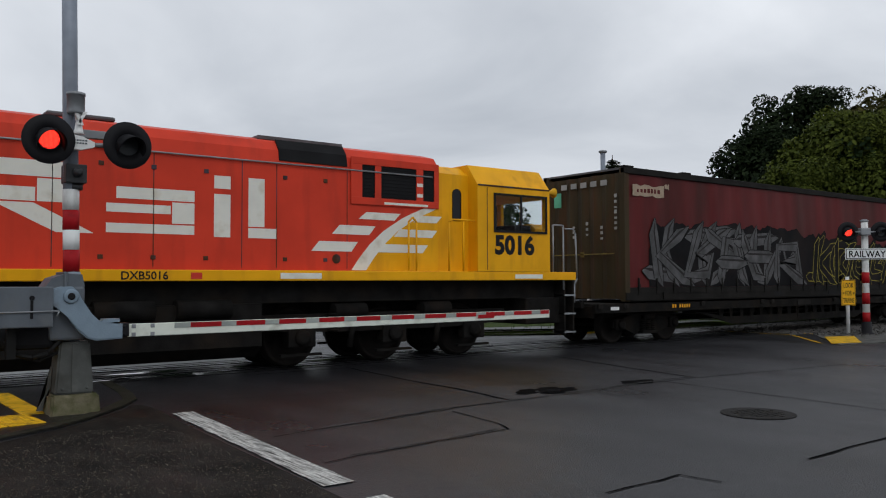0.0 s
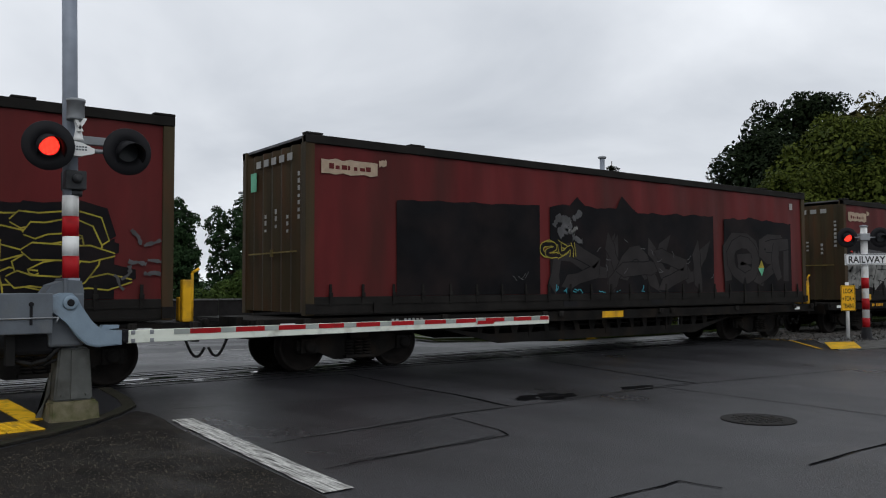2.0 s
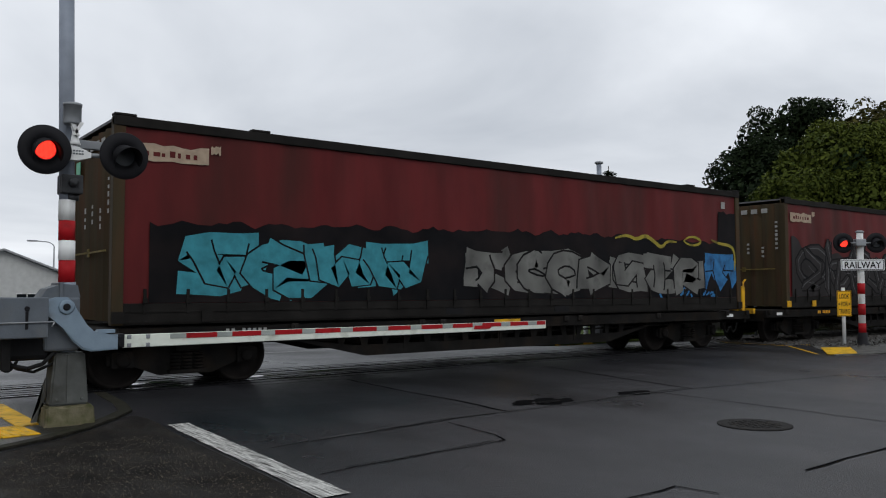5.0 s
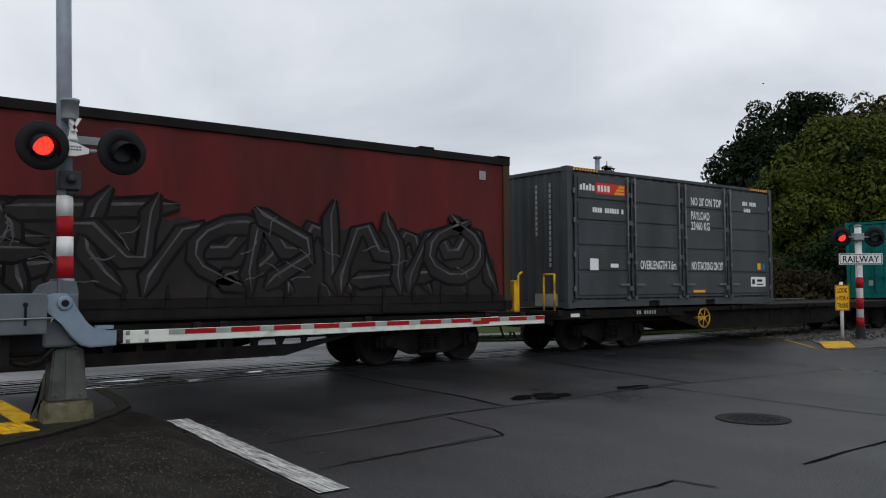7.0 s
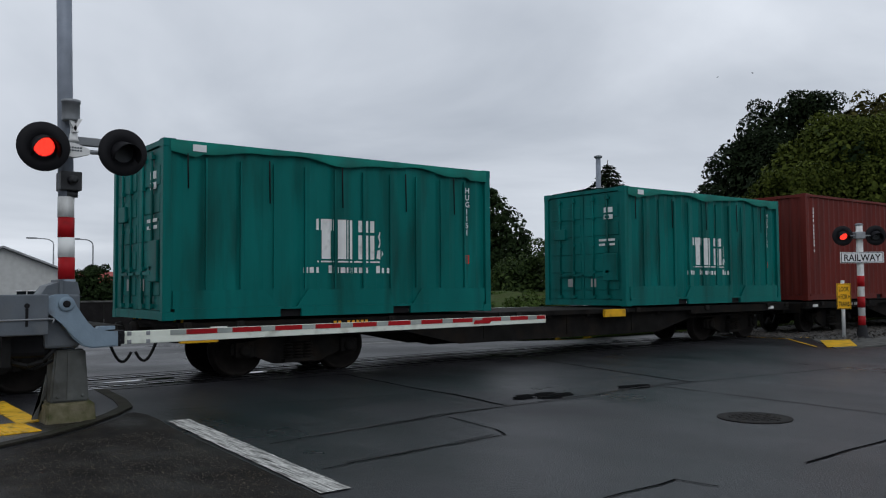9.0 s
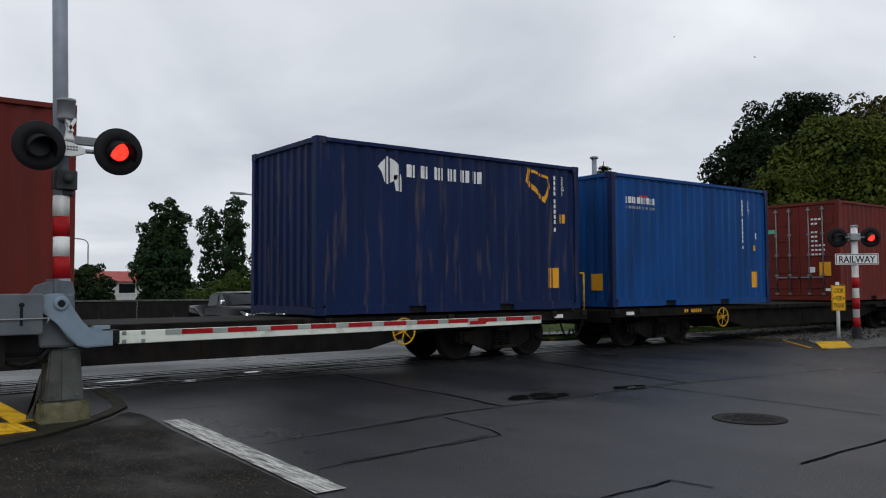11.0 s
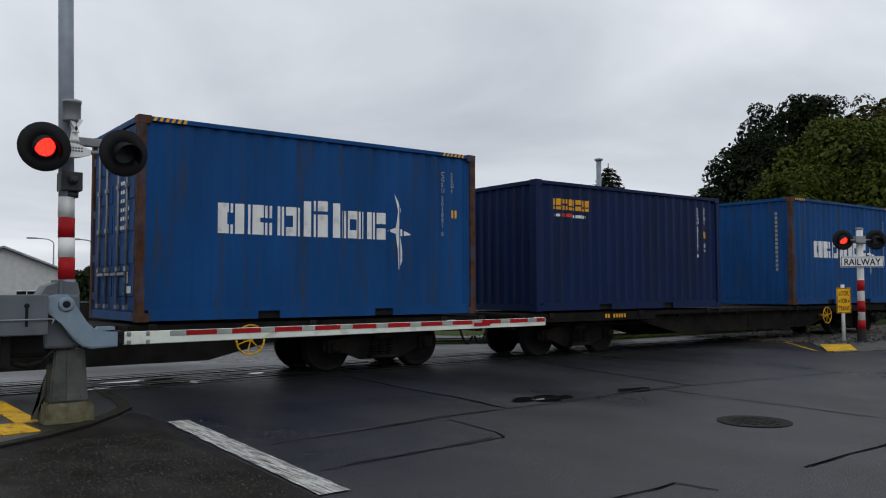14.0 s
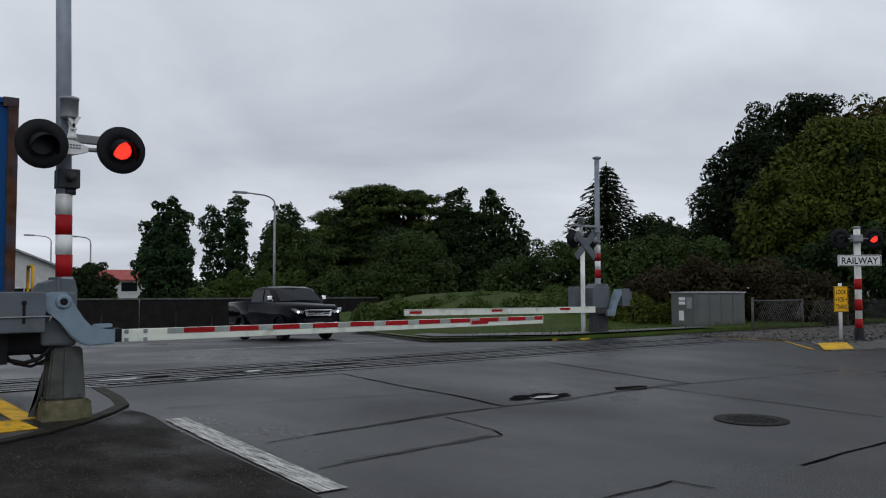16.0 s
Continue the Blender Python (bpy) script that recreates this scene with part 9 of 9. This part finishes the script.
def woods():
    # upright poplars
    spread(22.0, 66.5, -1.5, [(0.6, 0, 2.2, 1.8, 3.4), (-0.5, 0, 2.8, 1.3, 3.2), (0.9, 0, 6.0, 1.35, 3.0), (-0.2, 0.5, 5.0, 1.3, 2.6), (1.3, 0, 3.6, 1.3, 3.4), (-1.1, 0, 3.6, 0.7, 1.8), (2.4, 0.6, 0.8, 1.0, 1.8)], "poplar", 9000, 0.26, "tall dark green poplar behind the wall", seed=11, group="poplars")
    spread(30.6, 73.9, -1.5, [(0.9, 0, 7.6, 1.1, 2.6), (-1.2, 0, 6.4, 1.1, 2.8), (0.6, 0, 4.4, 1.5, 2.4), (-1.3, 0, 3.0, 0.9, 2.4), (1.4, 0, 2.6, 1.0, 2.2), (0.2, 0, 0.8, 1.9, 1.9)], "poplar", 7500, 0.24, "slender dark poplar with gaps in its crown", seed=12, inner=0.35, group="poplars")
    spread(36.2, 73.6, -1.5, [(0.6, 0, 7.4, 1.3, 2.8), (-0.8, 0, 5.6, 1.2, 2.8), (1.0, 0, 5.0, 1.4, 3.2), (0, 0, 2.0, 2.2, 3.0)], "poplar", 7000, 0.25, "dark poplar rising behind shrubs", seed=13, group="poplars")
    # dark bush and hedges by the wall
    spread(14.8, 58.1, -1.4, [(0, 0, 1.0, 1.4, 2.2), (-0.8, 0, 0.7, 0.9, 1.6), (0.8, 0, 0.6, 0.9, 1.5)], "shade", 5000, 0.17, "dense dark rounded bush beside the houses", "bush", seed=14)
    spread(25.0, 56.0, -1.4, [(-2.6, 0, 0.4, 1.5, 1.3), (-0.8, 0, 0.9, 1.7, 1.6), (1.2, 0, 0.6, 1.8, 1.7), (3.0, 0, 1.0, 1.6, 2.0)], "shrub", 6500, 0.17, "flowering yellow-green hedge behind the wall", "hedge", seed=15)
    spread(28.6, 56.4, -1.4, [(0, 0, 3.0, 2.3, 3.2), (-1.8, 0, 1.6, 1.7, 2.4), (1.8, 0, 2.2, 1.9, 2.6), (0.3, 0, 4.6, 1.4, 1.5)], "round", 9000, 0.20, "light green rounded tree behind the wall", seed=16)
    # broad layered tree: flat pads of foliage
    pads = []
    rng = random.Random(77)
    for z, half in ((10.2, 2.4), (9.2, 4.0), (8.2, 5.2), (7.2, 5.8), (6.2, 6.4), (5.2, 6.8), (4.2, 7.0), (3.0, 7.2)):
        n = max(3, int(half * 1.5))
        for i in range(n):
            pads.append((-half + 2 * half * (i + rng.uniform(0.1, 0.9)) / n - 0.2, rng.uniform(-3, 1.5), z + rng.uniform(-0.4, 0.5), rng.uniform(1.4, 2.2), rng.uniform(0.40, 0.62)))
    spread(41.3, 62.6, -1.3, pads, "layer", 34000, 0.22, "broad spreading tree with layered green foliage", seed=17, r=0.5, flat=0.8, inner=0.2)
    # Extra crown inside the layered tree; darker leaves stand for its inner shade.
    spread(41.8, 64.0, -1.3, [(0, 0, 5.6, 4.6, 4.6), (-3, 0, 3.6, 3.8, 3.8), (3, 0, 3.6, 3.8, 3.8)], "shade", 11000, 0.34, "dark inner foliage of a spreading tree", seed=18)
    spread(33.4, 47.2, -1.1, [(0, 0, 2.2, 2.8, 3.2), (-1.8, 0, 1.4, 1.7, 2.2), (1.7, 0, 1.5, 1.8, 2.3), (0.3, 0, 4.0, 1.7, 1.5)], "round", 13000, 0.17, "dense rounded dull green tree on the bank", seed=19)
    spread(29.5, 47.5, -1.1, [(-2.0, 0, 0.6, 1.9, 1.5), (0.3, 0, 1.0, 1.8, 1.6), (2.2, 0, 0.8, 1.6, 1.5), (-4.0, 0, 0.3, 1.4, 1.2)], "round", 8000, 0.17, "mixed green hedge on the bank", "hedge", seed=20)
    spread(45.6, 56.0, -1.0, [(-1.0, 0, 8.0, 1.7, 2.2), (-1.8, 0, 5.0, 2.0, 3.5), (0.2, 0, 5.4, 1.8, 3.4), (-0.6, 0, 2.0, 2.6, 3.0)], "shade", 9000, 0.25, "tall dark broadleaf tree with a ragged top", seed=21)
    spread(47.6, 54.0, -1.0, [(-0.4, 0, 7.8, 1.6, 2.2), (0.9, 0, 5.2, 1.8, 3.6), (-1.2, 0, 4.6, 1.8, 3.4), (1.6, 0, 2.6, 1.6, 3.6), (0, 0, 1.6, 2.6, 2.8)], "shade", 9000, 0.25, "tall dark broadleaf tree at the wood's edge", seed=22)
    spread(58.0, 61.8, -1.0, [(0, 0, 2.2, 1.8, 2.2), (2.0, 0, 1.0, 2.2, 2.0), (-2.5, 0, 1.0, 2.5, 2.0)], "shade", 3500, 0.25, "low dark trees in the distance", seed=23)
    spruce(36.2, 31.6, -0.5, 9.15, 4.6, "dark green spruce with drooping pointed branches", 24)
    # shrubbery behind the far barrier
    spread(29.6, 29.4, -0.5, [(-2.0, 0, 1.0, 1.6, 1.8), (-0.2, 0, 1.6, 1.8, 2.1), (1.8, 0, 1.4, 1.8, 2.0), (3.6, 0, 1.7, 1.7, 2.0)], "round", 13000, 0.14, "dense green shrubbery behind the far barrier", "shrub", seed=26)
    spread(31.6, 25.0, -0.4, [(-1.6, 0, 1.2, 1.7, 1.9), (0.4, 0, 1.6, 1.8, 2.0), (2.4, 0, 1.5, 1.8, 2.0)], "round", 11000, 0.14, "tall mixed green shrubs by the cabinet", "shrub", seed=27)
    spread(22.2, 21.4, -0.3, [(-1.6, 0, 0.45, 0.9, 0.65), (0.0, 0, 0.55, 0.8, 0.7), (1.4, 0, 0.45, 0.9, 0.65), (-3.2, 0, 0.35, 0.8, 0.5)], "shrub", 7000, 0.085, "low yellow-green flowering shrubs on the grass", "shrub", seed=28)
    spread(21.4, 27.6, -0.25, [(-3.4, 0, 0.10, 0.9, 0.55), (-1.9, 0, 0.25, 1.0, 0.70), (-0.2, 0, 0.20, 1.1, 0.65), (1.6, 0, 0.35, 1.1, 0.75), (3.2, 0, 0.30, 1.1, 0.70), (4.8, 0, 0.40, 1.2, 0.8)], "shrub", 9000, 0.10, "low yellow-green flowering shrubs along the bank", "shrub", seed=41)
    spread(22.6, 18.6, -0.2, [(0.0, 0, 0.35, 0.8, 0.75), (1.3, 0, 0.3, 0.7, 0.7), (-1.0, 0, 0.2, 0.6, 0.5)], "bright", 4500, 0.08, "clipped green shrubs beside the cabinet", "shrub", seed=29)
    spread(43.5, 33.7, -0.5, [(-0.5, 0, 5.0, 1.5, 1.3), (0.8, 0, 4.4, 1.3, 1.4), (0, 0, 2.6, 2.4, 2.6)], "shade", 6000, 0.18, "open dark tree against the sky", seed=30, inner=0.3)
    # the wooded corner beside the track
    spread(54.0, 32.0, -0.4, [(-4.2, 0, 3.0, 2.4, 4.0), (-3.6, 0, 7.0, 2.0, 2.6), (-2.3, 0, 10.0, 2.0, 2.2), (-0.4, 0, 12.2, 2.2, 2.0), (1.6, 0, 13.4, 1.8, 1.5), (3.2, 0, 12.6, 2.2, 2.4), (0, 0, 7.0, 4.4, 5.0), (4.0, 1, 7.0, 4.0, 5.0)], "pine", 26000, 0.24, "tall dark pine behind the green trees", seed=31, r=0.5)
    spread(53.0, 23.6, -0.4, [(-1.0, 0, 11.4, 1.9, 1.7), (0.8, 0, 12.0, 1.9, 1.6), (2.8, 0, 11.6, 2.3, 1.9), (4.8, 0, 10.7, 2.5, 2.3), (2.5, 0, 8.0, 4.6, 4.2)], "brown", 17000, 0.23, "brownish green broadleaf crown behind the wood", seed=32, r=0.4)
    spread(38.4, 19.2, -0.4, [(0.2, 0, 7.4, 2.4, 2.0), (-1.9, 0, 6.2, 2.0, 2.0), (2.2, 0, 6.8, 2.4, 2.2), (4.4, 0, 6.2, 2.4, 2.4), (-3.2, 0, 4.4, 1.7, 2.0), (-1.0, -0.8, 4.6, 2.6, 2.3), (1.6, -1.0, 4.8, 2.6, 2.2), (4.2, -0.6, 4.2, 2.6, 2.4), (-2.6, -0.3, 2.6, 1.9, 1.9), (0.4, -0.8, 2.8, 2.2, 1.8)], "bright", 46000, 0.17, "big rounded tree with fresh green foliage", seed=33, r=0.5, inner=0.62)
    # Darker leaves set inside the rounded crown, its shade given by their colour.
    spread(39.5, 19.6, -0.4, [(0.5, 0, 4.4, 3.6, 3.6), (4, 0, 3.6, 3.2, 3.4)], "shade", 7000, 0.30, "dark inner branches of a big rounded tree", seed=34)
    spread(27.0, 17.6, -0.2, [(-2.4, 0, 0.8, 1.4, 1.2), (-0.8, 0, 1.2, 1.5, 1.25), (0.8, 0, 1.1, 1.5, 1.2), (2.2, 0, 0.8, 1.3, 1.0), (3.4, 0, 0.5, 1.2, 0.9)], "red", 15000, 0.11, "reddish brown spreading shrub behind the cabinet", "shrub", seed=35)
    # Undergrowth whose deep shade is put into the dark leaf colour.
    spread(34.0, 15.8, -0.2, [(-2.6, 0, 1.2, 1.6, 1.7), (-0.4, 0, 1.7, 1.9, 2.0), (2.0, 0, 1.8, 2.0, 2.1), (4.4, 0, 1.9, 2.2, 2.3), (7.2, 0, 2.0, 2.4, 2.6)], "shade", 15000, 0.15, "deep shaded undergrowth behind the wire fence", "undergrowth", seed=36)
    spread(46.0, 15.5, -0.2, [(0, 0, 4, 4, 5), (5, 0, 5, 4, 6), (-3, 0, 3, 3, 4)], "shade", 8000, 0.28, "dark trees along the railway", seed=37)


woods()


# ---- waiting car ----
def pickup():
    """A dark double-cab pickup: nose towards -y, origin on the ground under the front bumper's centre."""
    top = tagged(new("pickup_truck"), "glossy black double-cab pickup with chrome grille and lit headlamps", "pickup truck")
    # body as cross-sections along the car: (y, half width, sill z, waist z)
    bm = bmesh.new()

    def shell(secs):
        rings = []
        for y, hw, z0, z1, rnd in secs:
            rings.append([bm.verts.new(p) for p in ((-hw + 0.06, y, z0), (-hw, y, z0 + 0.10), (-hw, y, z1 - rnd), (-hw + rnd * 0.8, y, z1), (0, y, z1 + 0.015), (hw - rnd * 0.8, y, z1), (hw, y, z1 - rnd), (hw, y, z0 + 0.10), (hw - 0.06, y, z0))])
        for a, b in zip(rings, rings[1:]):
            for j in range(8):
                bm.faces.new((a[j], b[j], b[j + 1], a[j + 1])).smooth = True
            bm.faces.new((a[8], b[8], b[0], a[0]))
        bm.faces.new(rings[0])
        bm.faces.new(rings[-1][::-1])
    shell([(0.0, 0.72, 0.46, 1.02, 0.14), (0.06, 0.84, 0.44, 1.09, 0.14), (0.30, 0.92, 0.44, 1.17, 0.14), (0.9, 0.95, 0.46, 1.26, 0.12), (1.40, 0.95, 0.46, 1.30, 0.08), (3.40, 0.95, 0.46, 1.31, 0.06), (3.46, 0.95, 0.50, 1.38, 0.05), (5.2, 0.94, 0.54, 1.38, 0.04), (5.27, 0.92, 0.56, 1.35, 0.04)])
    part("body", bm, "car", top, "glossy black bodywork")
    bm = bmesh.new()
    rings = []
    for y, hw, z in ((1.10, 0.88, 1.24), (1.85, 0.80, 1.77), (2.25, 0.78, 1.845), (3.0, 0.77, 1.835), (3.36, 0.77, 1.77), (3.48, 0.84, 1.25)):
        rings.append([bm.verts.new(p) for p in ((-hw, y, z - 0.02), (-hw + 0.08, y, z), (0, y, z + 0.02), (hw - 0.08, y, z), (hw, y, z - 0.02))])
    low = [[bm.verts.new((s * 0.90, y, 1.23)) for y in (1.10, 1.85, 2.25, 3.0, 3.36, 3.48)] for s in (-1, 1)]
    for i in range(5):
        for j in range(4):
            bm.faces.new((rings[i][j], rings[i + 1][j], rings[i + 1][j + 1], rings[i][j + 1])).smooth = True
        bm.faces.new((low[0][i], low[0][i + 1], rings[i + 1][0], rings[i][0]))
        bm.faces.new((rings[i][4], rings[i + 1][4], low[1][i + 1], low[1][i]))
    part("cab", bm, "car", top)
    bm = bmesh.new()
    bm.faces.new([bm.verts.new(p) for p in ((-0.78, 1.19, 1.32), (0.0, 1.17, 1.345), (0.78, 1.19, 1.32), (0.71, 1.81, 1.758), (0.0, 1.80, 1.777), (-0.71, 1.81, 1.758))])
    part("windscreen", bm, "glass", top, "dark reflective windscreen")
    for s in (-1, 1):
        for ya, yb, yc, yd in ((1.42, 2.25, 2.27, 1.98), (2.35, 3.26, 3.20, 2.38)):
            bm = bmesh.new()
            bm.faces.new([bm.verts.new(p) for p in ((s * 0.895, ya, 1.335), (s * 0.895, yb, 1.335), (s * 0.818, yc, 1.745), (s * 0.818, yd, 1.745))])
            part("side_window", bm, "glass", top)
    # grille, lamps, bumper, mirrors
    bm = bmesh.new()
    for z0, z1, w in ((0.955, 1.005, 0.50), (0.875, 0.895, 0.44), (0.79, 0.835, 0.38)):
        box(bm, -w, w, -0.035, 0.02, z0, z1, 0.01)
    for s in (-1, 1):
        slab(bm, [(s * 0.38, 0.79), (s * 0.44, 0.97), (s * 0.52, 1.00), (s * 0.46, 0.79)], -0.03, 0.03)
        box(bm, *sorted((s * 0.60, s * 0.72)), -0.02, 0.05, 0.50, 0.58, 0.01)
    part("grille", bm, "chrome", top, "bright chrome grille bars")
    boxes("grille_opening", [(-0.42, 0.42, -0.012, 0.03, 0.80, 0.98)], "soot", top)
    boxes("bumper_intake", [(-0.55, 0.55, -0.02, 0.03, 0.56, 0.72)], "soot", top)
    boxes("badge_bar", [(-0.15, 0.15, -0.045, -0.036, 0.855, 0.895)], "chrome", top)
    boxes("number_plate", [(-0.18, 0.18, -0.02, -0.008, 0.50, 0.60)], "sign_white", top, "pale plate")
    for s in (-1, 1):
        bm = bmesh.new()
        slab(bm, [(s * 0.52, 0.96), (s * 0.60, 0.875), (s * 0.84, 0.92), (s * 0.90, 1.06), (s * 0.70, 0.99)], -0.012, 0.20)
        lamp = part("headlight", bm, "lens", top, "clear headlamp")
        bm = bmesh.new()
        lathe(bm, [(0.045, -0.012), (0.04, -0.022), (0.02, -0.026)], 14, "Y", at=(s * 0.74, 0, 0.93))
        part("bulb", bm, "head", lamp, "lit bulb")
        bm = bmesh.new()
        box(bm, *sorted((s * 0.95, s * 1.12)), 1.42, 1.56, 1.34, 1.51, 0.04)
        box(bm, *sorted((s * 0.88, s * 0.97)), 1.46, 1.52, 1.34, 1.38)
        part("wing_mirror", bm, "chrome", top, "chrome wing mirror")
    boxes("tub_floor", [(-0.80, 0.80, 3.55, 5.15, 1.372, 1.412)], "soot", top, "dark load bed cover")
    # wheel arches and wheels
    for s in (-1, 1):
        for y in (0.98, 4.05):
            bm = bmesh.new()
            ring = [(y + 0.50 * math.cos(a), 0.40 + 0.50 * math.sin(a)) for a in [math.pi * i / 12 for i in range(13)]]
            inner = [(y + 0.40 * math.cos(a), 0.40 + 0.40 * math.sin(a)) for a in [math.pi * (12 - i) / 12 for i in range(13)]]
            slab(bm, ring + inner, *sorted((s * 0.92, s * 1.0)), "YZ")
            part("wheel_arch", bm, "car", top)
            bm = bmesh.new()
            lathe(bm, [(0.20, s * 0.70), (0.36, s * 0.69), (0.38, s * 0.74), (0.38, s * 0.89), (0.35, s * 0.93), (0.24, s * 0.935), (0.235, s * 0.90), (0.05, s * 0.89)], 28, "X")
            w = part("wheel", bm, "tyre", top, "black tyre", at=(0, y, 0.38))
            bm = bmesh.new()
            lathe(bm, [(0.20, s * 0.902), (0.225, s * 0.93), (0.215, s * 0.915)], 24, "X")
            for i in range(6):
                a = i * math.pi / 3
                rod(bm, (s * 0.915, 0, 0), (s * 0.915, 0.21 * math.cos(a), 0.21 * math.sin(a)), 0.028, 6)
            part("rim", bm, "galv", w, "alloy rim")
            car_wheels.append((w, (0, y, 0.38)))
    return top


car_wheels = []
CAR = pickup()
CAR_X = 13.21
# seconds and the y of the front bumper as it comes up to the barrier
CAR_ROWS = ((0.0, 88.0), (2.0, 74.0), (4.0, 61.5), (6.0, 50.5), (7.0, 45.5), (8.3, 39.5), (8.8, 37.1), (9.5, 33.8), (10.3, 30.4), (11.2, 27.2), (12.1, 24.9), (12.7, 24.2), (13.3, 24.0), (14.5, 24.0), (16.0, 24.0))


def bird():
    top = tagged(new("gull"), "small dark gull gliding below the cloud", "bird", "gulls")
    bm = bmesh.new()
    lathe(bm, [(0.01, -0.25), (0.07, -0.12), (0.08, 0.05), (0.03, 0.22), (0.008, 0.30)], 10, "X")
    part("body", bm, "mech_grey", top)
    for s in (-1, 1):
        bm = bmesh.new()
        slab(bm, [(-0.10, s * 0.06), (0.08, s * 0.05), (0.04, s * 0.40), (0.10, s * 0.75), (-0.02, s * 0.42)], 0.02, 0.04, "XY")
        part("wing", bm, "mech_grey", top)
    return top


GULLS = [bird(), bird()]


# ---- motion ----
# ticks of 1/30 s at which the left-hand lamps take over, and at which the right-hand ones do
LEFT_ON = (17, 38, 59, 80, 101, 123, 144, 165, 186, 207, 228, 250, 269, 292, 313, 334, 355, 377, 398, 419, 440, 461)
RIGHT_ON = (8, 29, 50, 71, 93, 114, 135, 156, 177, 198, 220, 242, 262, 283, 304, 325, 347, 368, 389, 410, 431, 452, 474)


def motions():
    seconds = list(range(17))
    for thing, s, y, z in moving:
        walk(thing, [(t, pose(s - SPEED * t, y, z)) for t in seconds])
    for wheels, s, at, r in rolling:
        t0, t1 = (s - 34.0) / SPEED, (s + 4.0) / SPEED
        f0, f1 = max(0, int(t0 * FPS)), min(16 * FPS, int(t1 * FPS))
        if f1 <= f0 or f0 >= 16 * FPS:
            continue
        rows = [(f / FPS, f) for f in range(f0, f1 + 1)]
        if rows[0][1] > 0:
            rows.insert(0, (0.0, f0))
        if rows[-1][1] < 16 * FPS:
            rows.append((16.0, f1))
        walk(wheels, [(t, Matrix.Translation(at) @ Matrix.Rotation(-SPEED * (f - f0) / FPS / r, 4, "Y")) for t, f in rows])
    # the pickup rolls down to the limit line and stops
    rows = []
    for t, y in CAR_ROWS:
        zf, zr = ground_z(CAR_X, y + 0.98), ground_z(CAR_X, y + 4.05)
        tilt = math.degrees(math.atan2(zr - zf, 3.07))
        rows.append((t, pose(CAR_X, y, zf - math.sin(math.radians(tilt)) * 0.98, tilt, 0, 0)))
    walk(CAR, rows)
    # two gulls drift up and away
    walk(GULLS[0], [(0.0, pose(157.3, 70.2, 27.3, 0, 20, 140)), (9.0, pose(147.4, 98.5, 44.5, 0, 20, 140)), (11.4, pose(139.9, 104.3, 55.4, 0, 25, 140)), (12.5, pose(136.2, 106.3, 60.8, 0, 25, 140)), (16.0, pose(124.8, 113.1, 78.0, 0, 25, 140))])
    walk(GULLS[1], [(0.0, pose(158.6, 62.4, 31.2, 0, -15, 120)), (9.0, pose(151.1, 92.8, 44.7, 0, -15, 120)), (11.4, pose(150.8, 91.0, 49.4, 0, -20, 120)), (12.5, pose(148.5, 92.0, 55.1, 0, -20, 120)), (16.0, pose(140.4, 96.2, 74.1, 0, -20, 120))])
    # flashers: each lamp insert turns its lit face out for half of the beat
    for disc, at, left in flashing:
        angle = 0.0 if left else 180.0
        rows = [(0.0, angle)]
        for f in sorted(LEFT_ON + RIGHT_ON):
            rows += [((f - 2) / FPS, angle), ((f - 1) / FPS, angle + 60), (f / FPS, angle + 120), ((f + 1) / FPS, angle + 180)]
            angle += 180
        rows.append((16.0, angle))
        walk(disc, [(t, Matrix.Translation(at) @ Matrix.Rotation(radians(a), 4, "X")) for t, a in rows])


motions()
